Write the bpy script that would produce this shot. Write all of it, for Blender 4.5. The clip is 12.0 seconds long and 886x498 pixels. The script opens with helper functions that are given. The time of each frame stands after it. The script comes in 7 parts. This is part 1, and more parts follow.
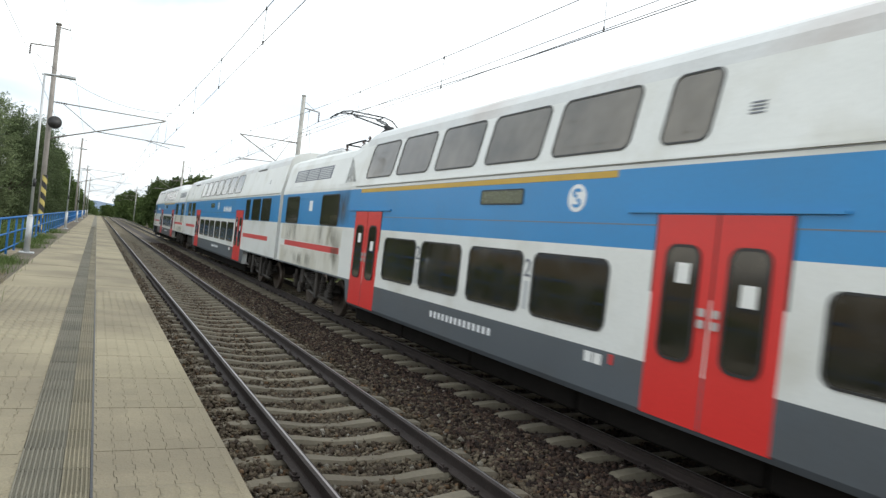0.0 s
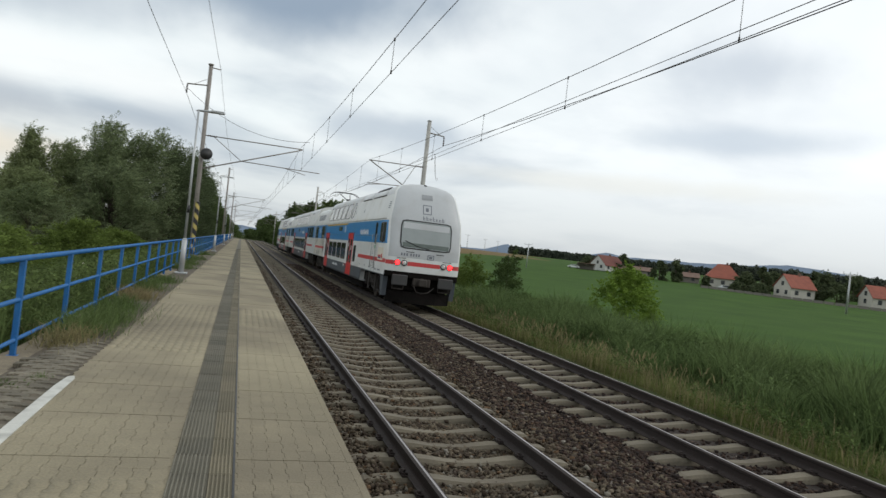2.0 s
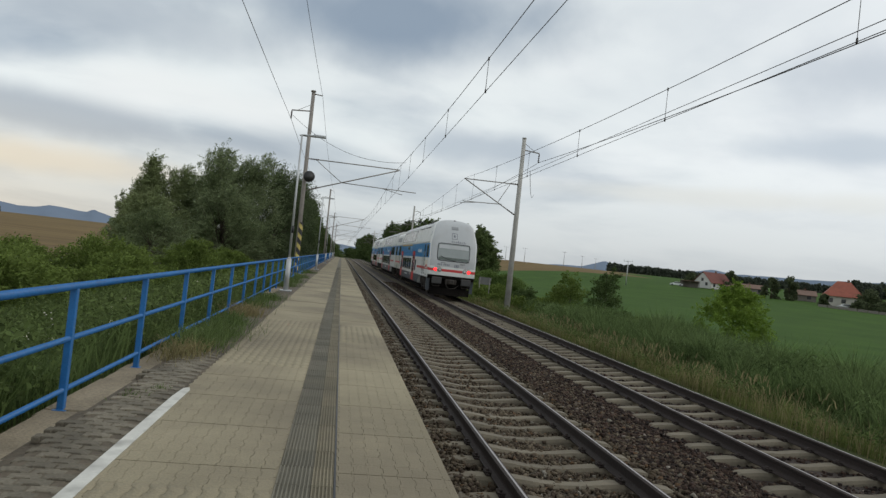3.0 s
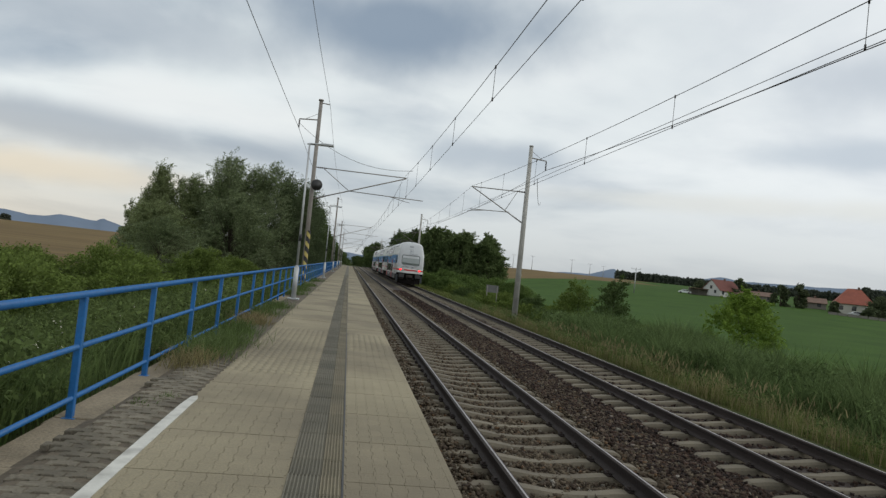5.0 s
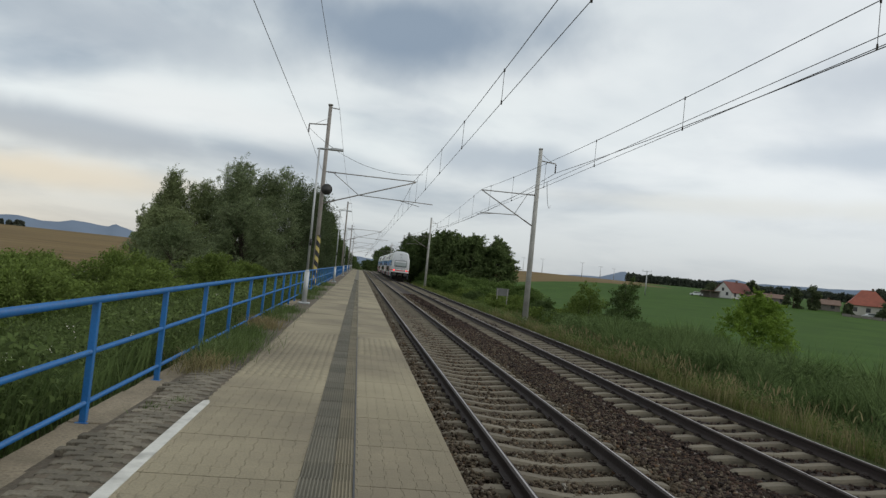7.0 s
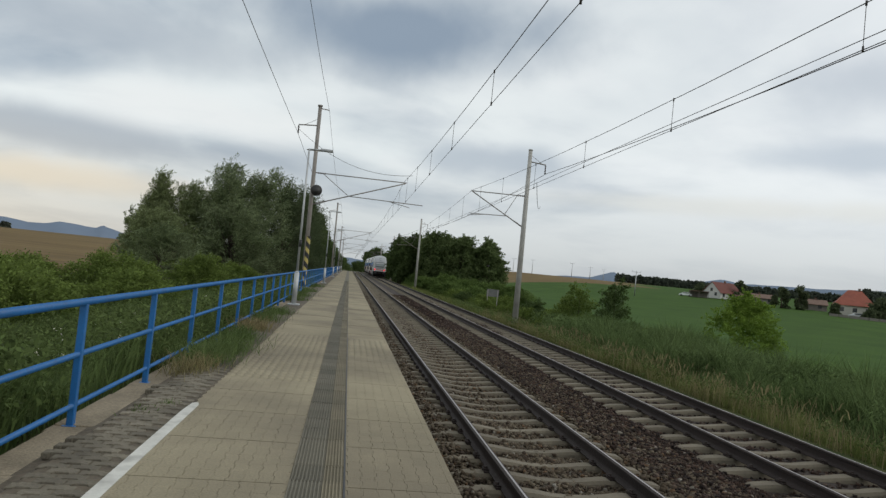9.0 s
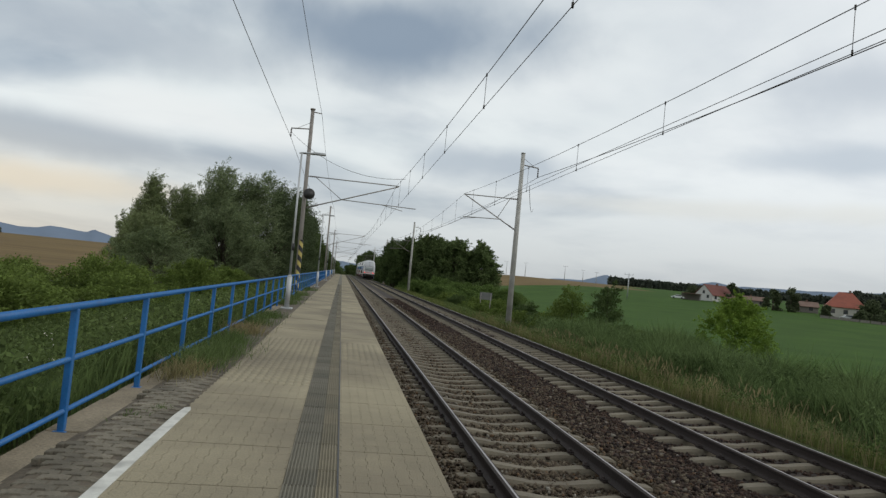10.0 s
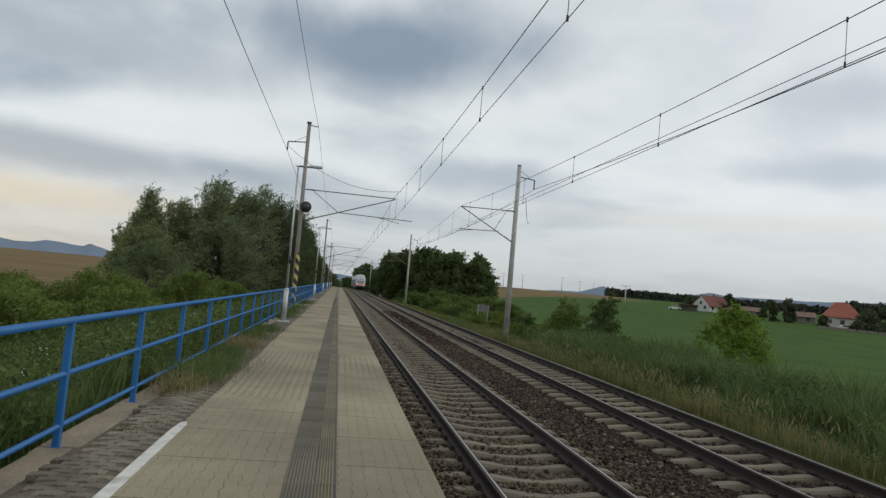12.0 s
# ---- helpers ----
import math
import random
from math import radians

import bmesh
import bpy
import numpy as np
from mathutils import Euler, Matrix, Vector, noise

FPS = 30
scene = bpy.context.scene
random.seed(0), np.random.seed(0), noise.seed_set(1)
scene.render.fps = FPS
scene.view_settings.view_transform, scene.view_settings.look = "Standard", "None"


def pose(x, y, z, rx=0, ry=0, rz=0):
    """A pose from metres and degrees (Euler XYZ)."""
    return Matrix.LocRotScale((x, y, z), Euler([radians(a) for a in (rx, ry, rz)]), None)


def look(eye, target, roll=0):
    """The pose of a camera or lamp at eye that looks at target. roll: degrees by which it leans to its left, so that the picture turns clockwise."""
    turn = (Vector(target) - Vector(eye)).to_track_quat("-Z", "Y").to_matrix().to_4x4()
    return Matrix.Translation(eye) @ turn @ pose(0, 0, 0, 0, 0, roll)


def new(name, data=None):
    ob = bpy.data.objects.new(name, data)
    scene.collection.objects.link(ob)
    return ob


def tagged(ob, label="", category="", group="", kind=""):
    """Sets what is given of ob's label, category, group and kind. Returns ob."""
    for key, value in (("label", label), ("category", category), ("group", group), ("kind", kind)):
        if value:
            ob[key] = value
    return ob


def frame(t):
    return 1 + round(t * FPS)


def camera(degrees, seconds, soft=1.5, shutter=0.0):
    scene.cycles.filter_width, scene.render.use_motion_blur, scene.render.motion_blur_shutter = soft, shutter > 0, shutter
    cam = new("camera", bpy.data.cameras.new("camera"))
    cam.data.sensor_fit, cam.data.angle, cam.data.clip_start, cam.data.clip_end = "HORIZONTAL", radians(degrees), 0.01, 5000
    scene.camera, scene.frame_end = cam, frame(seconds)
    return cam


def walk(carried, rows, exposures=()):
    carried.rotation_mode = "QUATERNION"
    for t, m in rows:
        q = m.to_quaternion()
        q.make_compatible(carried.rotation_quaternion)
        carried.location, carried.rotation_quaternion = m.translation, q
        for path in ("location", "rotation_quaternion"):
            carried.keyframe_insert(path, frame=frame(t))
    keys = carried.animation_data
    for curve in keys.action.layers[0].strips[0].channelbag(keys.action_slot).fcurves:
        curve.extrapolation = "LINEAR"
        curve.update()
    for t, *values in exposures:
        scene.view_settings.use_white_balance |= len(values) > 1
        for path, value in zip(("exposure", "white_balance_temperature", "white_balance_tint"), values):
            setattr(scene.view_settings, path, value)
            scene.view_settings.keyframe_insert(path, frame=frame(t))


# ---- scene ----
D = 3.874            # spacing of the two tracks; the near one lies along x = 0, rail tops at z = 0
PLAT = 0.43          # platform surface

# ---------- camera ----------
cam = camera(66.9, 12.0, soft=1.4, shutter=0.2)
PATH = [
    (0, pose(-2.64, 0, 2.02, 89.96, -6.54, -27.45)),
    (0.5, pose(-2.64, 0, 2.02, 90.08, -6.22, -27.44)),
    (1, pose(-2.64, 0, 2.02, 90.29, -6.17, -26.69)),
    (1.5, pose(-2.64, 0, 2.02, 90.38, -6.31, -22.75)),
    (2, pose(-2.64, 0, 2.02, 90.59, -6.60, -16.86)),
    (2.5, pose(-2.64, 0, 2.02, 90.83, -6.61, -12.19)),
    (3, pose(-2.64, 0, 2.02, 91.18, -6.35, -8.66)),
    (5, pose(-2.64, 0, 2.02, 91.79, -6.25, -8.03)),
    (5.5, pose(-2.64, 0, 2.02, 91.81, -6.31, -7.66)),
    (6, pose(-2.64, 0, 2.02, 91.81, -6.22, -7.36)),
    (6.5, pose(-2.64, 0, 2.02, 91.87, -6.12, -7.21)),
    (7, pose(-2.64, 0, 2.02, 92.00, -5.95, -7.17)),
    (9, pose(-2.64, 0, 2.02, 92.17, -5.82, -8.01)),
    (9.5, pose(-2.64, 0, 2.02, 92.26, -5.63, -8.25)),
    (10, pose(-2.64, 0, 2.02, 92.51, -5.65, -8.60)),
    (10.5, pose(-2.64, 0, 2.02, 92.78, -5.58, -8.82)),
    (11, pose(-2.64, 0, 2.02, 93.11, -5.52, -8.85)),
    (11.5, pose(-2.64, 0, 2.02, 93.37, -5.50, -8.90)),
    (12, pose(-2.64, 0, 2.02, 93.58, -5.34, -8.85)),
]
walk(cam, PATH, exposures=[(0.0, 0.95), (0.6, 0.93), (1.0, 0.74), (1.5, 0.4), (2.0, 0.15), (2.6, 0.0), (3.2, -0.06), (10.0, -0.08), (11.6, -0.08), (12.0, -0.15)])

# ---------- world and light ----------
def build_world():
    world = bpy.data.worlds.new("world")
    scene.world = world
    world.use_nodes = True
    nt = world.node_tree
    nt.nodes.clear()
    N, L = nt.nodes.new, nt.links.new
    out, bg = N("ShaderNodeOutputWorld"), N("ShaderNodeBackground")
    sky = N("ShaderNodeTexSky")
    sky.sky_type, sky.sun_disc = "NISHITA", False
    sky.sun_elevation, sky.sun_rotation = radians(38), radians(115)
    dim = N("ShaderNodeVectorMath")
    dim.operation = "SCALE"
    dim.inputs["Scale"].default_value = 0.12
    L(sky.outputs[0], dim.inputs[0])
    co, sep = N("ShaderNodeTexCoord"), N("ShaderNodeSeparateXYZ")
    L(co.outputs["Generated"], sep.inputs[0])

    def m(op, a, b=None, clamp=False):
        n = N("ShaderNodeMath")
        n.operation, n.use_clamp = op, clamp
        for i, v in enumerate((a, b)):
            if v is None:
                continue
            if isinstance(v, (int, float)):
                n.inputs[i].default_value = v
            else:
                L(v, n.inputs[i])
        return n.outputs[0]
    up = m("MAXIMUM", sep.outputs[2], 0.0)
    den = m("ADD", up, 0.16)
    flat = N("ShaderNodeCombineXYZ")
    L(m("DIVIDE", sep.outputs[0], den), flat.inputs[0])
    L(m("DIVIDE", sep.outputs[1], den), flat.inputs[1])
    flat.inputs[2].default_value = 3.1

    def clouds(scale, detail, rough, lo, hi):
        n, r = N("ShaderNodeTexNoise"), N("ShaderNodeMapRange")
        n.inputs["Scale"].default_value, n.inputs["Detail"].default_value, n.inputs["Roughness"].default_value = scale, detail, rough
        n.inputs["Distortion"].default_value = 0.25
        L(flat.outputs[0], n.inputs["Vector"])
        r.interpolation_type = "SMOOTHSTEP"
        r.inputs["From Min"].default_value, r.inputs["From Max"].default_value = lo, hi
        L(n.outputs["Fac"], r.inputs["Value"])
        return r.outputs[0]

    def mix(f, a, b):
        n = N("ShaderNodeMix")
        n.data_type = "RGBA"
        for i, v in ((0, f), (6, a), (7, b)):
            if isinstance(v, tuple):
                n.inputs[i].default_value = (*v, 1)
            elif isinstance(v, float):
                n.inputs[i].default_value = v
            else:
                L(v, n.inputs[i])
        return n.outputs[2]
    big, small = clouds(0.62, 5.0, 0.52, 0.42, 0.70), clouds(2.1, 6.0, 0.55, 0.38, 0.72)
    col = mix(big, (0.87, 0.925, 0.925), (0.35, 0.43, 0.51))
    col = mix(m("MULTIPLY", small, 0.5), col, (0.90, 0.935, 0.94))
    col = mix(m("MULTIPLY", clouds(1.25, 7.0, 0.6, 0.47, 0.72), 0.42), col, (0.50, 0.565, 0.635))
    # the veil is thinner towards the hidden sun
    side = m("ADD", m("MULTIPLY", sep.outputs[0], 0.95), m("MULTIPLY", sep.outputs[1], -0.1))
    bright = m("MULTIPLY", m("ADD", side, 0.05, True), 0.86, True)
    col = mix(bright, col, (1.0, 1.03, 1.05))

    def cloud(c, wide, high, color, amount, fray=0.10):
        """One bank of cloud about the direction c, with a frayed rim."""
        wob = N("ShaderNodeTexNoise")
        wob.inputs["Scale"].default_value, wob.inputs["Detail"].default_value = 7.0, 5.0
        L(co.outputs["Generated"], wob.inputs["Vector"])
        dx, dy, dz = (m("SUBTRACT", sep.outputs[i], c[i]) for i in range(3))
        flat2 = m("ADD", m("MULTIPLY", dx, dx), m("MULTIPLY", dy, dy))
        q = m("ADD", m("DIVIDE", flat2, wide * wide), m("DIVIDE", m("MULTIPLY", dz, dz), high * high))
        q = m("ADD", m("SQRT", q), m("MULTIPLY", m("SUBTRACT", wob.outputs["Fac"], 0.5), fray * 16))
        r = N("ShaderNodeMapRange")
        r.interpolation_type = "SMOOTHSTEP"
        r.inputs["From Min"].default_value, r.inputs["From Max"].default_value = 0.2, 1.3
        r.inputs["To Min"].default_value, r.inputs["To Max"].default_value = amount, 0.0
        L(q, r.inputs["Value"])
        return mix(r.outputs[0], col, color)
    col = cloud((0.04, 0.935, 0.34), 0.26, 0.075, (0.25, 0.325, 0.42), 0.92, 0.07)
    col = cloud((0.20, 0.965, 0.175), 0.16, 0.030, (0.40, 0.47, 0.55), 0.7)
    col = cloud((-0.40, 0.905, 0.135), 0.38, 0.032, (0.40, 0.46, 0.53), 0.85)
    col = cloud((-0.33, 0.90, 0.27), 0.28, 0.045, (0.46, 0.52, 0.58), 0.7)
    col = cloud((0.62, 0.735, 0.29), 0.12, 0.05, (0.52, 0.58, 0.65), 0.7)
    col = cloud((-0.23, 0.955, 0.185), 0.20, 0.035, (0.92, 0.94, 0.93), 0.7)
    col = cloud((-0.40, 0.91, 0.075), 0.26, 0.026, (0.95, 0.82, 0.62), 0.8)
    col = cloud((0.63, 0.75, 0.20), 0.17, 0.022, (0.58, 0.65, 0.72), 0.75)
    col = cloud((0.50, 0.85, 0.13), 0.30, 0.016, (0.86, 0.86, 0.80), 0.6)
    # pale, slightly warm band above the horizon
    low = N("ShaderNodeMapRange")
    low.inputs["From Min"].default_value, low.inputs["From Max"].default_value = 0.0, 0.17
    low.inputs["To Min"].default_value, low.inputs["To Max"].default_value = 0.8, 0.0
    L(up, low.inputs["Value"])
    warm = m("MULTIPLY", sep.outputs[0], -1.6, True)
    col = mix(low.outputs[0], col, mix(warm, (0.515, 0.545, 0.565), (0.80, 0.69, 0.52)))
    col = mix(0.06, col, dim.outputs[0])
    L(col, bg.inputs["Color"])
    bg.inputs["Strength"].default_value = 1.0
    L(bg.outputs[0], out.inputs[0])


build_world()
sun = new("sun", bpy.data.lights.new("sun", "SUN"))
sun.data.energy, sun.data.angle, sun.data.color = 0.5, radians(25), (1.0, 0.96, 0.9)
sun.matrix_world = look((0, 0, 0), (-0.70, 0.35, -0.62))


# ---------- materials ----------
MATS = {}


def mat(name, color, rough=0.6, metal=0.0, var=0.12, scale=3.0, fine=40.0, bump=0.0, tint=None, coords="Object", stretch=(1, 1, 1), rnd=0.0, island=0.0, spec=0.5, dirt=0.0, dirt_scale=1.2, dirt_color=(0.08, 0.07, 0.06), dirt_from=0.5):
    """A surface with coarse and fine variation, optional bump, dirt and a change from piece to piece."""
    if name in MATS:
        return MATS[name]
    ma = bpy.data.materials.new(name)
    ma.use_nodes = True
    nt = ma.node_tree
    N, L = nt.nodes.new, nt.links.new
    b = nt.nodes["Principled BSDF"]
    b.inputs["Roughness"].default_value, b.inputs["Metallic"].default_value = rough, metal
    b.inputs["Specular IOR Level"].default_value = spec
    co, mp = N("ShaderNodeTexCoord"), N("ShaderNodeMapping")
    if coords == "World":
        L(N("ShaderNodeNewGeometry").outputs["Position"], mp.inputs[0])
    else:
        L(co.outputs[coords], mp.inputs[0])
    mp.inputs["Scale"].default_value = stretch

    def noise_at(sc, detail=3.0):
        n = N("ShaderNodeTexNoise")
        n.inputs["Scale"].default_value, n.inputs["Detail"].default_value = sc, detail
        L(mp.outputs[0], n.inputs["Vector"])
        return n.outputs["Fac"]

    def mix(f, a, c, kind="MIX"):
        n = N("ShaderNodeMix")
        n.data_type, n.blend_type = "RGBA", kind
        for i, v in ((0, f), (6, a), (7, c)):
            if isinstance(v, tuple):
                n.inputs[i].default_value = (*v, 1)
            elif isinstance(v, float):
                n.inputs[i].default_value = v
            else:
                L(v, n.inputs[i])
        return n.outputs[2]

    def ramp(v, lo, hi, a, c):
        n = N("ShaderNodeMapRange")
        for k, q in zip(("From Min", "From Max", "To Min", "To Max"), (lo, hi, a, c)):
            n.inputs[k].default_value = q
        L(v, n.inputs["Value"])
        return n.outputs[0]
    coarse, small = noise_at(scale), noise_at(fine, 5.0)
    other = tint or tuple(min(1, c * (1 + 1.6 * var)) for c in color)
    dark = tuple(c * (1 - 1.6 * var) for c in color)
    c = mix(ramp(coarse, 0.3, 0.7, 0.0, 1.0), dark, other)
    c = mix(0.45, c, color)
    c = mix(1.0, c, mix(ramp(small, 0.3, 0.7, 0.0, 1.0), (1 - var,) * 3, (1 + var * 0.6,) * 3), "MULTIPLY")
    if dirt:
        c = mix(ramp(noise_at(dirt_scale, 6.0), dirt_from, dirt_from + 0.25, 0.0, dirt), c, dirt_color)
    if rnd:
        oi = N("ShaderNodeObjectInfo")
        g = N("ShaderNodeCombineColor")
        for i in range(3):
            L(ramp(oi.outputs["Random"], 0.0, 1.0, 1 - rnd, 1 + rnd * 0.6), g.inputs[i])
        c = mix(1.0, c, g.outputs[0], "MULTIPLY")
    if island:
        ge = N("ShaderNodeNewGeometry")
        g = N("ShaderNodeCombineColor")
        for i in range(3):
            L(ramp(ge.outputs["Random Per Island"], 0.0, 1.0, 1 - island, 1 + island * (0.6 if i != 2 else 0.4)), g.inputs[i])
        c = mix(1.0, c, g.outputs[0], "MULTIPLY")
    L(c, b.inputs["Base Color"])
    L(ramp(small, 0.3, 0.7, max(0.02, rough - 0.08), min(1, rough + 0.08)), b.inputs["Roughness"])
    if bump:
        bp = N("ShaderNodeBump")
        bp.inputs["Strength"].default_value, bp.inputs["Distance"].default_value = min(1.0, bump), 0.02
        L(small, bp.inputs["Height"])
        L(bp.outputs[0], b.inputs["Normal"])
    MATS[name] = ma
    return ma


def stony(name, tones):
    """Broken stone: each stone takes one of several tones, with fine grain."""
    ma = mat(name, (1, 1, 1), 0.93, 0, 0.22, 0.9, 45, 0.5, spec=0.25)
    nt = ma.node_tree
    b = nt.nodes["Principled BSDF"]
    ge, ra, mx = nt.nodes.new("ShaderNodeNewGeometry"), nt.nodes.new("ShaderNodeValToRGB"), nt.nodes.new("ShaderNodeMix")
    ra.color_ramp.interpolation = "CONSTANT"
    while len(ra.color_ramp.elements) < len(tones):
        ra.color_ramp.elements.new(0.5)
    for e, (p, c) in zip(ra.color_ramp.elements, tones):
        e.position, e.color = p, (*c, 1)
    mx.data_type, mx.blend_type = "RGBA", "MULTIPLY"
    mx.inputs[0].default_value = 1.0
    nt.links.new(ge.outputs["Random Per Island"], ra.inputs[0])
    nt.links.new(ra.outputs[0], mx.inputs[6])
    nt.links.new(b.inputs["Base Color"].links[0].from_socket, mx.inputs[7])
    nt.links.new(mx.outputs[2], b.inputs["Base Color"])
    return ma


def glow(name, color, strength):
    ma = bpy.data.materials.new(name)
    ma.use_nodes = True
    b = ma.node_tree.nodes["Principled BSDF"]
    b.inputs["Base Color"].default_value = (*color, 1)
    b.inputs["Emission Color"].default_value = (*color, 1)
    b.inputs["Emission Strength"].default_value = strength
    return ma


def leafy(name, color, tint, island=0.35):
    """Leaves and grass: thin, a little translucent."""
    ma = mat(name, color, rough=0.75, var=0.12, scale=0.35, fine=3.0, tint=tint, island=island, spec=0.08)
    nt = ma.node_tree
    b = nt.nodes["Principled BSDF"]
    tr, mx = nt.nodes.new("ShaderNodeBsdfTranslucent"), nt.nodes.new("ShaderNodeMixShader")
    nt.links.new(b.inputs["Base Color"].links[0].from_socket, tr.inputs["Color"])
    mx.inputs[0].default_value = 0.35
    nt.links.new(b.outputs[0], mx.inputs[1])
    nt.links.new(tr.outputs[0], mx.inputs[2])
    nt.links.new(mx.outputs[0], nt.nodes["Material Output"].inputs["Surface"])
    return ma


M_RAIL = mat("rail_side", (0.031, 0.021, 0.018), 0.75, 0.2, 0.2, 2, 30, 0.3)
M_RAILTOP = mat("rail_top", (0.36, 0.33, 0.32), 0.36, 0.9, 0.08, 1, 20)
M_SLEEPER = mat("sleeper_concrete", (0.170, 0.145, 0.104), 0.9, 0, 0.16, 1.5, 25, 0.4, rnd=0.14, dirt=0.55, dirt_color=(0.095, 0.072, 0.052), coords="World")
M_SLEEPER_FAR = mat("sleeper_concrete_joined", (0.170, 0.145, 0.104), 0.9, 0, 0.14, 1.5, 25, 0.4, island=0.15)
M_BALLAST_TAN = mat("ballast_bed_sandy", (0.105, 0.084, 0.060), 0.95, 0, 0.35, 1.2, 22, 1.0)
M_BALLAST = mat("ballast_bed", (0.036, 0.025, 0.019), 0.95, 0, 0.35, 1.2, 22, 1.0)
M_STONE = stony("ballast_stones", [(0.0, (0.070, 0.051, 0.036)), (0.28, (0.102, 0.077, 0.052)), (0.55, (0.139, 0.110, 0.076)), (0.80, (0.177, 0.143, 0.100)), (0.91, (0.150, 0.092, 0.052)), (0.965, (0.221, 0.198, 0.159)), (0.994, (0.335, 0.304, 0.256))])
M_STONE_DARK = stony("ballast_stones_dark", [(0.0, (0.024, 0.016, 0.013)), (0.32, (0.042, 0.027, 0.020)), (0.62, (0.061, 0.037, 0.028)), (0.82, (0.089, 0.055, 0.039)), (0.94, (0.129, 0.092, 0.067)), (0.99, (0.235, 0.197, 0.166))])
M_PAVE = mat("platform_pavers", (0.292, 0.252, 0.170), 0.9, 0, 0.17, 0.7, 60, 0.5, rnd=0.035, dirt=0.75, dirt_scale=0.55, dirt_color=(0.160, 0.134, 0.096), dirt_from=0.42, coords="World", spec=0.3)
M_PAVE_FAR = mat("platform_pavers_joined", (0.292, 0.252, 0.170), 0.9, 0, 0.17, 0.7, 60, 0.5, island=0.04, dirt=0.75, dirt_scale=0.55, dirt_color=(0.160, 0.134, 0.096), dirt_from=0.42, coords="World", spec=0.3)
M_JOINT = mat("joint_sand", (0.105, 0.090, 0.064), 0.95, 0, 0.2, 2, 40, 0.4)
M_TACT = mat("tactile_slab", (0.158, 0.146, 0.112), 0.85, 0, 0.18, 1.2, 45, 0.3, rnd=0.16, dirt=0.5, dirt_scale=1.5, dirt_color=(0.20, 0.18, 0.13), coords="World", spec=0.3)
M_TACT_Y = mat("tactile_slab_yellow", (0.212, 0.185, 0.128), 0.85, 0, 0.2, 1.1, 45, 0.3, rnd=0.16, dirt=0.6, dirt_scale=1.4, dirt_color=(0.150, 0.136, 0.10), coords="World", spec=0.3)
M_BLOCK = mat("old_block_paving", (0.195, 0.172, 0.130), 0.92, 0, 0.24, 1.6, 40, 0.5, rnd=0.22, dirt=0.7, dirt_scale=1.3, dirt_color=(0.080, 0.069, 0.053), coords="World", spec=0.3)
M_KERB = mat("kerb_concrete", (0.262, 0.218, 0.155), 0.92, 0, 0.24, 1.3, 35, 0.6, dirt=0.55, dirt_scale=1.7, dirt_color=(0.11, 0.092, 0.066), spec=0.3)
M_WHITE = mat("white_road_paint", (0.57, 0.56, 0.51), 0.8, 0, 0.08, 3, 40, 0.2, dirt=0.5, dirt_scale=5)
M_BLUE = mat("blue_rail_paint", (0.016, 0.135, 0.37), 0.42, 0, 0.12, 2, 40, 0.1, dirt=0.25, dirt_scale=6, dirt_color=(0.05, 0.06, 0.09))
M_MAST = mat("mast_steel", (0.27, 0.245, 0.22), 0.7, 0.15, 0.2, 2, 25, 0.3)
M_MAST_PALE = mat("mast_pale_paint", (0.40, 0.39, 0.36), 0.7, 0.1, 0.2, 2, 25, 0.3, dirt=0.3, dirt_color=(0.16, 0.12, 0.09))
M_GALV = mat("galvanised_steel", (0.47, 0.48, 0.48), 0.5, 0.5, 0.12, 2, 30, 0.1)
M_WIRE = mat("wire_copper_dark", (0.06, 0.055, 0.05), 0.6, 0.3, 0.05)
M_INSUL = mat("insulator_brown", (0.06, 0.035, 0.028), 0.3, 0, 0.1)
M_BLACK = mat("black_paint", (0.025, 0.025, 0.027), 0.55, 0, 0.15, 3, 30)
M_YELLOW = mat("yellow_paint", (0.50, 0.40, 0.12), 0.6, 0, 0.1, 4, 30)
M_GRASS = mat("verge_grass_ground", (0.045, 0.068, 0.018), 0.95, 0, 0.4, 0.5, 6, 1.0, tint=(0.10, 0.085, 0.038), spec=0.1)
M_FIELD = mat("green_field", (0.047, 0.104, 0.013), 0.95, 0, 0.34, 0.12, 5.0, 1.0, tint=(0.052, 0.098, 0.014), spec=0.1)
M_WHEAT = mat("ripe_wheat_field", (0.22, 0.150, 0.066), 0.95, 0, 0.38, 0.05, 0.3, 0.8, stretch=(0.12, 1, 1), tint=(0.13, 0.095, 0.042), spec=0.1)
M_EARTH = mat("earth_bank", (0.11, 0.088, 0.062), 0.95, 0, 0.3, 1, 14, 0.8)


# ---------- mesh helpers ----------
def part(name, bm, material, parent=None, label="", smooth=False, kind=""):
    """Link a bmesh as one mesh object under its thing."""
    me = bpy.data.meshes.new(name)
    bmesh.ops.recalc_face_normals(bm, faces=bm.faces)
    bm.to_mesh(me)
    bm.free()
    for mm in (material if isinstance(material, (list, tuple)) else [material]):
        me.materials.append(mm)
    if smooth:
        me.polygons.foreach_set("use_smooth", [True] * len(me.polygons))
    ob = new(name, me)
    if parent is not None:
        ob.parent = parent
    if label:
        ob["label"] = label
    if kind:
        ob["kind"] = kind
    return ob


def thing(name, at, label, category, group="", kind=""):
    ob = new(name)
    ob.matrix_basis = at if isinstance(at, Matrix) else pose(*at)
    return tagged(ob, label, category, group, kind)


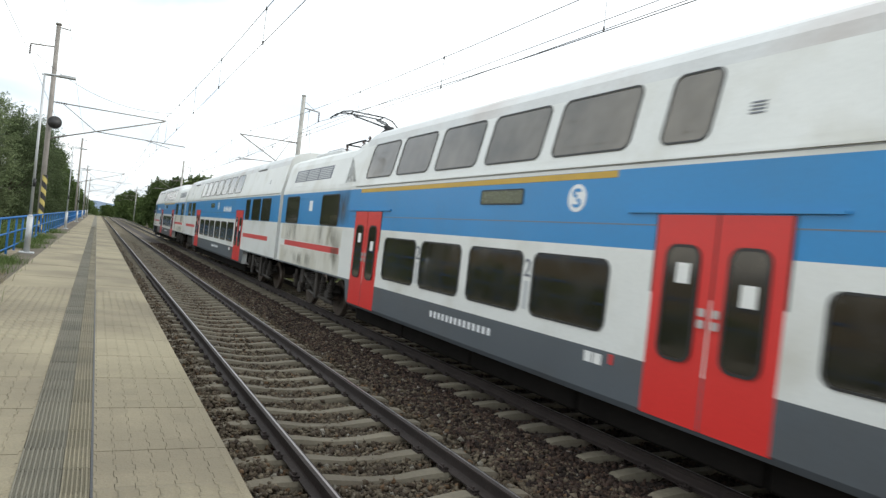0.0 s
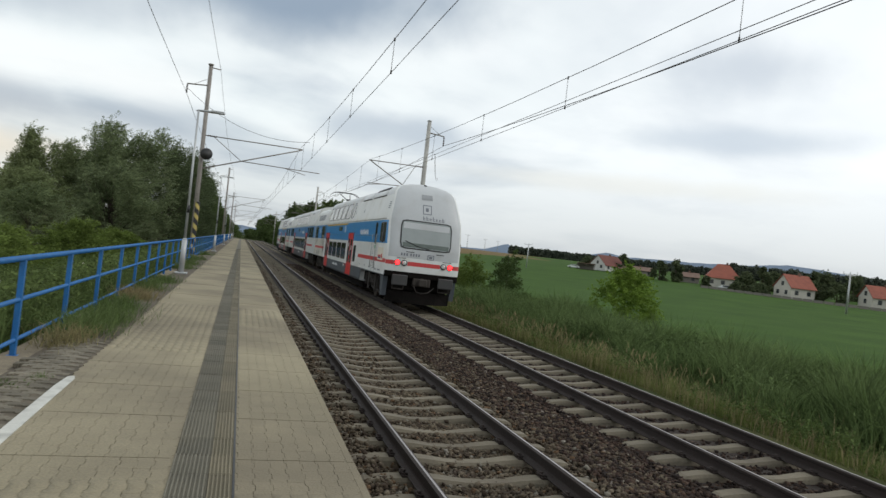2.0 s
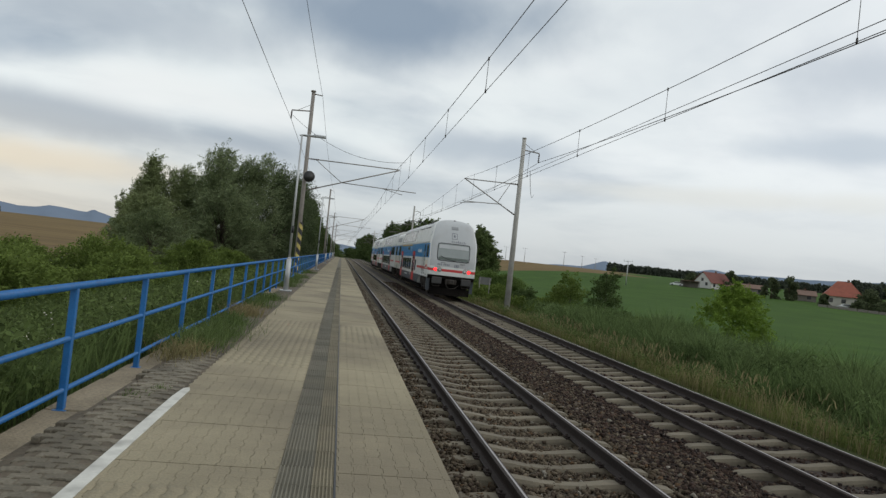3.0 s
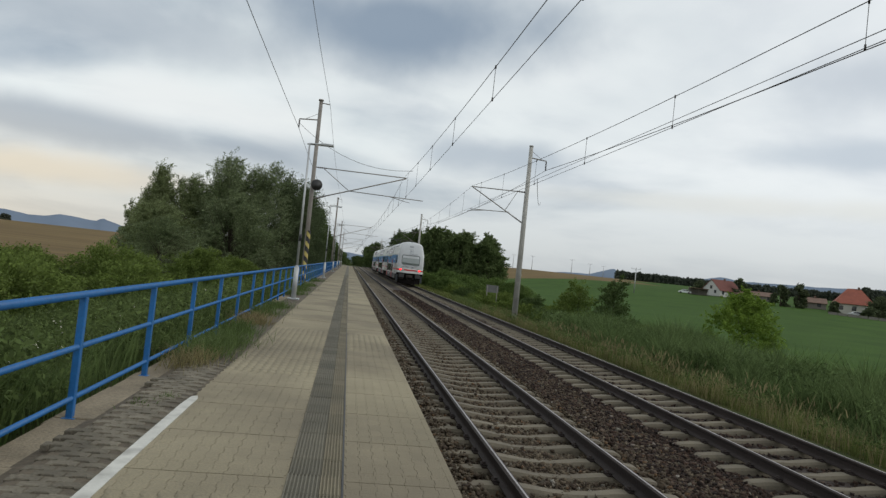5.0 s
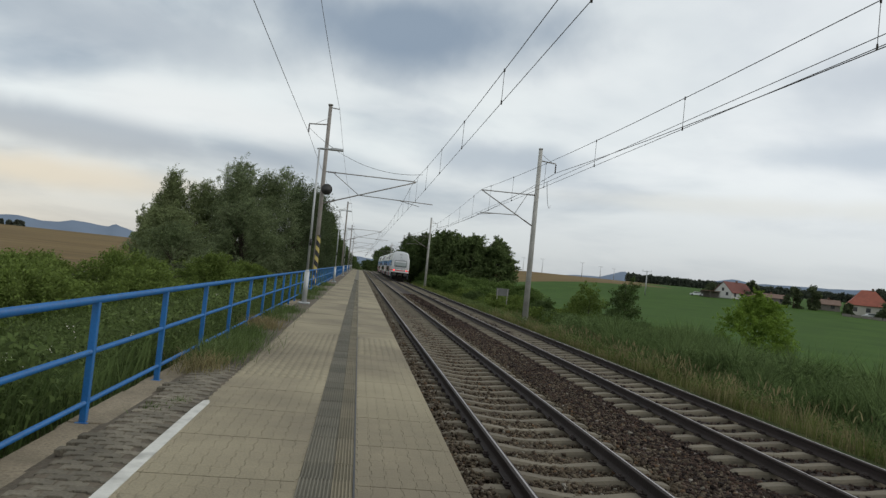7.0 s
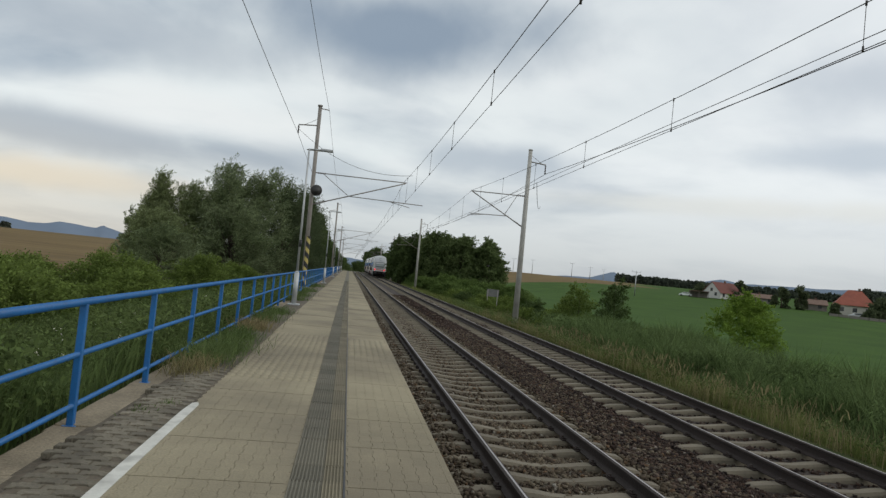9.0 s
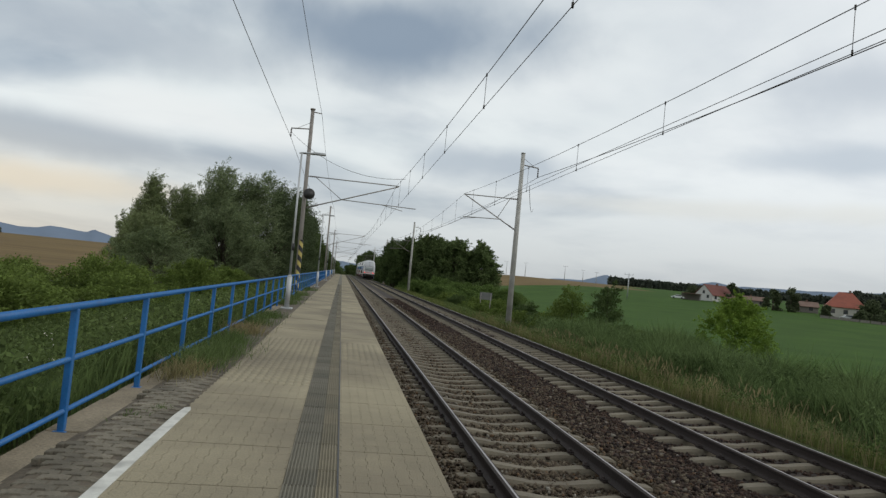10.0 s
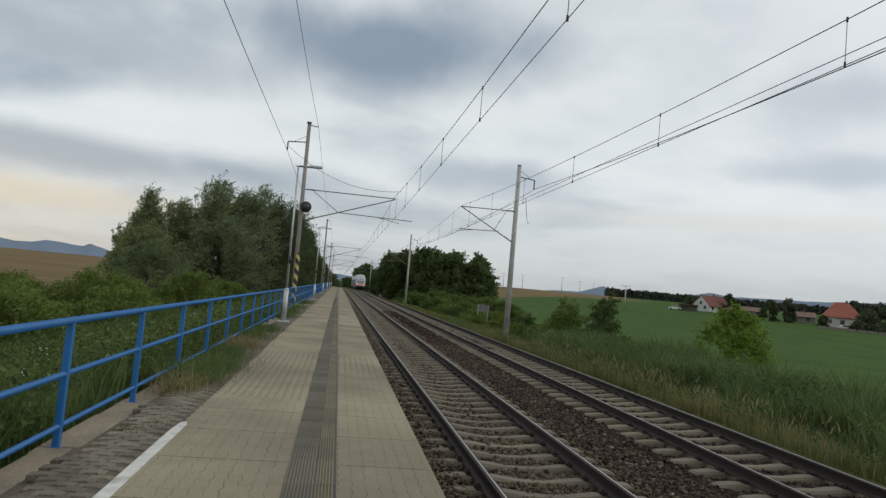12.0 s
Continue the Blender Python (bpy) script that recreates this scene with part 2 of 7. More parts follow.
def mesh_object(name, verts, faces, material, parent=None, label="", kind="", smooth=False):
    me = bpy.data.meshes.new(name)
    me.from_pydata([tuple(v) for v in verts], [], [tuple(f) for f in faces])
    for mm in (material if isinstance(material, (list, tuple)) else [material]):
        me.materials.append(mm)
    if smooth:
        me.polygons.foreach_set("use_smooth", [True] * len(me.polygons))
    ob = new(name, me)
    if parent is not None:
        ob.parent = parent
    if label:
        ob["label"] = label
    if kind:
        ob["kind"] = kind
    return ob


def box(bm, x0, x1, y0, y1, z0, z1, bevel=0.0, mi=0):
    vs = [bm.verts.new(p) for p in ((x0, y0, z0), (x1, y0, z0), (x1, y1, z0), (x0, y1, z0), (x0, y0, z1), (x1, y0, z1), (x1, y1, z1), (x0, y1, z1))]
    fs = [bm.faces.new([vs[i] for i in f]) for f in ((3, 2, 1, 0), (4, 5, 6, 7), (0, 1, 5, 4), (1, 2, 6, 5), (2, 3, 7, 6), (3, 0, 4, 7))]
    for f in fs:
        f.material_index = mi
    if bevel:
        es = {e for f in fs for e in f.edges}
        bmesh.ops.bevel(bm, geom=list(es), offset=bevel, segments=1, affect="EDGES", clamp_overlap=True)
    return bm


def tube(bm, a, b, r0, r1=None, n=8, mi=0, caps=True):
    a, b = Vector(a), Vector(b)
    r1 = r0 if r1 is None else r1
    q = (b - a).to_track_quat("Z", "Y")
    rings = []
    for p, r in ((a, r0), (b, r1)):
        rings.append([bm.verts.new(p + q @ Vector((r * math.cos(2 * math.pi * i / n), r * math.sin(2 * math.pi * i / n), 0))) for i in range(n)])
    for i in range(n):
        f = bm.faces.new((rings[0][i], rings[0][(i + 1) % n], rings[1][(i + 1) % n], rings[1][i]))
        f.material_index, f.smooth = mi, True
    if caps:
        for r, s in ((rings[0], -1), (rings[1], 1)):
            f = bm.faces.new(r[::s])
            f.material_index = mi
    return bm


def pipe(bm, pts, r, n=6, mi=0):
    """One bent tube through the points."""
    P = [Vector(p) for p in pts]
    rings = []
    for k, p in enumerate(P):
        d = P[min(k + 1, len(P) - 1)] - P[max(k - 1, 0)]
        q = d.to_track_quat("Z", "Y")
        rings.append([bm.verts.new(p + q @ Vector((r * math.cos(2 * math.pi * i / n), r * math.sin(2 * math.pi * i / n), 0))) for i in range(n)])
    for a, b in zip(rings, rings[1:]):
        for i in range(n):
            f = bm.faces.new((a[i], a[(i + 1) % n], b[(i + 1) % n], b[i]))
            f.material_index, f.smooth = mi, True
    bm.faces.new(rings[0][::-1]).material_index = mi
    bm.faces.new(rings[-1]).material_index = mi
    return bm


def sweep_y(bm, prof, y0, y1, steps=1, close=True, mi=0):
    """Extrude a profile of (x, z) along y."""
    n = len(prof)
    rings = [[bm.verts.new((x, y0 + (y1 - y0) * k / steps, z)) for x, z in prof] for k in range(steps + 1)]
    for a, b in zip(rings, rings[1:]):
        for i in range(n if close else n - 1):
            f = bm.faces.new((a[i], a[(i + 1) % n], b[(i + 1) % n], b[i]))
            f.material_index = mi
    if close:
        bm.faces.new(rings[0][::-1]).material_index = mi
        bm.faces.new(rings[-1]).material_index = mi
    return bm


def B():
    return bmesh.new()


# ---------- ground ----------
def sstep(a, b, v):
    t = np.clip((np.asarray(v, float) - a) / (b - a), 0, 1)
    return t * t * (3 - 2 * t)


def ground_z(x, y):
    x, y = np.asarray(x, float), np.asarray(y, float)
    r = np.hypot(x, y)
    right = -0.45 - 0.75 * sstep(D + 2.3, D + 5.5, x) + 10.0 * sstep(60, 480, r) * sstep(25, 110, x) + np.clip(r - 480, 0, 1500) * 0.011 * sstep(60, 160, x)
    left = -0.45 + 0.72 * sstep(-1.6, -4.2, x) - 1.25 * sstep(-4.9, -8.0, x) + 4.2 * sstep(90, 420, r) * sstep(-15, -70, x)
    z = np.where(x > 0, right, left)
    # the line dips gently out of sight far ahead
    z = z - 2.5 * sstep(230, 420, y) * (1 - sstep(20, 90, np.abs(x)))
    return z


def build_ground():
    xs = np.concatenate([-np.geomspace(1800, 12, 34), np.arange(-11, 19.1, 0.75), np.geomspace(20, 1800, 36)])
    ys = np.concatenate([-np.geomspace(400, 12, 9), np.arange(-10, 60, 1.5), np.geomspace(61, 2400, 44)])
    gx, gy = np.meshgrid(xs, ys)
    gz = ground_z(gx, gy)
    rough = np.array([noise.noise(Vector((a * 0.35, b * 0.35, 0))) for a, b in zip(gx.ravel(), gy.ravel())]).reshape(gx.shape)
    gz = gz + 0.10 * rough * np.where((gx > D + 3.5) | (gx < -6), 1, 0)
    nx = len(xs)
    verts = np.stack([gx.ravel(), gy.ravel(), gz.ravel()], 1)
    faces, idx = [], []
    for j in range(len(ys) - 1):
        for i in range(nx - 1):
            a = j * nx + i
            faces.append((a, a + 1, a + nx + 1, a + nx))
            cx, cy = (xs[i] + xs[i + 1]) / 2, (ys[j] + ys[j + 1]) / 2
            r, az = math.hypot(cx, cy), math.degrees(math.atan2(cx + 2.64, cy))
            k = 0
            if cx > 17:
                k = 1 if r < 300 or az > 24 else 2
                if r > 700:
                    k = 1
            elif cx < -24:
                k = 2
            idx.append(k)
    ob = mesh_object("ground", verts, faces, [M_GRASS, M_FIELD, M_WHEAT], smooth=True)
    ob.data.polygons.foreach_set("material_index", idx)
    return tagged(ob, "level farmland with grass verge, green field and ripe wheat", "ground", kind="structure")


build_ground()

# ---------- ballast and rails ----------
SL0 = 14.48 % 0.6     # phase of the sleepers along the line
Y_NEAR, Y_FAR = -9.0, 430.0


def dip(y):
    return -2.5 * float(sstep(230, 420, y))


def build_ballast():
    prof = [(-1.62, -0.6), (-1.60, -0.27), (-1.0, -0.27), (1.2, -0.27), (1.7, -0.28), (2.2, -0.28), (D - 1.2, -0.27), (D + 1.2, -0.27), (D + 1.9, -0.35), (D + 2.6, -0.75)]
    bm = B()
    ys = list(np.arange(-12, 60, 1.0)) + list(np.geomspace(60, Y_FAR, 40))
    rings = [[bm.verts.new((x, y, z + dip(y) + 0.015 * noise.noise(Vector((x * 1.5, y * 1.1, 0))))) for x, z in prof] for y in ys]
    for a, b in zip(rings, rings[1:]):
        for i in range(len(prof) - 1):
            bm.faces.new((a[i], a[i + 1], b[i + 1], b[i])).material_index = 1 if i < 4 else 0
    return tagged(part("ballast_bed", bm, [M_BALLAST, M_BALLAST_TAN], smooth=True), "brown crushed-stone ballast bed under both tracks", "ballast", kind="structure")


BALLAST = build_ballast()


def rail_mesh(x):
    """Flat-bottomed rail: foot, web and crowned head, with a bright running band."""
    prof = [(-0.07, -0.172), (0.07, -0.172), (0.07, -0.160), (0.018, -0.140), (0.010, -0.125), (0.010, -0.050), (0.036, -0.036), (0.036, -0.012), (0.028, -0.003), (0.013, 0.0), (-0.008, 0.0), (-0.036, -0.012), (-0.036, -0.036), (-0.010, -0.050), (-0.010, -0.125), (-0.018, -0.140), (-0.07, -0.160)]
    bm = B()
    ys = [-12, 60, 150, 230] + list(range(250, 430, 20))
    rings = [[bm.verts.new((x + a, y, z + dip(y))) for a, z in prof] for y in ys]
    n = len(prof)
    for a, b in zip(rings, rings[1:]):
        for i in range(n):
            f = bm.faces.new((a[i], a[(i + 1) % n], b[(i + 1) % n], b[i]))
            f.material_index = 1 if i == 9 else 0
    return bm


def sleeper_mesh():
    """Prestressed concrete sleeper: raised rail seats and a hollowed middle."""
    xs = [-1.30, -1.24, -1.0, -0.56, -0.42, -0.2, 0.0, 0.2, 0.42, 0.56, 1.0, 1.24, 1.30]
    zt = [-0.235, -0.205, -0.180, -0.180, -0.195, -0.222, -0.226, -0.222, -0.195, -0.180, -0.180, -0.205, -0.235]
    ht = [0.07, 0.075, 0.08, 0.08, 0.075, 0.065, 0.065, 0.065, 0.075, 0.08, 0.08, 0.075, 0.07]
    bm = B()
    rings = []
    for x, z, h in zip(xs, zt, ht):
        rings.append([bm.verts.new(p) for p in ((x, -h - 0.05, -0.40), (x, -h - 0.02, z - 0.035), (x, -h, z), (x, h, z), (x, h + 0.02, z - 0.035), (x, h + 0.05, -0.40))])
    for a, b in zip(rings, rings[1:]):
        for i in range(5):
            bm.faces.new((a[i], b[i], b[i + 1], a[i + 1]))
    bm.faces.new(rings[0]), bm.faces.new(rings[-1][::-1])
    me = bpy.data.meshes.new("sleeper")
    bmesh.ops.recalc_face_normals(bm, faces=bm.faces)
    bm.to_mesh(me)
    bm.free()
    me.materials.append(M_SLEEPER)
    return me


def clip_mesh():
    """Rail fastening: a base plate with two spring clips and bolts."""
    bm = B()
    for s in (-1, 1):
        box(bm, s * 0.075 - 0.045, s * 0.075 + 0.045, -0.075, 0.075, -0.182, -0.160)
        tube(bm, (s * 0.10, 0, -0.165), (s * 0.10, 0, -0.115), 0.022, n=6)
        pipe(bm, [(s * 0.06, -0.05, -0.15), (s * 0.12, -0.055, -0.14), (s * 0.12, 0.055, -0.14), (s * 0.06, 0.05, -0.15)], 0.010, n=4)
    me = bpy.data.meshes.new("rail_clip")
    bm.to_mesh(me)
    bm.free()
    me.materials.append(M_RAIL)
    return me


def build_tracks():
    sl, cl = sleeper_mesh(), clip_mesh()
    base = np.array([v.co[:] for v in sl.vertices])
    polys = [list(p.vertices) for p in sl.polygons]
    for k, (cx, words) in enumerate(((0.0, "beside the platform"), (D, "used by the passing train"))):
        tr = tagged(new("railway_track"), "railway track on concrete sleepers, " + words, "track", "railway tracks", "structure")
        tr.matrix_basis = pose(cx, 0, 0)
        for s in (-0.7535, 0.7535):
            part("rail", rail_mesh(s), [M_RAIL, M_RAILTOP], tr, "rusty steel rail with a polished running band")
        y0 = SL0 + (0.0 if k else 0.34)
        ks = [y0 + 0.6 * i for i in range(-20, 700)]
        near = [y for y in ks if 1.5 < y < 75]
        for y in near:
            o = new("sleeper", sl)
            o.parent = tr
            o.location = (0.012 * random.uniform(-1, 1), y + 0.01 * random.uniform(-1, 1), 0.006 * random.uniform(-1, 1))
            if y < 26:
                for s in (-0.7535, 0.7535):
                    c = new("rail_clip", cl)
                    c.parent = o
                    c.location = (s, 0, 0)
        V, F = [], []
        for y in ks:
            if (-9 < y <= 1.5 or y >= 75) and y < 410:
                n = len(V)
                V.extend((base + (0, y, dip(y))).tolist())
                F.extend([[i + n for i in p] for p in polys])
        o = mesh_object("sleepers_far", V, F, M_SLEEPER_FAR, tr, kind="stuff")


build_tracks()


# ---------- platform ----------
def build_platform():
    """Body and edge of the platform; pavers are laid at the end of the file."""
    pl = tagged(new("platform"), "concrete-paved railway platform with a grooved guiding strip", "platform", kind="structure")
    bm = B()
    sweep_y(bm, [(-4.08, -0.6), (-1.80, -0.6), (-1.80, PLAT - 0.16), (-1.70, PLAT - 0.16), (-1.70, PLAT - 0.014), (-4.08, PLAT - 0.014)], -10, 175)
    part("body", bm, M_JOINT, pl)
    bm = B()
    sweep_y(bm, [(-4.95, -0.6), (-4.08, -0.6), (-4.08, PLAT - 0.022), (-4.60, PLAT - 0.024), (-4.66, PLAT - 0.06), (-4.95, PLAT - 0.12)], -10, 175)
    part("edge_bank", bm, M_EARTH, pl)
    return pl


PLATFORM = build_platform()


# ---------- masts, arms and wires ----------
M_BOGIE_GREY = mat("dark_grey_enamel", (0.042, 0.041, 0.040), 0.5, 0, 0.12, 3, 30)
MASTS_Y = [-21.9, 38.1, 98.1, 158.1, 218.1]


def insulator(bm, a, b, r=0.05, mi=1):
    a, b = Vector(a), Vector(b)
    tube(bm, a, b, r * 0.45, n=6, mi=mi)
    n = 5
    for i in range(n):
        p = a.lerp(b, (i + 0.5) / n)
        d = (b - a).normalized() * 0.02
        tube(bm, p - d, p + d, r, r * 0.6, n=8, mi=mi)


def mast_left(y, stripes):
    x = -5.05
    z0 = float(ground_z(x, y)) if y < 175 else -0.5
    t = thing("catenary_mast", (x, y, 0), "tall grey-brown steel catenary mast beside the platform", "catenary mast", "catenary masts")
    bm = B()
    tube(bm, (0, 0, -0.9), (-0.12, 0, 10.7), 0.13, 0.10, n=12)
    tube(bm, (-0.12, 0, 10.7), (-0.12, 0, 10.78), 0.14, 0.14, n=12)
    part("pole", bm, M_MAST, t)
    bm = B()
    box(bm, -0.3, 0.3, -0.3, 0.3, -0.9, PLAT + 0.12, 0.04)
    part("foundation", bm, M_KERB, t)
    if stripes:
        bm = B()
        n, seg = 16, 56
        for k in range(seg):
            for i in range(n):
                a0, a1 = 2 * math.pi * i / n, 2 * math.pi * (i + 1) / n
                q = []
                for aa, kk in ((a0, k), (a1, k), (a1, k + 1), (a0, k + 1)):
                    q.append(bm.verts.new((0.138 * math.cos(aa), 0.138 * math.sin(aa), PLAT + 0.15 + kk * 0.05)))
                bm.faces.new(q).material_index = int(math.floor(k / 5.5 + i / n * 3)) % 2
        part("warning_stripes", bm, [M_BLACK, M_YELLOW], t, "black and yellow diagonal warning stripes")
    # bracket tubes for the near track
    bm = B()
    tube(bm, (-0.1, 0, 6.97), (5.15, 0, 6.99), 0.03, n=6)
    tube(bm, (0.05, 0, 5.19), (5.1, 0, 6.95), 0.035, n=6)
    tube(bm, (0.45, 0, 6.95), (1.97, 0, 5.86), 0.02, n=6)
    tube(bm, (1.97, 0, 5.86), (6.2, 0, 5.80), 0.025, n=6)
    tube(bm, (4.2, 0, 5.83), (5.45, 0, 5.60), 0.018, n=6)
    insulator(bm, (0.12, 0, 6.97), (0.62, 0, 6.97), 0.06)
    insulator(bm, (0.25, 0, 5.26), (0.75, 0, 5.43), 0.06)
    part("bracket", bm, [M_MAST, M_INSUL], t, "hinged tubular bracket with insulators")
    bm = B()
    tube(bm, (-0.1, 0, 9.62), (-1.2, 0, 9.54), 0.035, n=6)
    tube(bm, (-0.12, 0, 10.0), (-0.9, 0, 9.56), 0.012, n=5)
    insulator(bm, (-1.18, 0, 9.5), (-1.18, 0, 9.05), 0.06)
    part("feeder_arm", bm, [M_MAST, M_INSUL], t)
    bm = B()
    tube(bm, (-0.12, 0, 10.60), (0.40, 0, 10.56), 0.03, n=6)
    part("top_arm", bm, M_MAST, t)
    if stripes:
        bm = B()
        tube(bm, (-0.05, 0, 8.2), (-0.6, 0, 8.2), 0.035, n=6)
        tube(bm, (-0.1, 0, 8.2), (0.28, 0, 8.2), 0.03, n=6)
        part("crossbar", bm, M_MAST, t)
        bm = B()
        tube(bm, (0.05, -0.1, 5.93), (0.20, -0.25, 5.93), 0.05, n=8)
        tube(bm, (0.16, -0.12, 5.93), (0.20, -0.50, 5.93), 0.10, 0.30, n=20)
        tube(bm, (0.20, -0.50, 5.93), (0.20, -0.53, 5.93), 0.30, 0.31, n=20)
        part("loudspeaker", bm, M_BOGIE_GREY, t, "dark round horn loudspeaker", smooth=True)
    return t


def mast_right(y):
    x = 7.25
    t = thing("catenary_mast", (x, y, 0), "tall grey steel catenary mast on the grass verge", "catenary mast", "catenary masts")
    bm = B()
    tube(bm, (0, 0, -1.2), (-0.05, 0, 9.8), 0.185, 0.115, n=12)
    tube(bm, (-0.05, 0, 9.8), (-0.05, 0, 9.86), 0.13, 0.13, n=12)
    part("pole", bm, M_MAST_PALE, t)
    bm = B()
    box(bm, -0.32, 0.32, -0.32, 0.32, -1.2, -0.42, 0.05)
    part("foundation", bm, M_KERB, t)
    bm = B()
    tube(bm, (0, 0, 7.08), (-3.35, 0, 7.03), 0.03, n=6)
    tube(bm, (-3.30, 0, 7.02), (-0.1, 0, 5.24), 0.032, n=6)
    tube(bm, (-0.6, 0, 7.05), (-1.25, 0, 5.86), 0.018, n=6)
    tube(bm, (-1.0, 0, 5.80), (-3.3, 0, 5.72), 0.025, n=6)
    tube(bm, (-2.4, 0, 5.75), (-3.45, 0, 5.60), 0.018, n=6)
    insulator(bm, (-0.15, 0, 7.08), (-0.65, 0, 7.07), 0.06)
    insulator(bm, (-0.2, 0, 5.30), (-0.65, 0, 5.55), 0.06)
    part("bracket", bm, [M_MAST, M_INSUL], t, "hinged tubular bracket with insulators")
    bm = B()
    tube(bm, (-0.05, 0, 9.15), (0.95, 0, 9.06), 0.035, n=6)
    tube(bm, (0, 0, 9.55), (0.7, 0, 9.1), 0.012, n=5)
    insulator(bm, (0.94, 0, 9.02), (0.94, 0, 8.5), 0.06)
    part("feeder_arm", bm, [M_MAST, M_INSUL], t)
    return t


def span_wire(bm, x0, x1, ya, yb, za, zb, sag, r, n=14):
    pts = [(x0 + (x1 - x0) * u, ya + (yb - ya) * u, za + (zb - za) * u - 4 * sag * u * (1 - u)) for u in [i / n for i in range(n + 1)]]
    pipe(bm, pts, r, n=4)
    return pts


def build_wires():
    for name, cx, z_m, z_c, sag in (("near", -0.10, 7.03, 5.63, 0.73), ("far", D, 7.05, 5.60, 0.80)):
        w = thing("overhead_line", (0, 0, 0), "overhead contact line with carrier wire and droppers", "overhead line", "overhead lines")
        ys = [-21.9] + MASTS_Y[1:] + [278.1, 338.1]
        for k, (a, b) in enumerate(zip(ys, ys[1:])):
            cw, mw = B(), B()
            st, rc = 0.05 * (-1) ** k, 0.0075
            c = span_wire(cw, cx - st, cx + st, a, b, z_c, z_c, 0.0, rc, 1)
            m_ = span_wire(mw, cx - st, cx + st, a, b, z_m, z_m, sag, 0.009)
            if name == "far":
                aux = B()
                span_wire(aux, cx - st + 0.06, cx + st + 0.06, a, b, z_c + 0.18, z_c + 0.18, 0.0, rc, 1)
                part("auxiliary_wire", aux, M_WIRE, w)
            part("contact_wire", cw, M_WIRE, w)
            part("carrier_wire", mw, M_WIRE, w)
            for i in range(11):
                u = (i + 0.5) / 11
                x, y = cx - st + 2 * st * u, a + (b - a) * u
                zt = z_m - 4 * sag * u * (1 - u)
                dr = B()
                tube(dr, (x, y, z_c), (x, y, zt), 0.006, n=4)
                tube(dr, (x, y, z_c - 0.03), (x, y, z_c + 0.05), 0.018, n=4)
                tube(dr, (x, y, zt - 0.04), (x, y, zt + 0.03), 0.018, n=4)
                part("dropper", dr, M_WIRE, w)
    w = thing("feeder_lines", (0, 0, 0), "feeder cables strung from mast to mast", "cable")
    ys = MASTS_Y + [278.1, 338.1]
    for a, b in zip(ys, ys[1:]):
        bm = B()
        span_wire(bm, -6.23, -6.23, a, b, 9.05, 9.05, 0.24, 0.012)
        part("cable", bm, M_WIRE, w)
        bm = B()
        span_wire(bm, -4.65, -4.65, a, b, 10.55, 10.55, 0.75, 0.009)
        part("cable", bm, M_WIRE, w)
        bm = B()
        span_wire(bm, 8.19, 8.19, a, b, 8.5, 8.5, 0.6, 0.015)
        part("cable", bm, M_WIRE, w)
    # slack jumper cables by the second masts
    bm = B()
    span_wire(bm, -6.2, 0.0, 38.1, 33.0, 9.3, 6.72, 0.75, 0.010)
    part("jumper", bm, M_WIRE, w)
    bm = B()
    span_wire(bm, 8.1, D, 38.3, 24.0, 6.6, 5.75, 0.5, 0.010)
    part("jumper", bm, M_WIRE, w)


for i, y_ in enumerate(MASTS_Y[1:]):
    mast_left(y_, i == 0)
    mast_right(y_ + 0.2)
build_wires()


# ---------- platform railing and lamps ----------
def railing():
    r = thing("platform_railing", (-4.94, 0, 0), "blue-painted tubular steel railing along the platform", "railing")
    y0, y1 = 2.02, 174.0
    for z, rad, nm in ((PLAT + 1.02, 0.034, "top_rail"), (PLAT + 0.55, 0.026, "middle_rail"), (PLAT + 0.09, 0.024, "bottom_rail")):
        bm = B()
        tube(bm, (0, y0, z), (0, y1, z), rad, n=10)
        part(nm, bm, M_BLUE, r)
    bm = B()
    box(bm, -0.03, 0.03, -0.03, 0.03, PLAT - 0.25, PLAT + 1.0, 0.006)
    box(bm, -0.055, 0.055, -0.055, 0.055, PLAT - 0.10, PLAT - 0.08)
    first = part("post", bm, M_BLUE, r)
    first.location = (0, 2.02, 0)
    bm = B()
    box(bm, -0.16, 0.16, -0.20, 0.20, PLAT - 0.5, PLAT - 0.090, 0.02)
    pad = part("footing", bm, M_KERB, r)
    pad.location = (0, 2.02, 0)
    for i in range(1, 78):
        for src in (first, pad):
            o = new(src.name, src.data)
            o.parent, o.location = r, (0, 2.02 + 2.2 * i, 0)


railing()


def platform_lamp(y, x=-4.43, h=6.0):
    t = thing("platform_lamp", (x, y, PLAT), "slim galvanised platform lamp post with a thick sleeve", "lamp post", "platform lamps")
    bm = B()
    tube(bm, (0, 0, 0), (0, 0, 1.12), 0.088, 0.084, n=12)
    tube(bm, (0, 0, 1.12), (0, 0, 1.18), 0.084, 0.05, n=12)
    box(bm, -0.2, 0.2, -0.2, 0.2, -0.02, 0.03, 0.01)
    part("sleeve", bm, M_GALV, t)
    bm = B()
    tube(bm, (0, 0, 1.1), (-0.05, 0, h - PLAT), 0.045, 0.032, n=10)
    part("pole", bm, M_GALV, t)
    bm = B()
    tube(bm, (-0.05, 0, h - PLAT - 0.02), (0.62, 0, h - PLAT + 0.02), 0.028, n=8)
    box(bm, 0.35, 0.80, -0.09, 0.09, h - PLAT - 0.04, h - PLAT + 0.05, 0.02)
    part("lamp_arm", bm, M_GALV, t)
    bm = B()
    tube(bm, (0, 0, 2.05), (0, 0, 2.3), 0.05, n=10)
    part("band", bm, M_BLACK, t)
    return t


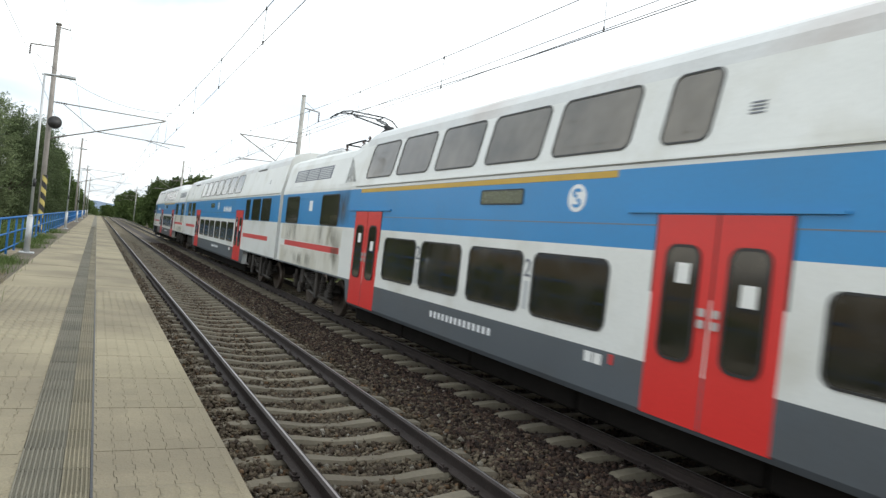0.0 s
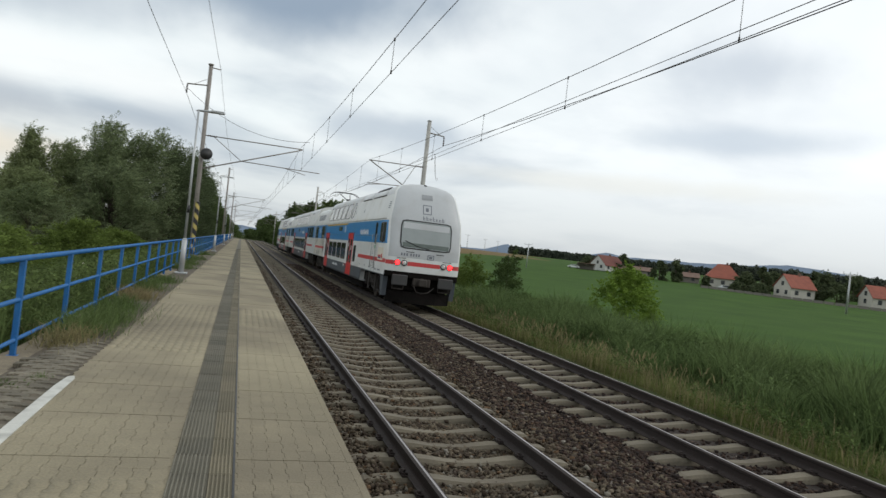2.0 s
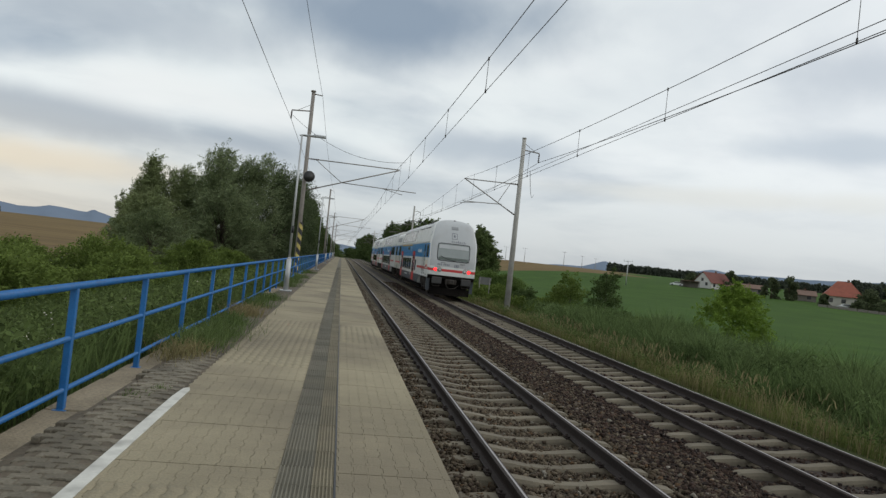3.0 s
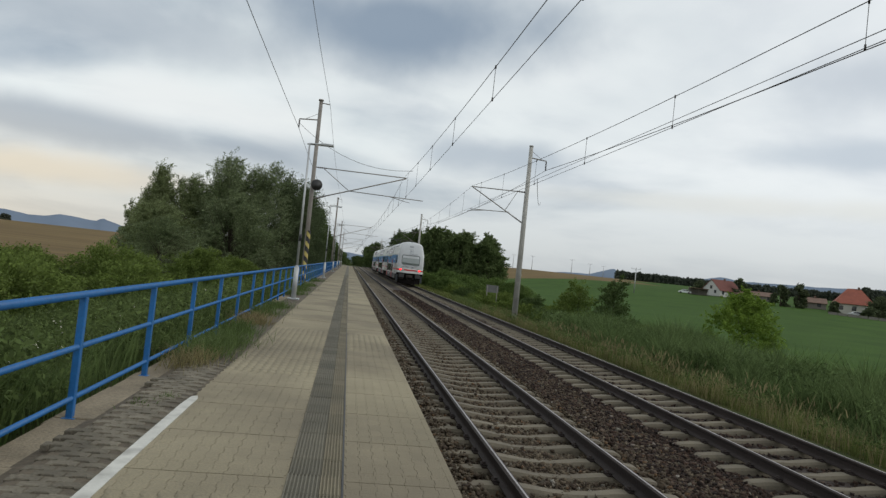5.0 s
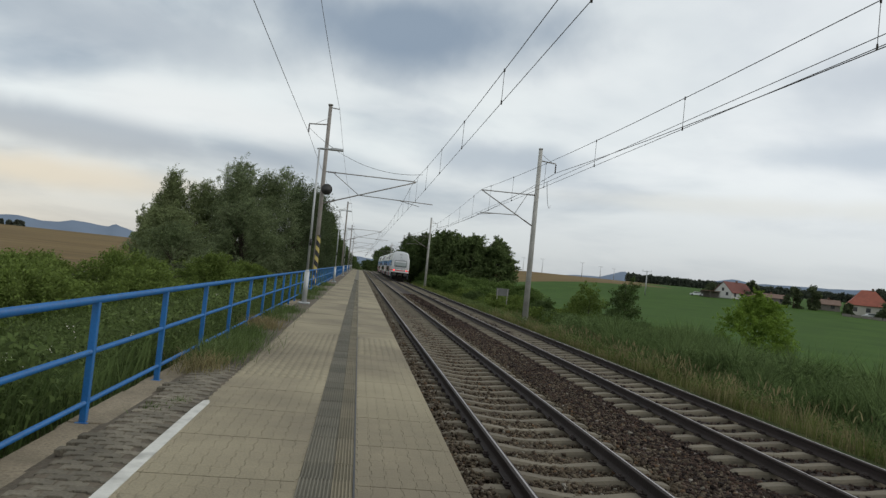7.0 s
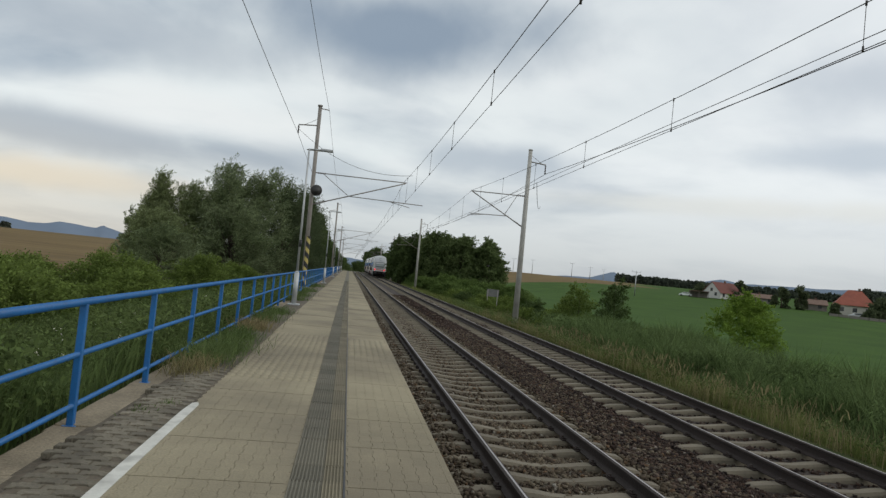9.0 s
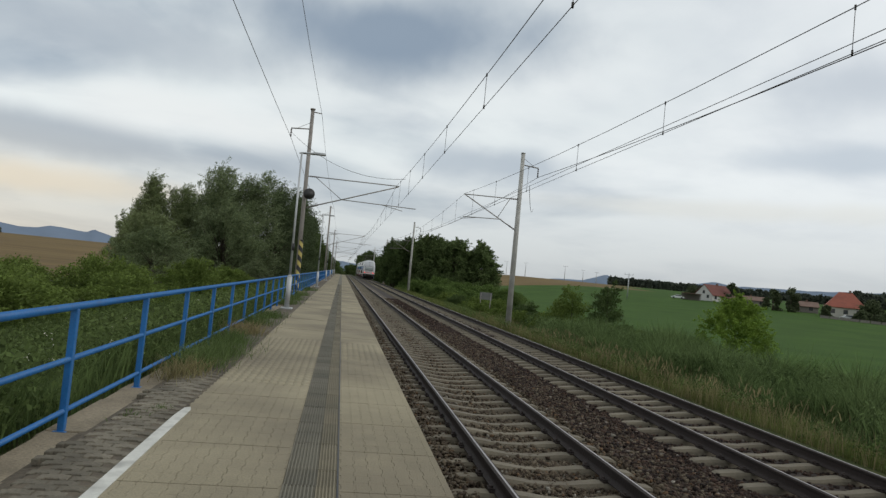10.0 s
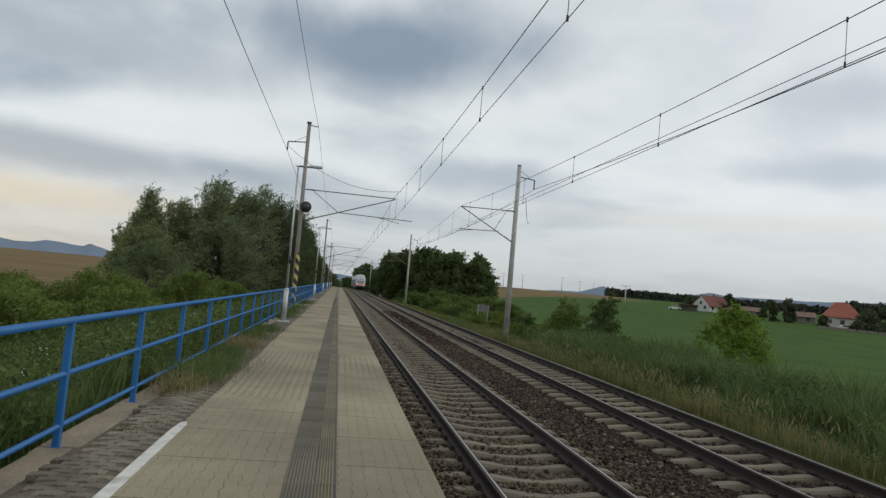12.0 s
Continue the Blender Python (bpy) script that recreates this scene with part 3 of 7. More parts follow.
for y_ in (24.3, 52.6, 81.0, 109.5, 138.0, 166.0):
    platform_lamp(y_)


def platform_sign():
    t = thing("trackside_sign", (10.2, 58.5, -1.15), "grey back of a trackside board on two posts", "sign")
    for s in (-0.45, 0.45):
        bm = B()
        tube(bm, (s, 0, -0.2), (s, 0, 2.25), 0.03, n=8)
        part("post", bm, M_MAST, t)
    bm = B()
    box(bm, -0.55, 0.55, -0.02, 0.0, 1.65, 2.3, 0.005)
    part("board", bm, mat("weathered_sign_back", (0.13, 0.13, 0.125), 0.7, 0, 0.15, 2, 20), t)


platform_sign()


# ---------- train ----------
CAR, PITCH = 25.25, 25.65
M_TWHITE = mat("train_white_paint", (0.70, 0.71, 0.69), 0.38, 0, 0.05, 0.7, 30, 0.02, dirt=0.55, dirt_scale=1.0, dirt_color=(0.47, 0.45, 0.38))
M_TROOF = mat("train_roof_paint", (0.62, 0.63, 0.63), 0.5, 0, 0.08, 0.7, 20, 0.03, dirt=0.5, dirt_scale=0.7, dirt_color=(0.32, 0.24, 0.20))
M_TNOSE = mat("train_light_grey_paint", (0.49, 0.505, 0.515), 0.38, 0, 0.05, 0.8, 30, 0.02, dirt=0.45, dirt_scale=1.2, dirt_color=(0.36, 0.35, 0.33))
M_TBLUE = mat("train_blue_paint", (0.018, 0.225, 0.520), 0.36, 0, 0.05, 0.5, 30, 0.02, dirt=0.25, dirt_scale=0.7, dirt_color=(0.05, 0.17, 0.30))
M_TGREY = mat("train_grey_paint", (0.085, 0.098, 0.112), 0.45, 0, 0.08, 0.7, 30, 0.03, dirt=0.25, dirt_scale=0.9)
M_TRED = mat("train_red_paint", (0.62, 0.030, 0.026), 0.38, 0, 0.05, 0.8, 30, 0.02)
M_TSTRIPE = mat("train_stripe_red", (0.58, 0.055, 0.055), 0.4, 0, 0.06, 1, 30)
M_TYEL = mat("train_stripe_yellow", (0.55, 0.34, 0.04), 0.45, 0, 0.08, 1, 30)
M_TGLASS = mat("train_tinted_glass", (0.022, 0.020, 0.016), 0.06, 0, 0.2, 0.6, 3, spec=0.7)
# upper panes: paler base, with the reflected sky put into the colour
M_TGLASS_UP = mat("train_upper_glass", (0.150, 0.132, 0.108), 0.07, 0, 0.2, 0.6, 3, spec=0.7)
# windscreen: light grey base imitates the sky mirrored in the pane
M_SCREEN = mat("windscreen_glass", (0.26, 0.29, 0.285), 0.05, 0, 0.08, 0.8, 2, spec=0.8)
M_RUBBER = mat("black_rubber", (0.02, 0.02, 0.02), 0.6, 0, 0.1)
M_UNDER = mat("underframe_grime", (0.010, 0.0085, 0.0075), 0.95, 0.0, 0.3, 2, 20, 0.4, spec=0.1)
M_BOGIE = mat("bogie_steel", (0.044, 0.037, 0.031), 0.85, 0.1, 0.3, 2, 20, 0.4)
M_WHEEL = mat("wheel_steel", (0.16, 0.13, 0.11), 0.45, 0.7, 0.15, 3, 20)
M_STAIN = mat("stained_cream_panel", (0.63, 0.615, 0.55), 0.5, 0, 0.10, 0.8, 12, 0.05, dirt=0.75, dirt_scale=1.6, dirt_color=(0.34, 0.305, 0.22), stretch=(1, 1, 0.3))
M_CREAM = mat("cream_notice", (0.70, 0.65, 0.54), 0.6, 0, 0.06)
M_PAPER = mat("paper_notice", (0.75, 0.75, 0.73), 0.8, 0, 0.04)
M_TEXTW = mat("white_lettering", (0.78, 0.79, 0.80), 0.5, 0, 0.03)
M_TEXTG = mat("grey_lettering", (0.16, 0.17, 0.20), 0.5, 0, 0.03)
M_SOOT = mat("soot_streaks", (0.105, 0.095, 0.062), 0.8, 0, 0.3, 2, 12)


def fade_out(ma, scale, stretch):
    """Let a stain break up in streaks and thin out towards its rim."""
    nt = ma.node_tree
    N, L = nt.nodes.new, nt.links.new
    co, mp, no, sep = N("ShaderNodeTexCoord"), N("ShaderNodeMapping"), N("ShaderNodeTexNoise"), N("ShaderNodeSeparateXYZ")
    mp.inputs["Scale"].default_value = stretch
    L(co.outputs["Object"], mp.inputs[0])
    L(mp.outputs[0], no.inputs["Vector"])
    no.inputs["Scale"].default_value, no.inputs["Detail"].default_value = scale, 5.0
    L(co.outputs["Generated"], sep.inputs[0])
    val = None
    for k in (1, 2):
        a, b, c = N("ShaderNodeMath"), N("ShaderNodeMath"), N("ShaderNodeMath")
        a.operation, b.operation, c.operation = "SUBTRACT", "MULTIPLY", "MULTIPLY"
        a.inputs[0].default_value = 1.0
        L(sep.outputs[k], a.inputs[1])
        L(sep.outputs[k], b.inputs[0])
        L(a.outputs[0], b.inputs[1])
        L(b.outputs[0], c.inputs[0])
        c.inputs[1].default_value = 4.0
        if val is None:
            val = c.outputs[0]
        else:
            p = N("ShaderNodeMath")
            p.operation = "MULTIPLY"
            L(val, p.inputs[0])
            L(c.outputs[0], p.inputs[1])
            val = p.outputs[0]
    r, q = N("ShaderNodeMapRange"), N("ShaderNodeMath")
    r.inputs["From Min"].default_value, r.inputs["From Max"].default_value = 0.38, 0.72
    r.inputs["To Max"].default_value = 0.75
    L(no.outputs["Fac"], r.inputs["Value"])
    q.operation, q.use_clamp = "MULTIPLY", True
    L(r.outputs[0], q.inputs[0])
    L(val, q.inputs[1])
    L(q.outputs[0], nt.nodes["Principled BSDF"].inputs["Alpha"])


fade_out(M_SOOT, 1.7, (1, 1.5, 0.7))
M_GRILLE = mat("grille_grey", (0.30, 0.31, 0.32), 0.6, 0, 0.1)
M_NAVY = mat("navy_print", (0.03, 0.04, 0.16), 0.5, 0, 0.03)
M_DASH = mat("dashboard_behind_glass", (0.10, 0.125, 0.11), 0.15, 0, 0.2, 3, 20)
# dark cab pane, its base lifted partway to a pale reflection
M_CABGLASS = mat("cab_side_glass", (0.07, 0.072, 0.066), 0.05, 0, 0.15, 0.6, 3, spec=0.8)
M_GREEN = mat("green_sticker", (0.03, 0.35, 0.17), 0.5, 0, 0.03)
M_DISPLAY = mat("destination_display", (0.06, 0.075, 0.03), 0.25, 0, 0.25, 6, 30)
M_LENS = mat("lamp_lens", (0.62, 0.63, 0.62), 0.12, 0.3, 0.1)
M_TAIL = glow("tail_lamp_lit", (1.0, 0.014, 0.016), 6.0)

HI = [(0.55, 1.37), (0.62, 1.405), (1.06, 1.41), (1.10, 1.41), (2.25, 1.41), (3.12, 1.41), (3.20, 1.405), (3.30, 1.39), (4.12, 1.215), (4.28, 1.17), (4.42, 1.06), (4.53, 0.88), (4.60, 0.60), (4.66, 0.15)]
LO = [(0.55, 1.37), (0.62, 1.405), (1.06, 1.41), (1.10, 1.41), (2.25, 1.41), (3.12, 1.41), (3.20, 1.405), (3.30, 1.39), (3.95, 1.25), (4.10, 1.18), (4.22, 1.0), (4.30, 0.75), (4.35, 0.45), (4.37, 0.15)]


def half(z, prof=HI):
    return float(np.interp(z, [p[0] for p in prof], [p[1] for p in prof]))


def band(z):
    """Paint by height: grey, white, blue, white, roof."""
    return 0 if z < 1.10 else 1 if z < 2.25 else 2 if z < 3.12 else 1 if z < 4.2 else 3


def section(bm, y0, y1, prof, zmin, slope0=0.0, slope1=0.0, cap0=True, cap1=True):
    lv = [p for p in prof if p[0] >= zmin - 1e-6]
    pts = [(-w, z) for z, w in lv] + [(w, z) for z, w in reversed(lv)]
    rings = []
    for y, sl in ((y0, slope0), (y1, slope1)):
        rings.append([bm.verts.new((x, y + sl * max(0.0, 1.06 - z), z)) for x, z in pts])
    n = len(pts)
    for i in range(n):
        j = (i + 1) % n
        f = bm.faces.new((rings[0][i], rings[0][j], rings[1][j], rings[1][i]))
        zm = (pts[i][1] + pts[j][1]) / 2
        f.material_index = band(zm) if i != n - 1 else 4
    for k, c in ((0, cap0), (1, cap1)):
        if c:
            bm.faces.new(rings[k][::-1] if k == 0 else rings[k]).material_index = 1


NOSE_S = [(1.0, 0.06), (1.28, 0.0), (2.12, 0.0), (2.30, 0.03), (3.17, 0.20), (3.60, 0.36), (4.10, 0.60), (4.42, 0.82), (4.60, 1.10), (4.66, 1.35)]


def nose(x, z, off=0.0):
    """A point on the rounded cab end (the end face looks to -y)."""
    w = half(z) if z > 1.0 else 1.40
    s = float(np.interp(z, [p[0] for p in NOSE_S], [p[1] for p in NOSE_S]))
    u = min(1.0, abs(x) / w)
    y = s - 0.05 + 0.03 * u ** 2 + 0.17 * u ** 10
    return (x, y - off, z)


def patch(bm, x0, x1, z0, z1, off, nx=8, nz=4, r=0.0, mi=0, sy=None):
    """A sheet that follows the cab end, with clipped corners."""
    grid = {}
    for i in range(nx + 1):
        for k in range(nz + 1):
            x, z = x0 + (x1 - x0) * i / nx, z0 + (z1 - z0) * k / nz
            if r and i in (0, nx) and k in (0, nz):
                x += r * 0.35 * (1 if i == 0 else -1)
                z += r * 0.35 * (1 if k == 0 else -1)
            grid[i, k] = bm.verts.new(nose(x, z, off))
    for i in range(nx):
        for k in range(nz):
            bm.faces.new((grid[i, k], grid[i + 1, k], grid[i + 1, k + 1], grid[i, k + 1])).material_index = mi


def rounded(s0, s1, z0, z1, r, n=4):
    pts = []
    for cx, cz, a0 in ((s1 - r, z1 - r, 0), (s0 + r, z1 - r, 90), (s0 + r, z0 + r, 180), (s1 - r, z0 + r, 270)):
        for k in range(n + 1):
            a = radians(a0 + 90 * k / n)
            pts.append((cx + r * math.cos(a), cz + r * math.sin(a)))
    return pts


def plate(bm, side, pts, off, depth=0.02, prof=HI):
    """A flat piece on a side wall, off metres proud of it."""
    out = [bm.verts.new((side * (half(z, prof) + off), s, z)) for s, z in pts]
    inn = [bm.verts.new((side * (half(z, prof) + off - depth), s, z)) for s, z in pts]
    bm.faces.new(out)
    n = len(pts)
    for i in range(n):
        j = (i + 1) % n
        bm.faces.new((out[i], inn[i], inn[j], out[j]))


def ring_plate(bm, side, s0, s1, z0, z1, r, w, off, prof=HI):
    """A rubber frame round a pane."""
    a, b = rounded(s0 - w, s1 + w, z0 - w, z1 + w, r + w), rounded(s0, s1, z0, z1, r)
    va = [bm.verts.new((side * (half(z, prof) + off), s, z)) for s, z in a]
    vb = [bm.verts.new((side * (half(z, prof) + off), s, z)) for s, z in b]
    vc = [bm.verts.new((side * (half(z, prof) - 0.02), s, z)) for s, z in a]
    n = len(a)
    for i in range(n):
        j = (i + 1) % n
        bm.faces.new((va[i], va[j], vb[j], vb[i]))
        bm.faces.new((vc[i], vc[j], va[j], va[i]))


def bars(parent, side, s0, s1, z0, z1, n, material, name="lettering", gap=0.25, prof=HI, tall=None):
    """Lettering as a row of plain bars."""
    bm = B()
    w = (s1 - s0) / n
    for i in range(n):
        h = 1.0 if not tall else tall[i % len(tall)]
        a = s0 + i * w
        plate(bm, side, [(a, z0), (a + w * (1 - gap), z0), (a + w * (1 - gap), z0 + (z1 - z0) * h), (a, z0 + (z1 - z0) * h)], 0.006, 0.005, prof)
    return part(name, bm, material, parent, kind="stuff")


def window(car, side, s0, s1, z0, z1, r=0.09, glass=None, prof=HI, name="window", bar=None, frame_m=None):
    bm = B()
    plate(bm, side, rounded(s0, s1, z0, z1, r), 0.004, 0.01, prof)
    pane = part(name, bm, glass or M_TGLASS, car)
    bm = B()
    ring_plate(bm, side, s0, s1, z0, z1, r, 0.024, 0.012, prof)
    part("frame", bm, frame_m or M_RUBBER, pane)
    if bar:
        bm = B()
        plate(bm, side, [(s0, bar - 0.012), (s1, bar - 0.012), (s1, bar + 0.012), (s0, bar + 0.012)], 0.010, 0.01, prof)
        part("sash_bar", bm, M_RUBBER, pane)
    return pane


def door_pair(car, side, s0, s1, notices=True):
    mid = (s0 + s1) / 2
    for k, (a, b) in enumerate(((s0, mid - 0.012), (mid + 0.012, s1))):
        bm = B()
        plate(bm, side, [(a, 0.60), (b, 0.60), (b, 2.62), (a, 2.62)], 0.012, 0.05)
        leaf = part("door", bm, M_TRED, car, "red sliding door leaf")
        c = (a + b) / 2
        bm = B()
        plate(bm, side, rounded(c - 0.19, c + 0.19, 1.22, 2.30, 0.10), 0.017, 0.01)
        part("door_window", bm, M_TGLASS, leaf)
        bm = B()
        ring_plate(bm, side, c - 0.19, c + 0.19, 1.22, 2.30, 0.10, 0.03, 0.022)
        part("door_window_seal", bm, M_RUBBER, leaf)
        if notices:
            bm = B()
            z = 1.95 if k else 1.80
            plate(bm, side, [(c - 0.11, z), (c + 0.06, z), (c + 0.06, z + 0.2), (c - 0.11, z + 0.2)], 0.020, 0.004)
            part("notice", bm, M_PAPER, leaf)
        e = b - 0.07 if k == 0 else a + 0.07
        bm = B()
        for zz in (1.55, 1.66):
            plate(bm, side, rounded(e - 0.035, e + 0.035, zz, zz + 0.08, 0.02), 0.024, 0.01)
        part("door_button", bm, M_LENS, leaf)
    bm = B()
    for a, b, z0, z1 in ((s0 - 0.03, s0, 0.6, 2.64), (mid - 0.012, mid + 0.012, 0.6, 2.64), (s1, s1 + 0.03, 0.6, 2.64)):
        plate(bm, side, [(a, z0), (b, z0), (b, z1), (a, z1)], 0.006, 0.02)
    part("door_seal", bm, M_RUBBER, car)
    bm = B()
    plate(bm, side, [(s0 - 0.45, 2.635), (s1 + 0.45, 2.635), (s1 + 0.45, 2.665), (s0 - 0.45, 2.665)], 0.03, 0.04)
    part("door_track", bm, M_TBLUE, car)


def strip(car, side, s0, s1, z0, z1, material, name, off=0.004, prof=HI, label=""):
    bm = B()
    plate(bm, side, [(s0, z0), (s1, z0), (s1, z1), (s0, z1)], off, 0.012, prof)
    return part(name, bm, material, car, label)


WHEELSETS = []


def bogie(car, s):
    bm = B()
    for side in (-1, 1):
        x = side * 1.02
        prof = [(-1.75, 0.62), (-1.55, 0.78), (-0.75, 0.78), (-0.5, 0.60), (0.5, 0.60), (0.75, 0.78), (1.55, 0.78), (1.75, 0.62), (1.45, 0.50), (0.7, 0.48), (0.45, 0.42), (-0.45, 0.42), (-0.7, 0.48), (-1.45, 0.50)]
        a = [bm.verts.new((x - 0.08, s + p, z)) for p, z in prof]
        b = [bm.verts.new((x + 0.08, s + p, z)) for p, z in prof]
        bm.faces.new(a), bm.faces.new(b[::-1])
        for i in range(len(prof)):
            j = (i + 1) % len(prof)
            bm.faces.new((a[i], a[j], b[j], b[i]))
        for dy in (-1.28, 1.28):
            box(bm, x - 0.05 + side * 0.10, x + 0.05 + side * 0.14, s + dy - 0.17, s + dy + 0.17, 0.30, 0.62, 0.03)
    box(bm, -1.0, 1.0, s - 0.3, s + 0.3, 0.45, 0.72, 0.03)
    fr = part("bogie_frame", bm, M_BOGIE, car, "grimy steel bogie frame")
    for side in (-1, 1):
        for dy in (-1.62, -0.95, 0.95, 1.62, -0.22, 0.22):
            bm = B()
            big = abs(dy) < 0.5
            for k in range(6):
                z = (0.62 if big else 0.48) + k * 0.06
                tube(bm, (side * 1.16, s + dy, z), (side * 1.16, s + dy, z + 0.032), 0.13 if big else 0.10, n=10)
            tube(bm, (side * 1.16, s + dy, 0.45), (side * 1.16, s + dy, 0.95), 0.06, n=8)
            part("spring", bm, M_BOGIE, fr)
        bm = B()
        tube(bm, (side * 1.20, s - 0.6, 0.50), (side * 1.20, s + 0.75, 0.92), 0.055, n=8)
        tube(bm, (side * 1.18, s - 1.9, 0.36), (side * 1.18, s + 0.2, 0.46), 0.045, n=8)
        part("damper", bm, M_BOGIE, fr)
        bm = B()
        box(bm, side * 1.22 - 0.06, side * 1.22 + 0.06, s - 0.75, s - 0.55, 0.35, 1.05, 0.02)
        part("hanger", bm, M_BOGIE, fr)
        bm = B()
        box(bm, side * 1.22 - 0.05, side * 1.22 + 0.05, s + 0.6, s + 0.9, 0.62, 1.02, 0.02)
        part("hanger", bm, M_BOGIE, fr)
    for dy in (-1.28, 1.28):
        bm = B()
        tube(bm, (-1.0, 0, 0), (1.0, 0, 0), 0.08, n=10)
        for side in (-1, 1):
            x = side * 0.7535
            tube(bm, (x - 0.065, 0, 0), (x + 0.065, 0, 0), 0.455, n=28)
            tube(bm, (x - side * 0.075, 0, 0), (x - side * 0.05, 0, 0), 0.485, n=28)
            tube(bm, (x + side * 0.06, 0, 0), (x + side * 0.08, 0, 0), 0.17, n=12)
            for q in range(4):
                a = q * math.pi / 2
                tube(bm, (x + side * 0.06, 0.3 * math.cos(a), 0.3 * math.sin(a)), (x + side * 0.072, 0.3 * math.cos(a), 0.3 * math.sin(a)), 0.045, n=6)
        w = part("wheelset", bm, M_WHEEL, car, "steel wheelset")
        w.location = (0, s + dy, 0.46)
        WHEELSETS.append((w, s + dy))


def cab_end(car, flip):
    """Rounded driver's end: face, windscreen, lamps, stripe, coupler and plough."""
    objs = []
    bm = B()
    zs = [1.06, 1.10, 1.28, 1.5, 1.8, 2.12, 2.25, 2.5, 2.8, 3.12, 3.3, 3.6, 3.9, 4.12, 4.28, 4.42, 4.53, 4.60, 4.66]
    us = [-1, -0.985, -0.95, -0.9, -0.8, -0.6, -0.3, 0, 0.3, 0.6, 0.8, 0.9, 0.95, 0.985, 1]
    rows = []
    for z in zs:
        w = half(z)
        row = [bm.verts.new((-w, 1.9, z))] + [bm.verts.new(nose(u * w, z)) for u in us] + [bm.verts.new((w, 1.9, z))]
        rows.append(row)
    for k, (a, b) in enumerate(zip(rows, rows[1:])):
        zm = (zs[k] + zs[k + 1]) / 2
        for i in range(len(a) - 1):
            f = bm.faces.new((a[i], a[i + 1], b[i + 1], b[i]))
            if i in (0, len(a) - 2):
                f.material_index = band(zm)
            elif 3 <= i <= len(a) - 5 and zm > 1.95:
                f.material_index = 5
            else:
                f.material_index = 1 if zm > 1.24 else 4
            f.smooth = True
    bm.faces.new(rows[-1])
    bm.faces.new(rows[0][::-1])
    objs.append(part("cab", bm, [M_TGREY, M_TWHITE, M_TBLUE, M_TROOF, M_UNDER, M_TNOSE], car, "rounded white and grey driver's cab end"))
    # recessed dark headstock, apron and plough
    bm = B()
    box(bm, -1.22, 1.22, 0.22, 1.6, 0.62, 1.12, 0.02)
    # added dark block that stands for the shade behind the plough
    box(bm, -1.1, 1.1, 0.45, 1.15, 0.20, 0.66, 0.02)
    objs.append(part("headstock", bm, M_UNDER, car))
    bm = B()
    q = [(-1.2, 0.34, 0.56), (-0.6, 0.10, 0.56), (0.6, 0.10, 0.56), (1.2, 0.34, 0.56), (1.22, 0.40, 0.14), (0.6, 0.02, 0.14), (-0.6, 0.02, 0.14), (-1.22, 0.40, 0.14)]
    fr = [bm.verts.new(p) for p in q]
    bk = [bm.verts.new((x, y + 0.05, z)) for x, y, z in q]
    for s_ in (fr, bk):
        bm.faces.new((s_[0], s_[1], s_[6], s_[7])), bm.faces.new((s_[1], s_[2], s_[5], s_[6])), bm.faces.new((s_[2], s_[3], s_[4], s_[5]))
    for a, b in ((0, 1), (1, 2), (2, 3), (3, 4), (4, 5), (5, 6), (6, 7), (7, 0)):
        bm.faces.new((fr[a], fr[b], bk[b], bk[a]))
    objs.append(part("plough", bm, M_UNDER, car, "dark steel snow plough"))
    for sx in (-1, 1):
        bm = B()
        box(bm, sx * 0.87 - 0.29, sx * 0.87 + 0.29, -0.18, -0.10, 0.78, 1.17, 0.03)
        tube(bm, (sx * 0.87, -0.12, 0.98), (sx * 0.87, 0.35, 0.98), 0.11, n=14)
        objs.append(part("buffer", bm, M_BOGIE_GREY, car, "grey rectangular buffer"))
        bm = B()
        box(bm, sx * 0.87 - 0.22, sx * 0.87 + 0.22, 0.02, 0.06, 0.62, 0.66)
        box(bm, sx * 0.87 - 0.22, sx * 0.87 - 0.19, 0.02, 0.06, 0.62, 0.85)
        box(bm, sx * 0.87 + 0.19, sx * 0.87 + 0.22, 0.02, 0.06, 0.62, 0.85)
        objs.append(part("shunter_step", bm, M_BOGIE, car))
        # side fairing below the cab
        bm = B()
        w = [(0.25, 1.06), (0.80, 1.06), (0.66, 0.60), (0.55, 0.34), (0.36, 0.34)]
        a = [bm.verts.new((sx * 1.395, y, z)) for y, z in w]
        b = [bm.verts.new((sx * 1.22, y, z)) for y, z in w]
        bm.faces.new(a), bm.faces.new(b[::-1])
        for i in range(5):
            bm.faces.new((a[i], a[(i + 1) % 5], b[(i + 1) % 5], b[i]))
        objs.append(part("fairing", bm, M_TGREY, car))
        for xx, lit in ((1.0, True), (0.745, False)):
            c = nose(sx * xx, 1.60, 0.0)
            bm = B()
            tube(bm, (c[0], c[1] + 0.1, c[2]), (c[0], c[1] - 0.030, c[2]), 0.118, 0.112, n=20)
            lamp = part("lamp_bezel", bm, M_RUBBER, car)
            bm = B()
            tube(bm, (c[0], c[1] + 0.05, c[2]), (c[0], c[1] - 0.034, c[2]), 0.092, 0.088, n=20)
            tube(bm, (c[0], c[1] - 0.034, c[2]), (c[0], c[1] - 0.05, c[2]), 0.088, 0.05, n=20)
            lens = part("lens", bm, M_TAIL if lit else M_LENS, lamp, "glowing red tail lamp" if lit else "clear headlamp")
            objs += [lamp]
        bm = B()
        patch(bm, sx * 0.87 - 0.17, sx * 0.87 + 0.17, 1.765, 1.785, 0.03, 2, 1)
        objs.append(part("lamp_visor", bm, M_RUBBER, car))
        bm = B()
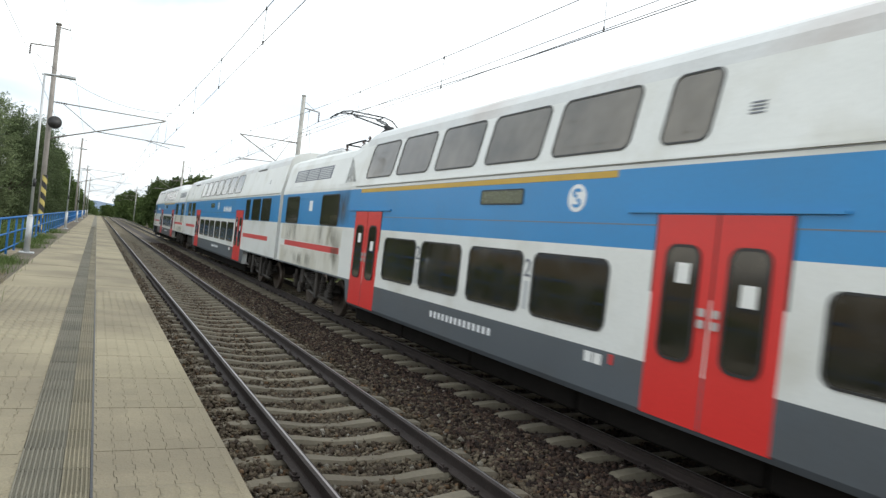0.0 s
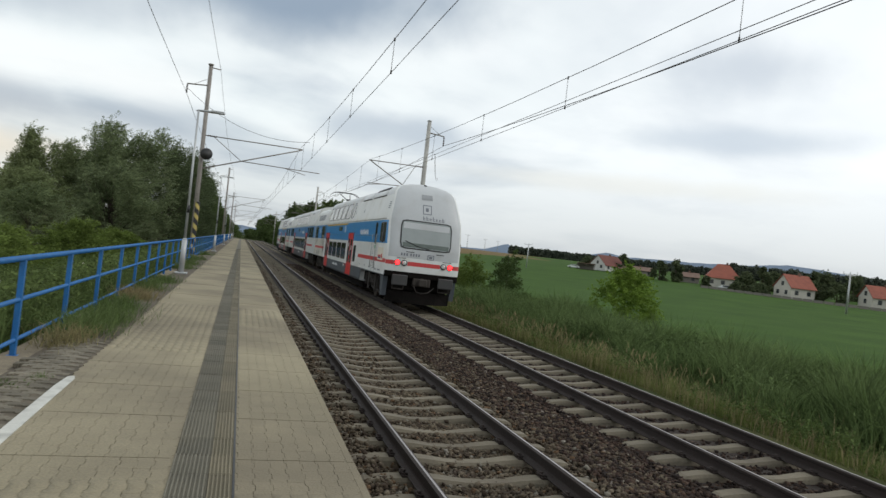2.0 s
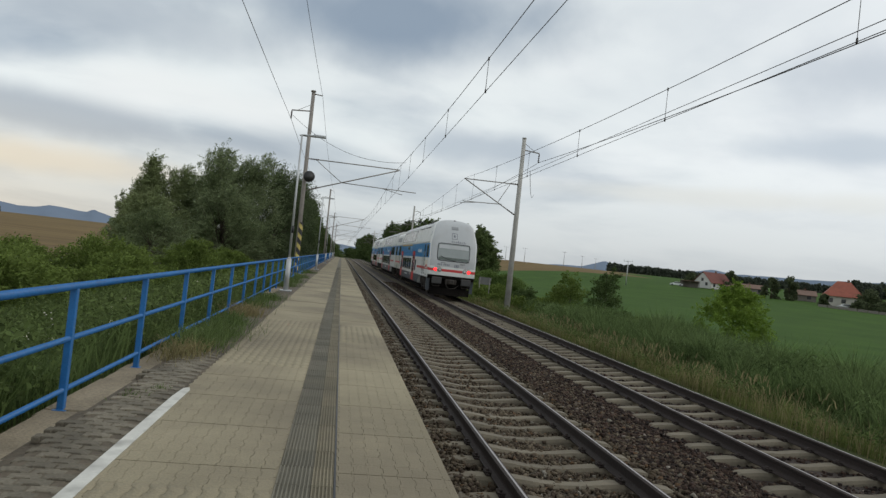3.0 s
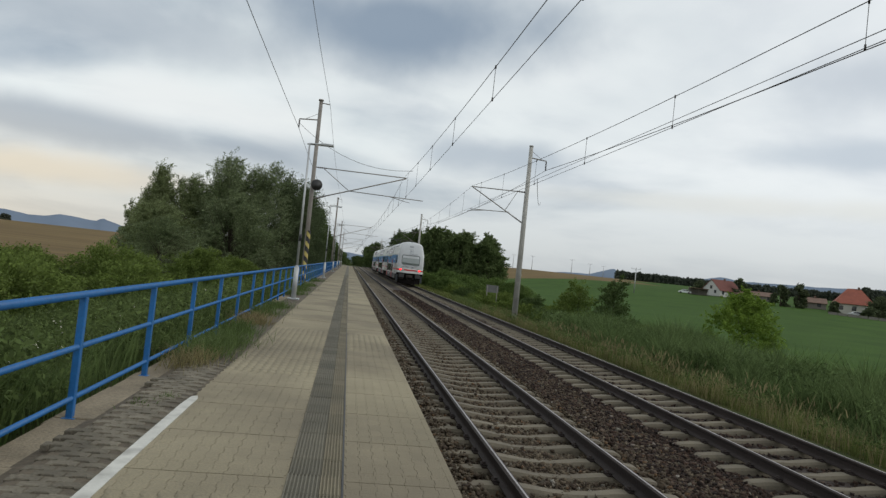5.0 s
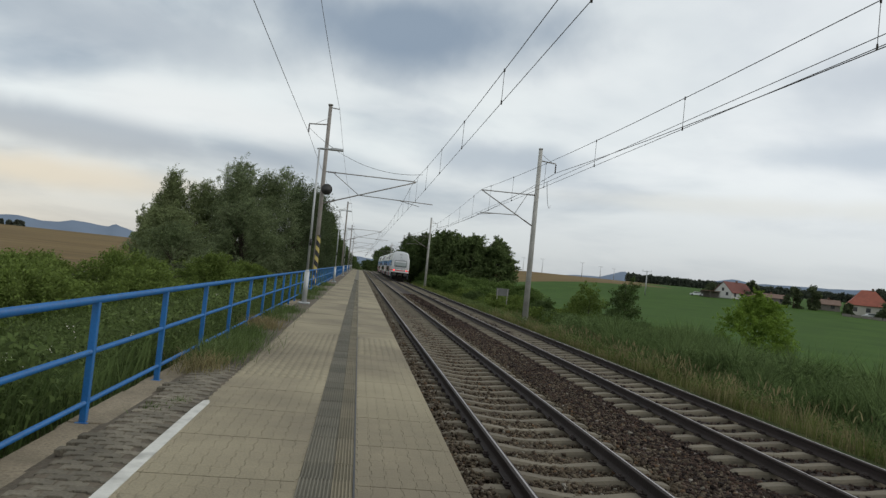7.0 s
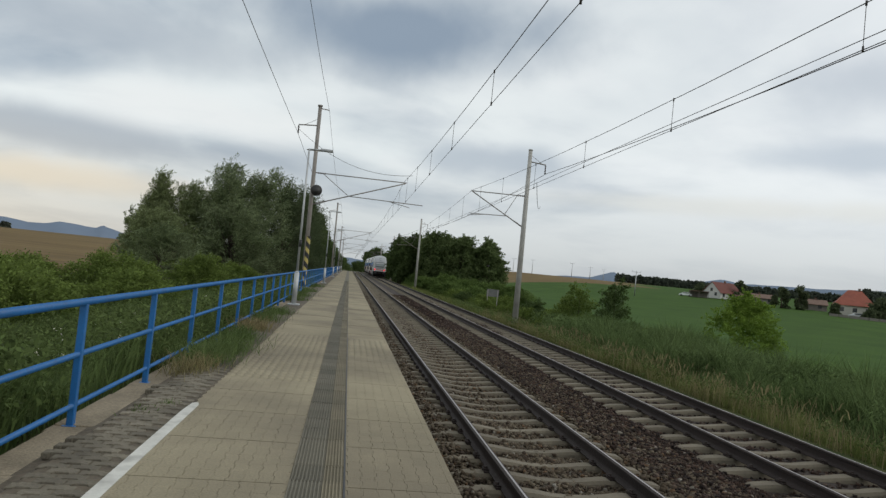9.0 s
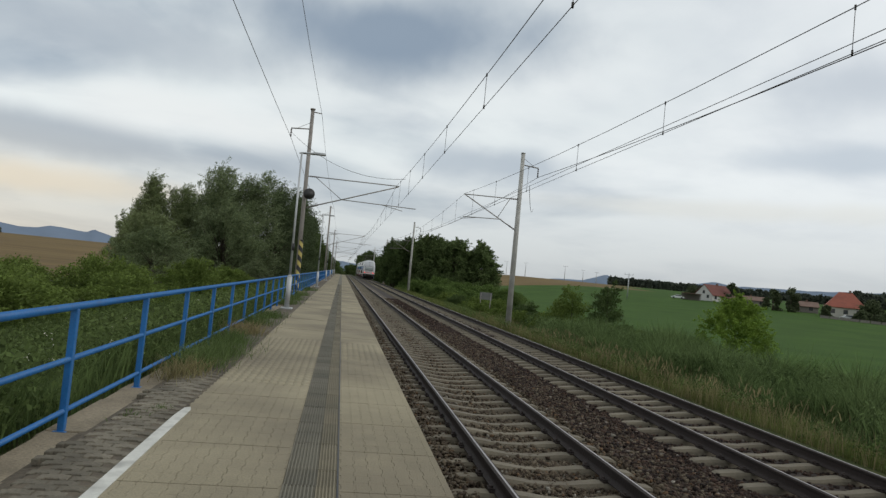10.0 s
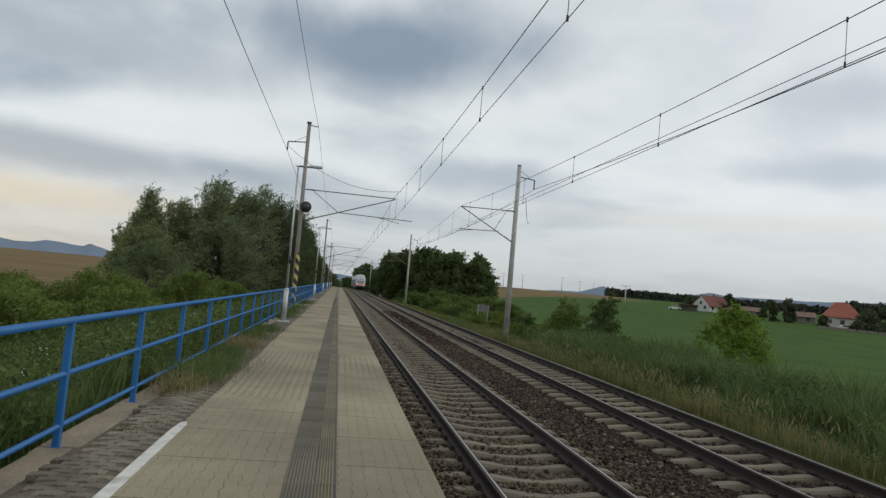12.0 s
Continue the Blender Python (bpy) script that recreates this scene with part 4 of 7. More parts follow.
        patch(bm, min(sx * 0.72, sx * 0.42), max(sx * 0.72, sx * 0.42), 2.01, 2.035, 0.03, 2, 1)
        objs.append(part("step_plate", bm, M_RUBBER, car))
    bm = B()
    tube(bm, (0, 0.3, 0.95), (0, -0.16, 0.95), 0.15, n=12)
    box(bm, -0.34, 0.34, -0.02, 0.12, 0.78, 1.10, 0.03)
    box(bm, -0.16, 0.16, -0.24, -0.12, 0.80, 1.08, 0.04)
    pipe(bm, [(-0.3, -0.05, 0.8), (-0.2, -0.12, 0.6), (0.0, -0.15, 0.55), (0.25, -0.1, 0.6), (0.5, 0.05, 0.78)], 0.02)
    objs.append(part("coupler", bm, M_BOGIE, car, "centre coupler with hoses"))
    bm = B()
    patch(bm, -0.98, 0.98, 2.13, 3.20, 0.010, 10, 5, 0.12)
    scr = part("windscreen", bm, M_RUBBER, car, "windscreen in a black surround")
    bm = B()
    patch(bm, -0.935, 0.935, 2.175, 3.155, 0.016, 10, 5, 0.1)
    part("glass", bm, M_SCREEN, scr)
    bm = B()
    pipe(bm, [nose(0.15, 2.18, 0.03), nose(-0.3, 2.25, 0.035), nose(-0.78, 2.42, 0.035)], 0.013, 5)
    part("wiper", bm, M_RUBBER, scr)
    bm = B()
    patch(bm, -0.88, 0.88, 2.20, 2.36, 0.020, 6, 1)
    part("dashboard", bm, M_DASH, scr)
    bm = B()
    patch(bm, -0.88, 0.88, 2.88, 3.10, 0.019, 8, 1)
    part("sun_blind", bm, M_TNOSE, scr)
    objs.append(scr)
    bm = B()
    for a, b in ((-0.62, 0.62),):
        patch(bm, a, b, 1.515, 1.665, 0.004, 8, 1)
    objs.append(part("red_stripe", bm, M_TSTRIPE, car))
    for sx in (-1, 1):
        bm = B()
        patch(bm, min(sx * 1.12, sx * 1.408), max(sx * 1.12, sx * 1.408), 1.515, 1.665, 0.004, 10, 1)
        objs.append(part("red_stripe", bm, M_TSTRIPE, car))
    bm = B()
    patch(bm, -0.21, 0.21, 4.02, 4.22, 0.012, 4, 5)
    objs.append(part("roof_grille", bm, M_GRILLE, car))
    bm = B()
    for a, b, c, d in ((-0.17, 0.17, 3.80, 3.83), (-0.17, 0.17, 3.47, 3.50), (-0.17, -0.14, 3.50, 3.80), (0.14, 0.17, 3.50, 3.80), (-0.06, 0.05, 3.58, 3.72)):
        patch(bm, a, b, c, d, 0.006, 2, 2)
    objs.append(part("emblem", bm, M_TEXTG, car))
    bm = B()
    hs = [0.15, 0.15, 0.10, 0.16, 0.10, 0.10, 0.14]
    for i, h in enumerate(hs):
        a = -0.16 + i * 0.125
        patch(bm, a, a + 0.028, 3.25, 3.25 + h, 0.006, 1, 1)
        patch(bm, a + 0.028, a + 0.085, 3.25, 3.272, 0.006, 1, 1)
        patch(bm, a + 0.028, a + 0.085, 3.31, 3.332, 0.006, 1, 1)
    objs.append(part("lettering", bm, M_TEXTG, car))
    bm = B()
    for i in range(7):
        a = -0.90 + i * 0.10 + (0.05 if i > 2 else 0)
        patch(bm, a, a + 0.055, 1.87, 1.97, 0.006, 1, 1)
    objs.append(part("number_marking", bm, M_TEXTG, car))
    bm = B()
    for a, b, c, d in ((0.10, 0.36, 1.80, 1.825), (0.10, 0.36, 1.955, 1.98), (0.10, 0.13, 1.825, 1.955), (0.33, 0.36, 1.825, 1.955), (0.17, 0.29, 1.85, 1.93)):
        patch(bm, a, b, c, d, 0.006, 1, 1)
    objs.append(part("emblem", bm, M_TEXTG, car))
    bm = B()
    box(bm, -0.05, 0.07, 1.02, 1.2, 4.5, 4.64, 0.03)
    objs.append(part("roof_horn", bm, M_BLACK, car))
    for sx in (-1, 1):
        # cab side: door, window, handrails, mirror, notice
        objs.append(window(car, sx, 0.62, 1.58, 2.32, 3.02, 0.07, M_CABGLASS, frame_m=M_TEXTG))
        strip(car, sx, 1.13, 1.17, 2.32, 3.02, M_TEXTG, "mullion", 0.012)
        objs.append(window(car, sx, 2.27, 2.56, 2.22, 3.02, 0.08, M_TGLASS))
        bm = B()
        for a, b, c, d in ((2.12, 2.135, 1.1, 3.1), (2.70, 2.715, 1.1, 3.1)):
            plate(bm, sx, [(a, c), (b, c), (b, d), (a, d)], 0.004, 0.01)
        part("cab_door_gap", bm, M_TEXTG, car)
        for yy in (2.02, 2.82):
            bm = B()
            pipe(bm, [(sx * 1.41, yy, 1.30), (sx * 1.47, yy, 1.33), (sx * 1.47, yy, 2.55), (sx * 1.41, yy, 2.58)], 0.016, 6)
            part("handrail", bm, M_GALV, car)
        bm = B()
        box(bm, sx * 1.44 - 0.03, sx * 1.44 + 0.10 * sx + 0.03, 0.60, 0.80, 2.26, 2.54, 0.03)
        part("mirror", bm, M_BLACK, car, "black rear-view mirror housing")
        strip(car, sx, 0.68, 1.68, 1.60, 2.08, M_CREAM, "notice_board", 0.008)
        strip(car, sx, 1.05, 1.55, 1.72, 1.79, M_TSTRIPE, "notice_bar", 0.012)
        strip(car, sx, 1.10, 1.55, 1.66, 1.715, M_NAVY, "notice_bar", 0.012)
        strip(car, sx, 0.80, 0.97, 1.66, 1.84, M_TSTRIPE, "notice_bar", 0.012)
        bars(car, sx, 0.78, 1.55, 1.90, 1.935, 9, M_TEXTG, "notice_text", gap=0.2)
        bars(car, sx, 0.95, 1.55, 1.98, 2.015, 7, M_TEXTG, "notice_text", gap=0.2)
        for a, b, z in ((0.95, 1.45, 1.20), (1.75, 2.0, 1.19), (2.2, 2.42, 1.23), (3.0, 3.3, 1.22), (4.2, 4.34, 1.23), (5.5, 5.62, 1.24)):
            bars(car, sx, a, b, z, z + 0.05, 5, M_TEXTG, "stencil_text", gap=0.25)
        strip(car, sx, 2.2, 2.52, 1.44, 1.462, M_TEXTG, "step_gap")
        strip(car, sx, 2.40, 2.50, 1.55, 1.68, M_TEXTG, "cab_door_lock", 0.010)
        strip(car, sx, 2.33, 2.48, 2.02, 2.14, M_GREEN, "sticker", 0.008)
        strip(car, sx, 2.35, 2.46, 1.86, 1.97, M_PAPER, "sticker", 0.008)
        strip(car, sx, 0.18, 6.1, 1.535, 1.685, M_TSTRIPE, "red_stripe")
        bm = B()
        for k in range(4):
            plate(bm, sx, [(0.72, 3.58 + k * 0.075), (1.05, 3.58 + k * 0.075), (1.05, 3.61 + k * 0.075), (0.72, 3.61 + k * 0.075)], 0.008, 0.02)
        part("vent", bm, M_TEXTG, car)
    return objs


def side_fittings(car, layout):
    for sx in (-1, 1):
        for a, b in layout["doors"]:
            door_pair(car, sx, a, b)
        for a, b in layout["low"]:
            window(car, sx, a, b, 1.31, 2.09, 0.11)
        for a, b in layout["slim"]:
            window(car, sx, a, b, 1.31, 2.02, 0.10)
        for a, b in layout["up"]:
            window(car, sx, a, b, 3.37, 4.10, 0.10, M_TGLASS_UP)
        for a, b in layout["end"]:
            window(car, sx, a, b, 2.28, 3.02, 0.07, M_TGLASS, LO)
        for a, b in layout["red"]:
            strip(car, sx, a, b, 1.60, 1.75, M_TSTRIPE, "red_stripe")
        # panel seam, gutter and the thin grey line under it, along the whole side
        bm = B()
        plate(bm, sx, [(layout["y0"], 3.185), (layout["y1"], 3.185), (layout["y1"], 3.215), (layout["y0"], 3.215)], 0.025, 0.03)
        part("gutter", bm, M_TWHITE, car)
        strip(car, sx, max(1.9, layout["y0"]), layout["y1"], 2.505, 2.518, M_TEXTG, "panel_seam", 0.002)
        strip(car, sx, layout["y0"], layout["y1"], 3.168, 3.178, M_GRILLE, "gutter_gap", 0.003)
        if "yellow" in layout:
            strip(car, sx, *layout["yellow"], 3.035, 3.115, M_TYEL, "yellow_stripe", label="faded yellow first-class stripe")
        for a, b in layout["display"]:
            bm = B()
            plate(bm, sx, rounded(a, b, 2.76, 2.94, 0.02), 0.006, 0.01)
            d = part("destination_display", bm, M_DISPLAY, car)
            bm = B()
            ring_plate(bm, sx, a, b, 2.76, 2.94, 0.02, 0.02, 0.010)
            part("frame", bm, M_RUBBER, d)
        for c in layout["badge"]:
            bm = B()
            plate(bm, sx, rounded(c - 0.17, c + 0.17, 2.64, 2.98, 0.168, 6), 0.006, 0.01)
            badge = part("round_badge", bm, M_TEXTW, car, "round white badge with blue mark")
            bm = B()
            for z_, a0, a1 in ((2.87, 20, 270), (2.75, 90, -160)):
                arc = [radians(a0 + (a1 - a0) * k / 10) for k in range(11)]
                ring = [(c + sx * 0.085 * math.cos(a), z_ + 0.06 * math.sin(a)) for a in arc] + [(c + sx * 0.035 * math.cos(a), z_ + 0.022 * math.sin(a)) for a in reversed(arc)]
                for q0, q1, q2, q3 in zip(ring[:10], ring[1:11], ring[-2:-12:-1], ring[:-11:-1]):
                    plate(bm, sx, [q0, q1, q2, q3], 0.010, 0.006)
            part("badge_mark", bm, M_TBLUE, badge)
        for a, b in layout["letters"]:
            bars(car, sx, a, b, 2.56, 2.80, 15, M_TEXTW, gap=0.42, tall=[0.75, 1.0, 0.8, 0.75, 0.95, 0.7])
        for a, b in layout["numbers"]:
            bars(car, sx, a, b, 0.86, 0.965, 14, M_TEXTW, "number_marking", gap=0.5)
        for c in layout["plates"]:
            strip(car, sx, c - 0.11, c + 0.02, 0.93, 1.05, M_PAPER, "maintenance_plate")
            strip(car, sx, c + 0.05, c + 0.18, 0.93, 1.05, M_PAPER, "maintenance_plate")
            strip(car, sx, c - 0.30, c - 0.24, 0.97, 1.08, M_TSTRIPE, "hose_cover", 0.015)
        for c, z in layout["vents"]:
            bm = B()
            for k in range(4):
                plate(bm, sx, [(c - 0.08, z + k * 0.035), (c + 0.08, z + k * 0.035), (c + 0.08, z + 0.016 + k * 0.035), (c - 0.08, z + 0.016 + k * 0.035)], 0.008, 0.02)
            part("vent", bm, M_TEXTG, car)
        for c, ch in layout["digits"]:
            cu = bpy.data.curves.new("class_digit", "FONT")
            cu.body, cu.size, cu.extrude, cu.align_x = ch, 0.34, 0.002, "CENTER"
            o = new("class_digit", cu)
            o.data.materials.append(M_TEXTG)
            o.parent = car
            o.matrix_basis = Matrix(((0, 0, sx, sx * 1.418), (sx, 0, 0, c), (0, 1, 0, 1.78), (0, 0, 0, 1)))
            bars(car, sx, c - 0.05, c + 0.05, 1.35, 1.72, 1, M_TNOSE, "pictogram_strip", gap=0.0)


def pantograph(car, s):
    bm = B()
    for x in (-0.55, 0.55):
        insulator(bm, (x, s, 4.2), (x, s, 4.56), 0.055)
        insulator(bm, (x, s - 1.3, 4.2), (x, s - 1.3, 4.56), 0.055)
        tube(bm, (x, s + 0.1, 4.58), (x, s - 1.4, 4.58), 0.022, n=6)
    tube(bm, (-0.55, s, 4.58), (0.55, s, 4.58), 0.022, n=6)
    tube(bm, (-0.55, s - 1.3, 4.58), (0.55, s - 1.3, 4.58), 0.022, n=6)
    base = part("pantograph", bm, [M_UNDER, M_INSUL], car, "half-folded black pantograph")
    bm = B()
    tube(bm, (0, s, 4.6), (0, s - 1.55, 4.98), 0.05, n=8)
    part("lower_arm", bm, M_BLACK, base)
    bm = B()
    for x in (-0.35, 0.35):
        tube(bm, (x * 0.35, s - 1.55, 4.98), (x, s + 0.35, 5.48), 0.026, n=6)
    tube(bm, (0, s - 0.3, 4.62), (0.1, s - 1.35, 5.05), 0.018, n=6)
    tube(bm, (-0.13, s - 1.55, 4.98), (0.13, s - 1.55, 4.98), 0.05, n=6)
    part("upper_arm", bm, M_BLACK, base)
    bm = B()
    for dy in (0.15, 0.60):
        pipe(bm, [(-0.95, s + dy, 5.33), (-0.75, s + dy, 5.50), (-0.5, s + dy, 5.56), (0.5, s + dy, 5.56), (0.75, s + dy, 5.50), (0.95, s + dy, 5.33)], 0.022, 6)
    for x in (-0.45, 0.45):
        tube(bm, (x, s + 0.15, 5.53), (x, s + 0.60, 5.53), 0.02, n=6)
    part("collector_head", bm, M_BLACK, base)


def underside(car, y0, y1):
    bm = B()
    box(bm, -1.2, 1.2, y0, y1, 0.62, 1.05)
    for k in range(5):
        a = y0 + 0.9 + (y1 - y0 - 1.6) * k / 5
        box(bm, -1.16, 1.16, a, a + (y1 - y0) / 5 - 0.35, 0.24, 0.64, 0.03)
    part("underframe", bm, M_UNDER, car)


BODY_MATS = [M_TGREY, M_TWHITE, M_TBLUE, M_TROOF, M_UNDER, M_TNOSE]


def roof_hatches(car, spans, z=4.42):
    for sx in (-1, 1):
        for a, b, dark in spans:
            # the thin black strip below each hatch is its shadow, laid on as colour
            for z0, z1, in0, in1, off, m_, nm in ((4.13, 4.36, 0.0, 0.22, 0.035, M_TROOF, "roof_hatch"), (4.118, 4.13, 0.0, 0.0, 0.030, M_RUBBER, "hatch_shadow_gap")) + (((4.36, 4.51, 0.30, 0.48, 0.05, M_BLACK, "roof_duct"),) if dark else ()):
                bm = B()
                n = 6
                zs = [z0 + (z1 - z0) * k / n for k in range(n + 1)]
                ins = [in0 + (in1 - in0) * (k / n) ** 2 for k in range(n + 1)]
                rims = []
                for sgn in (0, 1):
                    lines = []
                    for z, q in zip(zs, ins):
                        y = a + q if sgn == 0 else b - q
                        lines.append((bm.verts.new((sx * (half(z) + off), y, z + off * 0.4)), bm.verts.new((sx * (half(z) - 0.03), y, z - 0.02))))
                    rims.append(lines)
                for k in range(n):
                    bm.faces.new((rims[0][k][0], rims[1][k][0], rims[1][k + 1][0], rims[0][k + 1][0])).smooth = True
                    for rim in rims:
                        bm.faces.new((rim[k][0], rim[k][1], rim[k + 1][1], rim[k + 1][0]))
                for k in (0, n):
                    bm.faces.new((rims[0][k][0], rims[0][k][1], rims[1][k][1], rims[1][k][0]))
                part(nm, bm, m_, car)


def car_shell(name, label, y, mirrored=False):
    c = thing(name, pose(D, y, 0, 0, 0, 180) if mirrored else (D, y, 0), label, "train car", "cars of the train")
    return c


def roof_slope(car, y0, y1):
    """Sloping end of the high roof."""
    bm = B()
    lv = [p for p in HI if p[0] >= 3.3]
    lo = [p for p in LO if p[0] >= 3.3]
    a = [bm.verts.new((-w, y0, z)) for z, w in lv] + [bm.verts.new((w, y0, z)) for z, w in reversed(lv)]
    b = [bm.verts.new((-w, y1, z)) for z, w in lo] + [bm.verts.new((w, y1, z)) for z, w in reversed(lo)]
    for i in range(len(a) - 1):
        f = bm.faces.new((a[i], a[i + 1], b[i + 1], b[i]))
        f.material_index = 1 if a[i].co.z + b[i].co.z + a[i + 1].co.z + b[i + 1].co.z < 16.6 else 3
    part("roof_slope", bm, BODY_MATS, car)


def motor_car(car, panto=True):
    """s runs from the rounded cab end."""
    for y0, y1, prof, zb, sl, cap, nm in ((1.9, 5.0, HI, 1.06, 0, False, "body_front"), (5.0, 18.75, HI, 0.55, 0.35, True, "body"), (18.75, CAR, LO, 1.06, 0, True, "body_end")):
        bm = B()
        section(bm, y0, y1, prof, zb, sl, -sl, cap)
        part(nm, bm, BODY_MATS, car, "double-deck body in white, blue and grey" if sl else "")
    roof_slope(car, 18.75, 19.55)
    cab_end(car, False)
    side_fittings(car, dict(doors=[(7.9, 9.4), (16.95, 18.45)], low=[(10.08, 11.50), (11.78, 13.20), (13.50, 14.92), (15.18, 16.62)], slim=[(6.93, 7.52)],
                            up=[(8.95, 9.55), (10.05, 11.45), (11.75, 13.15), (13.45, 14.85), (15.15, 16.55), (16.8, 18.2)], end=[(19.75, 21.1), (23.3, 24.65)], red=[(19.4, 24.5)],
                            y0=0.75, y1=18.7, yellow=(10.1, 18.3), display=[(11.95, 13.05)], badge=[10.78], letters=[(4.2, 6.2)], numbers=[(12.4, 14.4)], plates=[10.15],
                            vents=[(8.45, 3.56), (6.2, 3.56), (6.7, 1.02)], digits=[(11.64, "2"), (15.05, "2")]))
    roof_hatches(car, [(2.1, 4.75, True), (5.2, 7.3, False)])
    for sx in (-1, 1):
        bm = B()
        for p in range(3):
            for k in range(6):
                y0 = 20.9 + p * 1.12
                plate(bm, sx, [(y0, 3.50 + k * 0.05), (y0 + 1.0, 3.50 + k * 0.05), (y0 + 1.0, 3.525 + k * 0.05), (y0, 3.525 + k * 0.05)], 0.012, 0.03, LO)
        part("louvres", bm, M_TNOSE, car)
        strip(car, sx, 20.8, 24.3, 3.47, 3.82, M_TEXTG, "louvre_recess", 0.003, LO)
        strip(car, sx, 19.3, 25.0, 1.10, 1.58, M_STAIN, "stained_panel", 0.003, LO)
        strip(car, sx, 19.3, 25.0, 1.77, 2.22, M_STAIN, "stained_panel", 0.003, LO)
        for a, b, z0, z1 in ((18.75, 20.4, 2.24, 3.2), (19.6, 21.3, 1.72, 2.36), (22.9, 24.9, 1.70, 2.40), (22.2, 25.1, 2.9, 3.35), (19.0, 20.4, 3.2, 4.0), (19.3, 20.2, 1.12, 2.2), (21.0, 24.6, 1.08, 1.5)):
            strip(car, sx, a, b, z0, z1, M_SOOT, "soot_stain", 0.0055, LO, "sooty streaked stain")
        strip(car, sx, 21.95, 22.25, 2.62, 2.90, M_TEXTW, "emblem", 0.005, LO)
    bm = B()
    box(bm, -0.62, 0.62, 22.6, 24.9, 4.25, 4.50, 0.06)
    part("roof_equipment", bm, M_TROOF, car)
    bm = B()
    box(bm, -0.7, 0.7, 19.7, 20.6, 4.25, 4.44, 0.05)
    part("roof_equipment", bm, M_TROOF, car)
    bm = B()
    box(bm, -0.5, 0.5, 22.9, 24.2, 4.49, 4.56, 0.03)
    part("resistor_box", bm, M_TEXTG, car)
    bogie(car, 2.95), bogie(car, 22.0)
    underside(car, 4.6, 19.2)
    bm = B()
    box(bm, -0.9, 0.9, CAR - 0.02, CAR + 0.42, 1.0, 3.6, 0.03)
    part("gangway", bm, M_RUBBER, car, "black rubber gangway bellows")
    for x in (-0.4,):
        insulator_bm = B()
        insulator(insulator_bm, (x, 20.9, 4.3), (x, 20.9, 4.72), 0.055, 0)
        part("roof_insulator", insulator_bm, M_INSUL, car)
    if panto:
        pantograph(car, 22.2)


def trailer_car(car):
    for y0, y1, prof, zb, sl, nm in ((0.0, 5.0, HI, 1.06, 0, "body_end"), (5.0, 20.25, HI, 0.55, 0.35, "body"), (20.25, CAR, HI, 1.06, 0, "body_end")):
        bm = B()
        section(bm, y0, y1, prof, zb, sl, -sl)
        part(nm, bm, BODY_MATS, car, "double-deck body in white, blue and grey" if sl else "")
    side_fittings(car, dict(doors=[(5.7, 7.2), (18.0, 19.5)], low=[(7.55 + 1.72 * i, 8.97 + 1.72 * i) for i in range(6)], slim=[], up=[(7.0 + 1.72 * i, 8.4 + 1.72 * i) for i in range(7)],
                            end=[(1.2, 2.5), (2.8, 4.1), (4.6, 5.3), (20.4, 21.7), (22.3, 23.6)], red=[(1.2, 5.4), (20.0, 24.2)], y0=0.1, y1=CAR - 0.1, display=[(13.2, 14.3)], badge=[12.0], letters=[(8.5, 10.5)], numbers=[(11.0, 13.0)],
                            plates=[8.0], vents=[(2.0, 3.56), (23.0, 3.56)], digits=[(9.11, "2"), (14.27, "2")]))
    roof_hatches(car, [(3.2, 4.6, False), (20.6, 22.6, False)])
    bogie(car, 3.0), bogie(car, CAR - 3.0)
    underside(car, 4.6, 20.6)
    bm = B()
    box(bm, -0.9, 0.9, CAR - 0.02, CAR + 0.42, 1.0, 3.6, 0.03)
    part("gangway", bm, M_RUBBER, car, "black rubber gangway bellows")


def train_y(t):
    """Where the tail of the train stands along the line."""
    return -4.3 + 13.35 * t + 0.357 * t * t - 0.0008 * t ** 3


CAR_REAR = car_shell("rail_car", "tail car of a double-deck electric train, with cab and pantograph", train_y(0))
motor_car(CAR_REAR)
N_REAR = len(WHEELSETS)
CAR_MID = car_shell("rail_car", "middle car of a double-deck electric train", train_y(0) + PITCH)
trailer_car(CAR_MID)
N_MID = len(WHEELSETS)
CAR_HEAD = car_shell("rail_car", "leading cab car of a double-deck electric train", train_y(0) + 2 * PITCH + CAR, True)
motor_car(CAR_HEAD, panto=False)


def motions():
    ts = [0.25 * i for i in range(49)]
    walk(CAR_REAR, [(t, pose(D, train_y(t), 0)) for t in ts])
    walk(CAR_MID, [(t, pose(D, train_y(t) + PITCH, 0)) for t in ts])
    walk(CAR_HEAD, [(t, pose(D, train_y(t) + 2 * PITCH + CAR, 0, 0, 0, 180)) for t in ts])
    for i, (w, s) in enumerate(WHEELSETS):
        turn = 1 if i >= N_MID else -1
        rows = []
        for k in range(361):
            t = k / 30
            rows.append((t, pose(0, s, 0.46, turn * math.degrees((train_y(t) - train_y(0)) / 0.46) % 360)))
        walk(w, rows)


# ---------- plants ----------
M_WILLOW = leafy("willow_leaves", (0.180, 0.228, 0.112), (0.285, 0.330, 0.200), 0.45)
M_BUSH = leafy("bush_leaves", (0.145, 0.202, 0.050), (0.205, 0.260, 0.075))
M_DARKLEAF = leafy("dark_leaves", (0.085, 0.125, 0.044), (0.120, 0.160, 0.062))
M_LIME = leafy("bright_shrub_leaves", (0.205, 0.310, 0.055), (0.270, 0.370, 0.080))
M_REED = leafy("reed_blades", (0.122, 0.182, 0.068), (0.190, 0.245, 0.112), 0.65)
M_WEED = leafy("weed_blades", (0.112, 0.165, 0.055), (0.175, 0.225, 0.090))
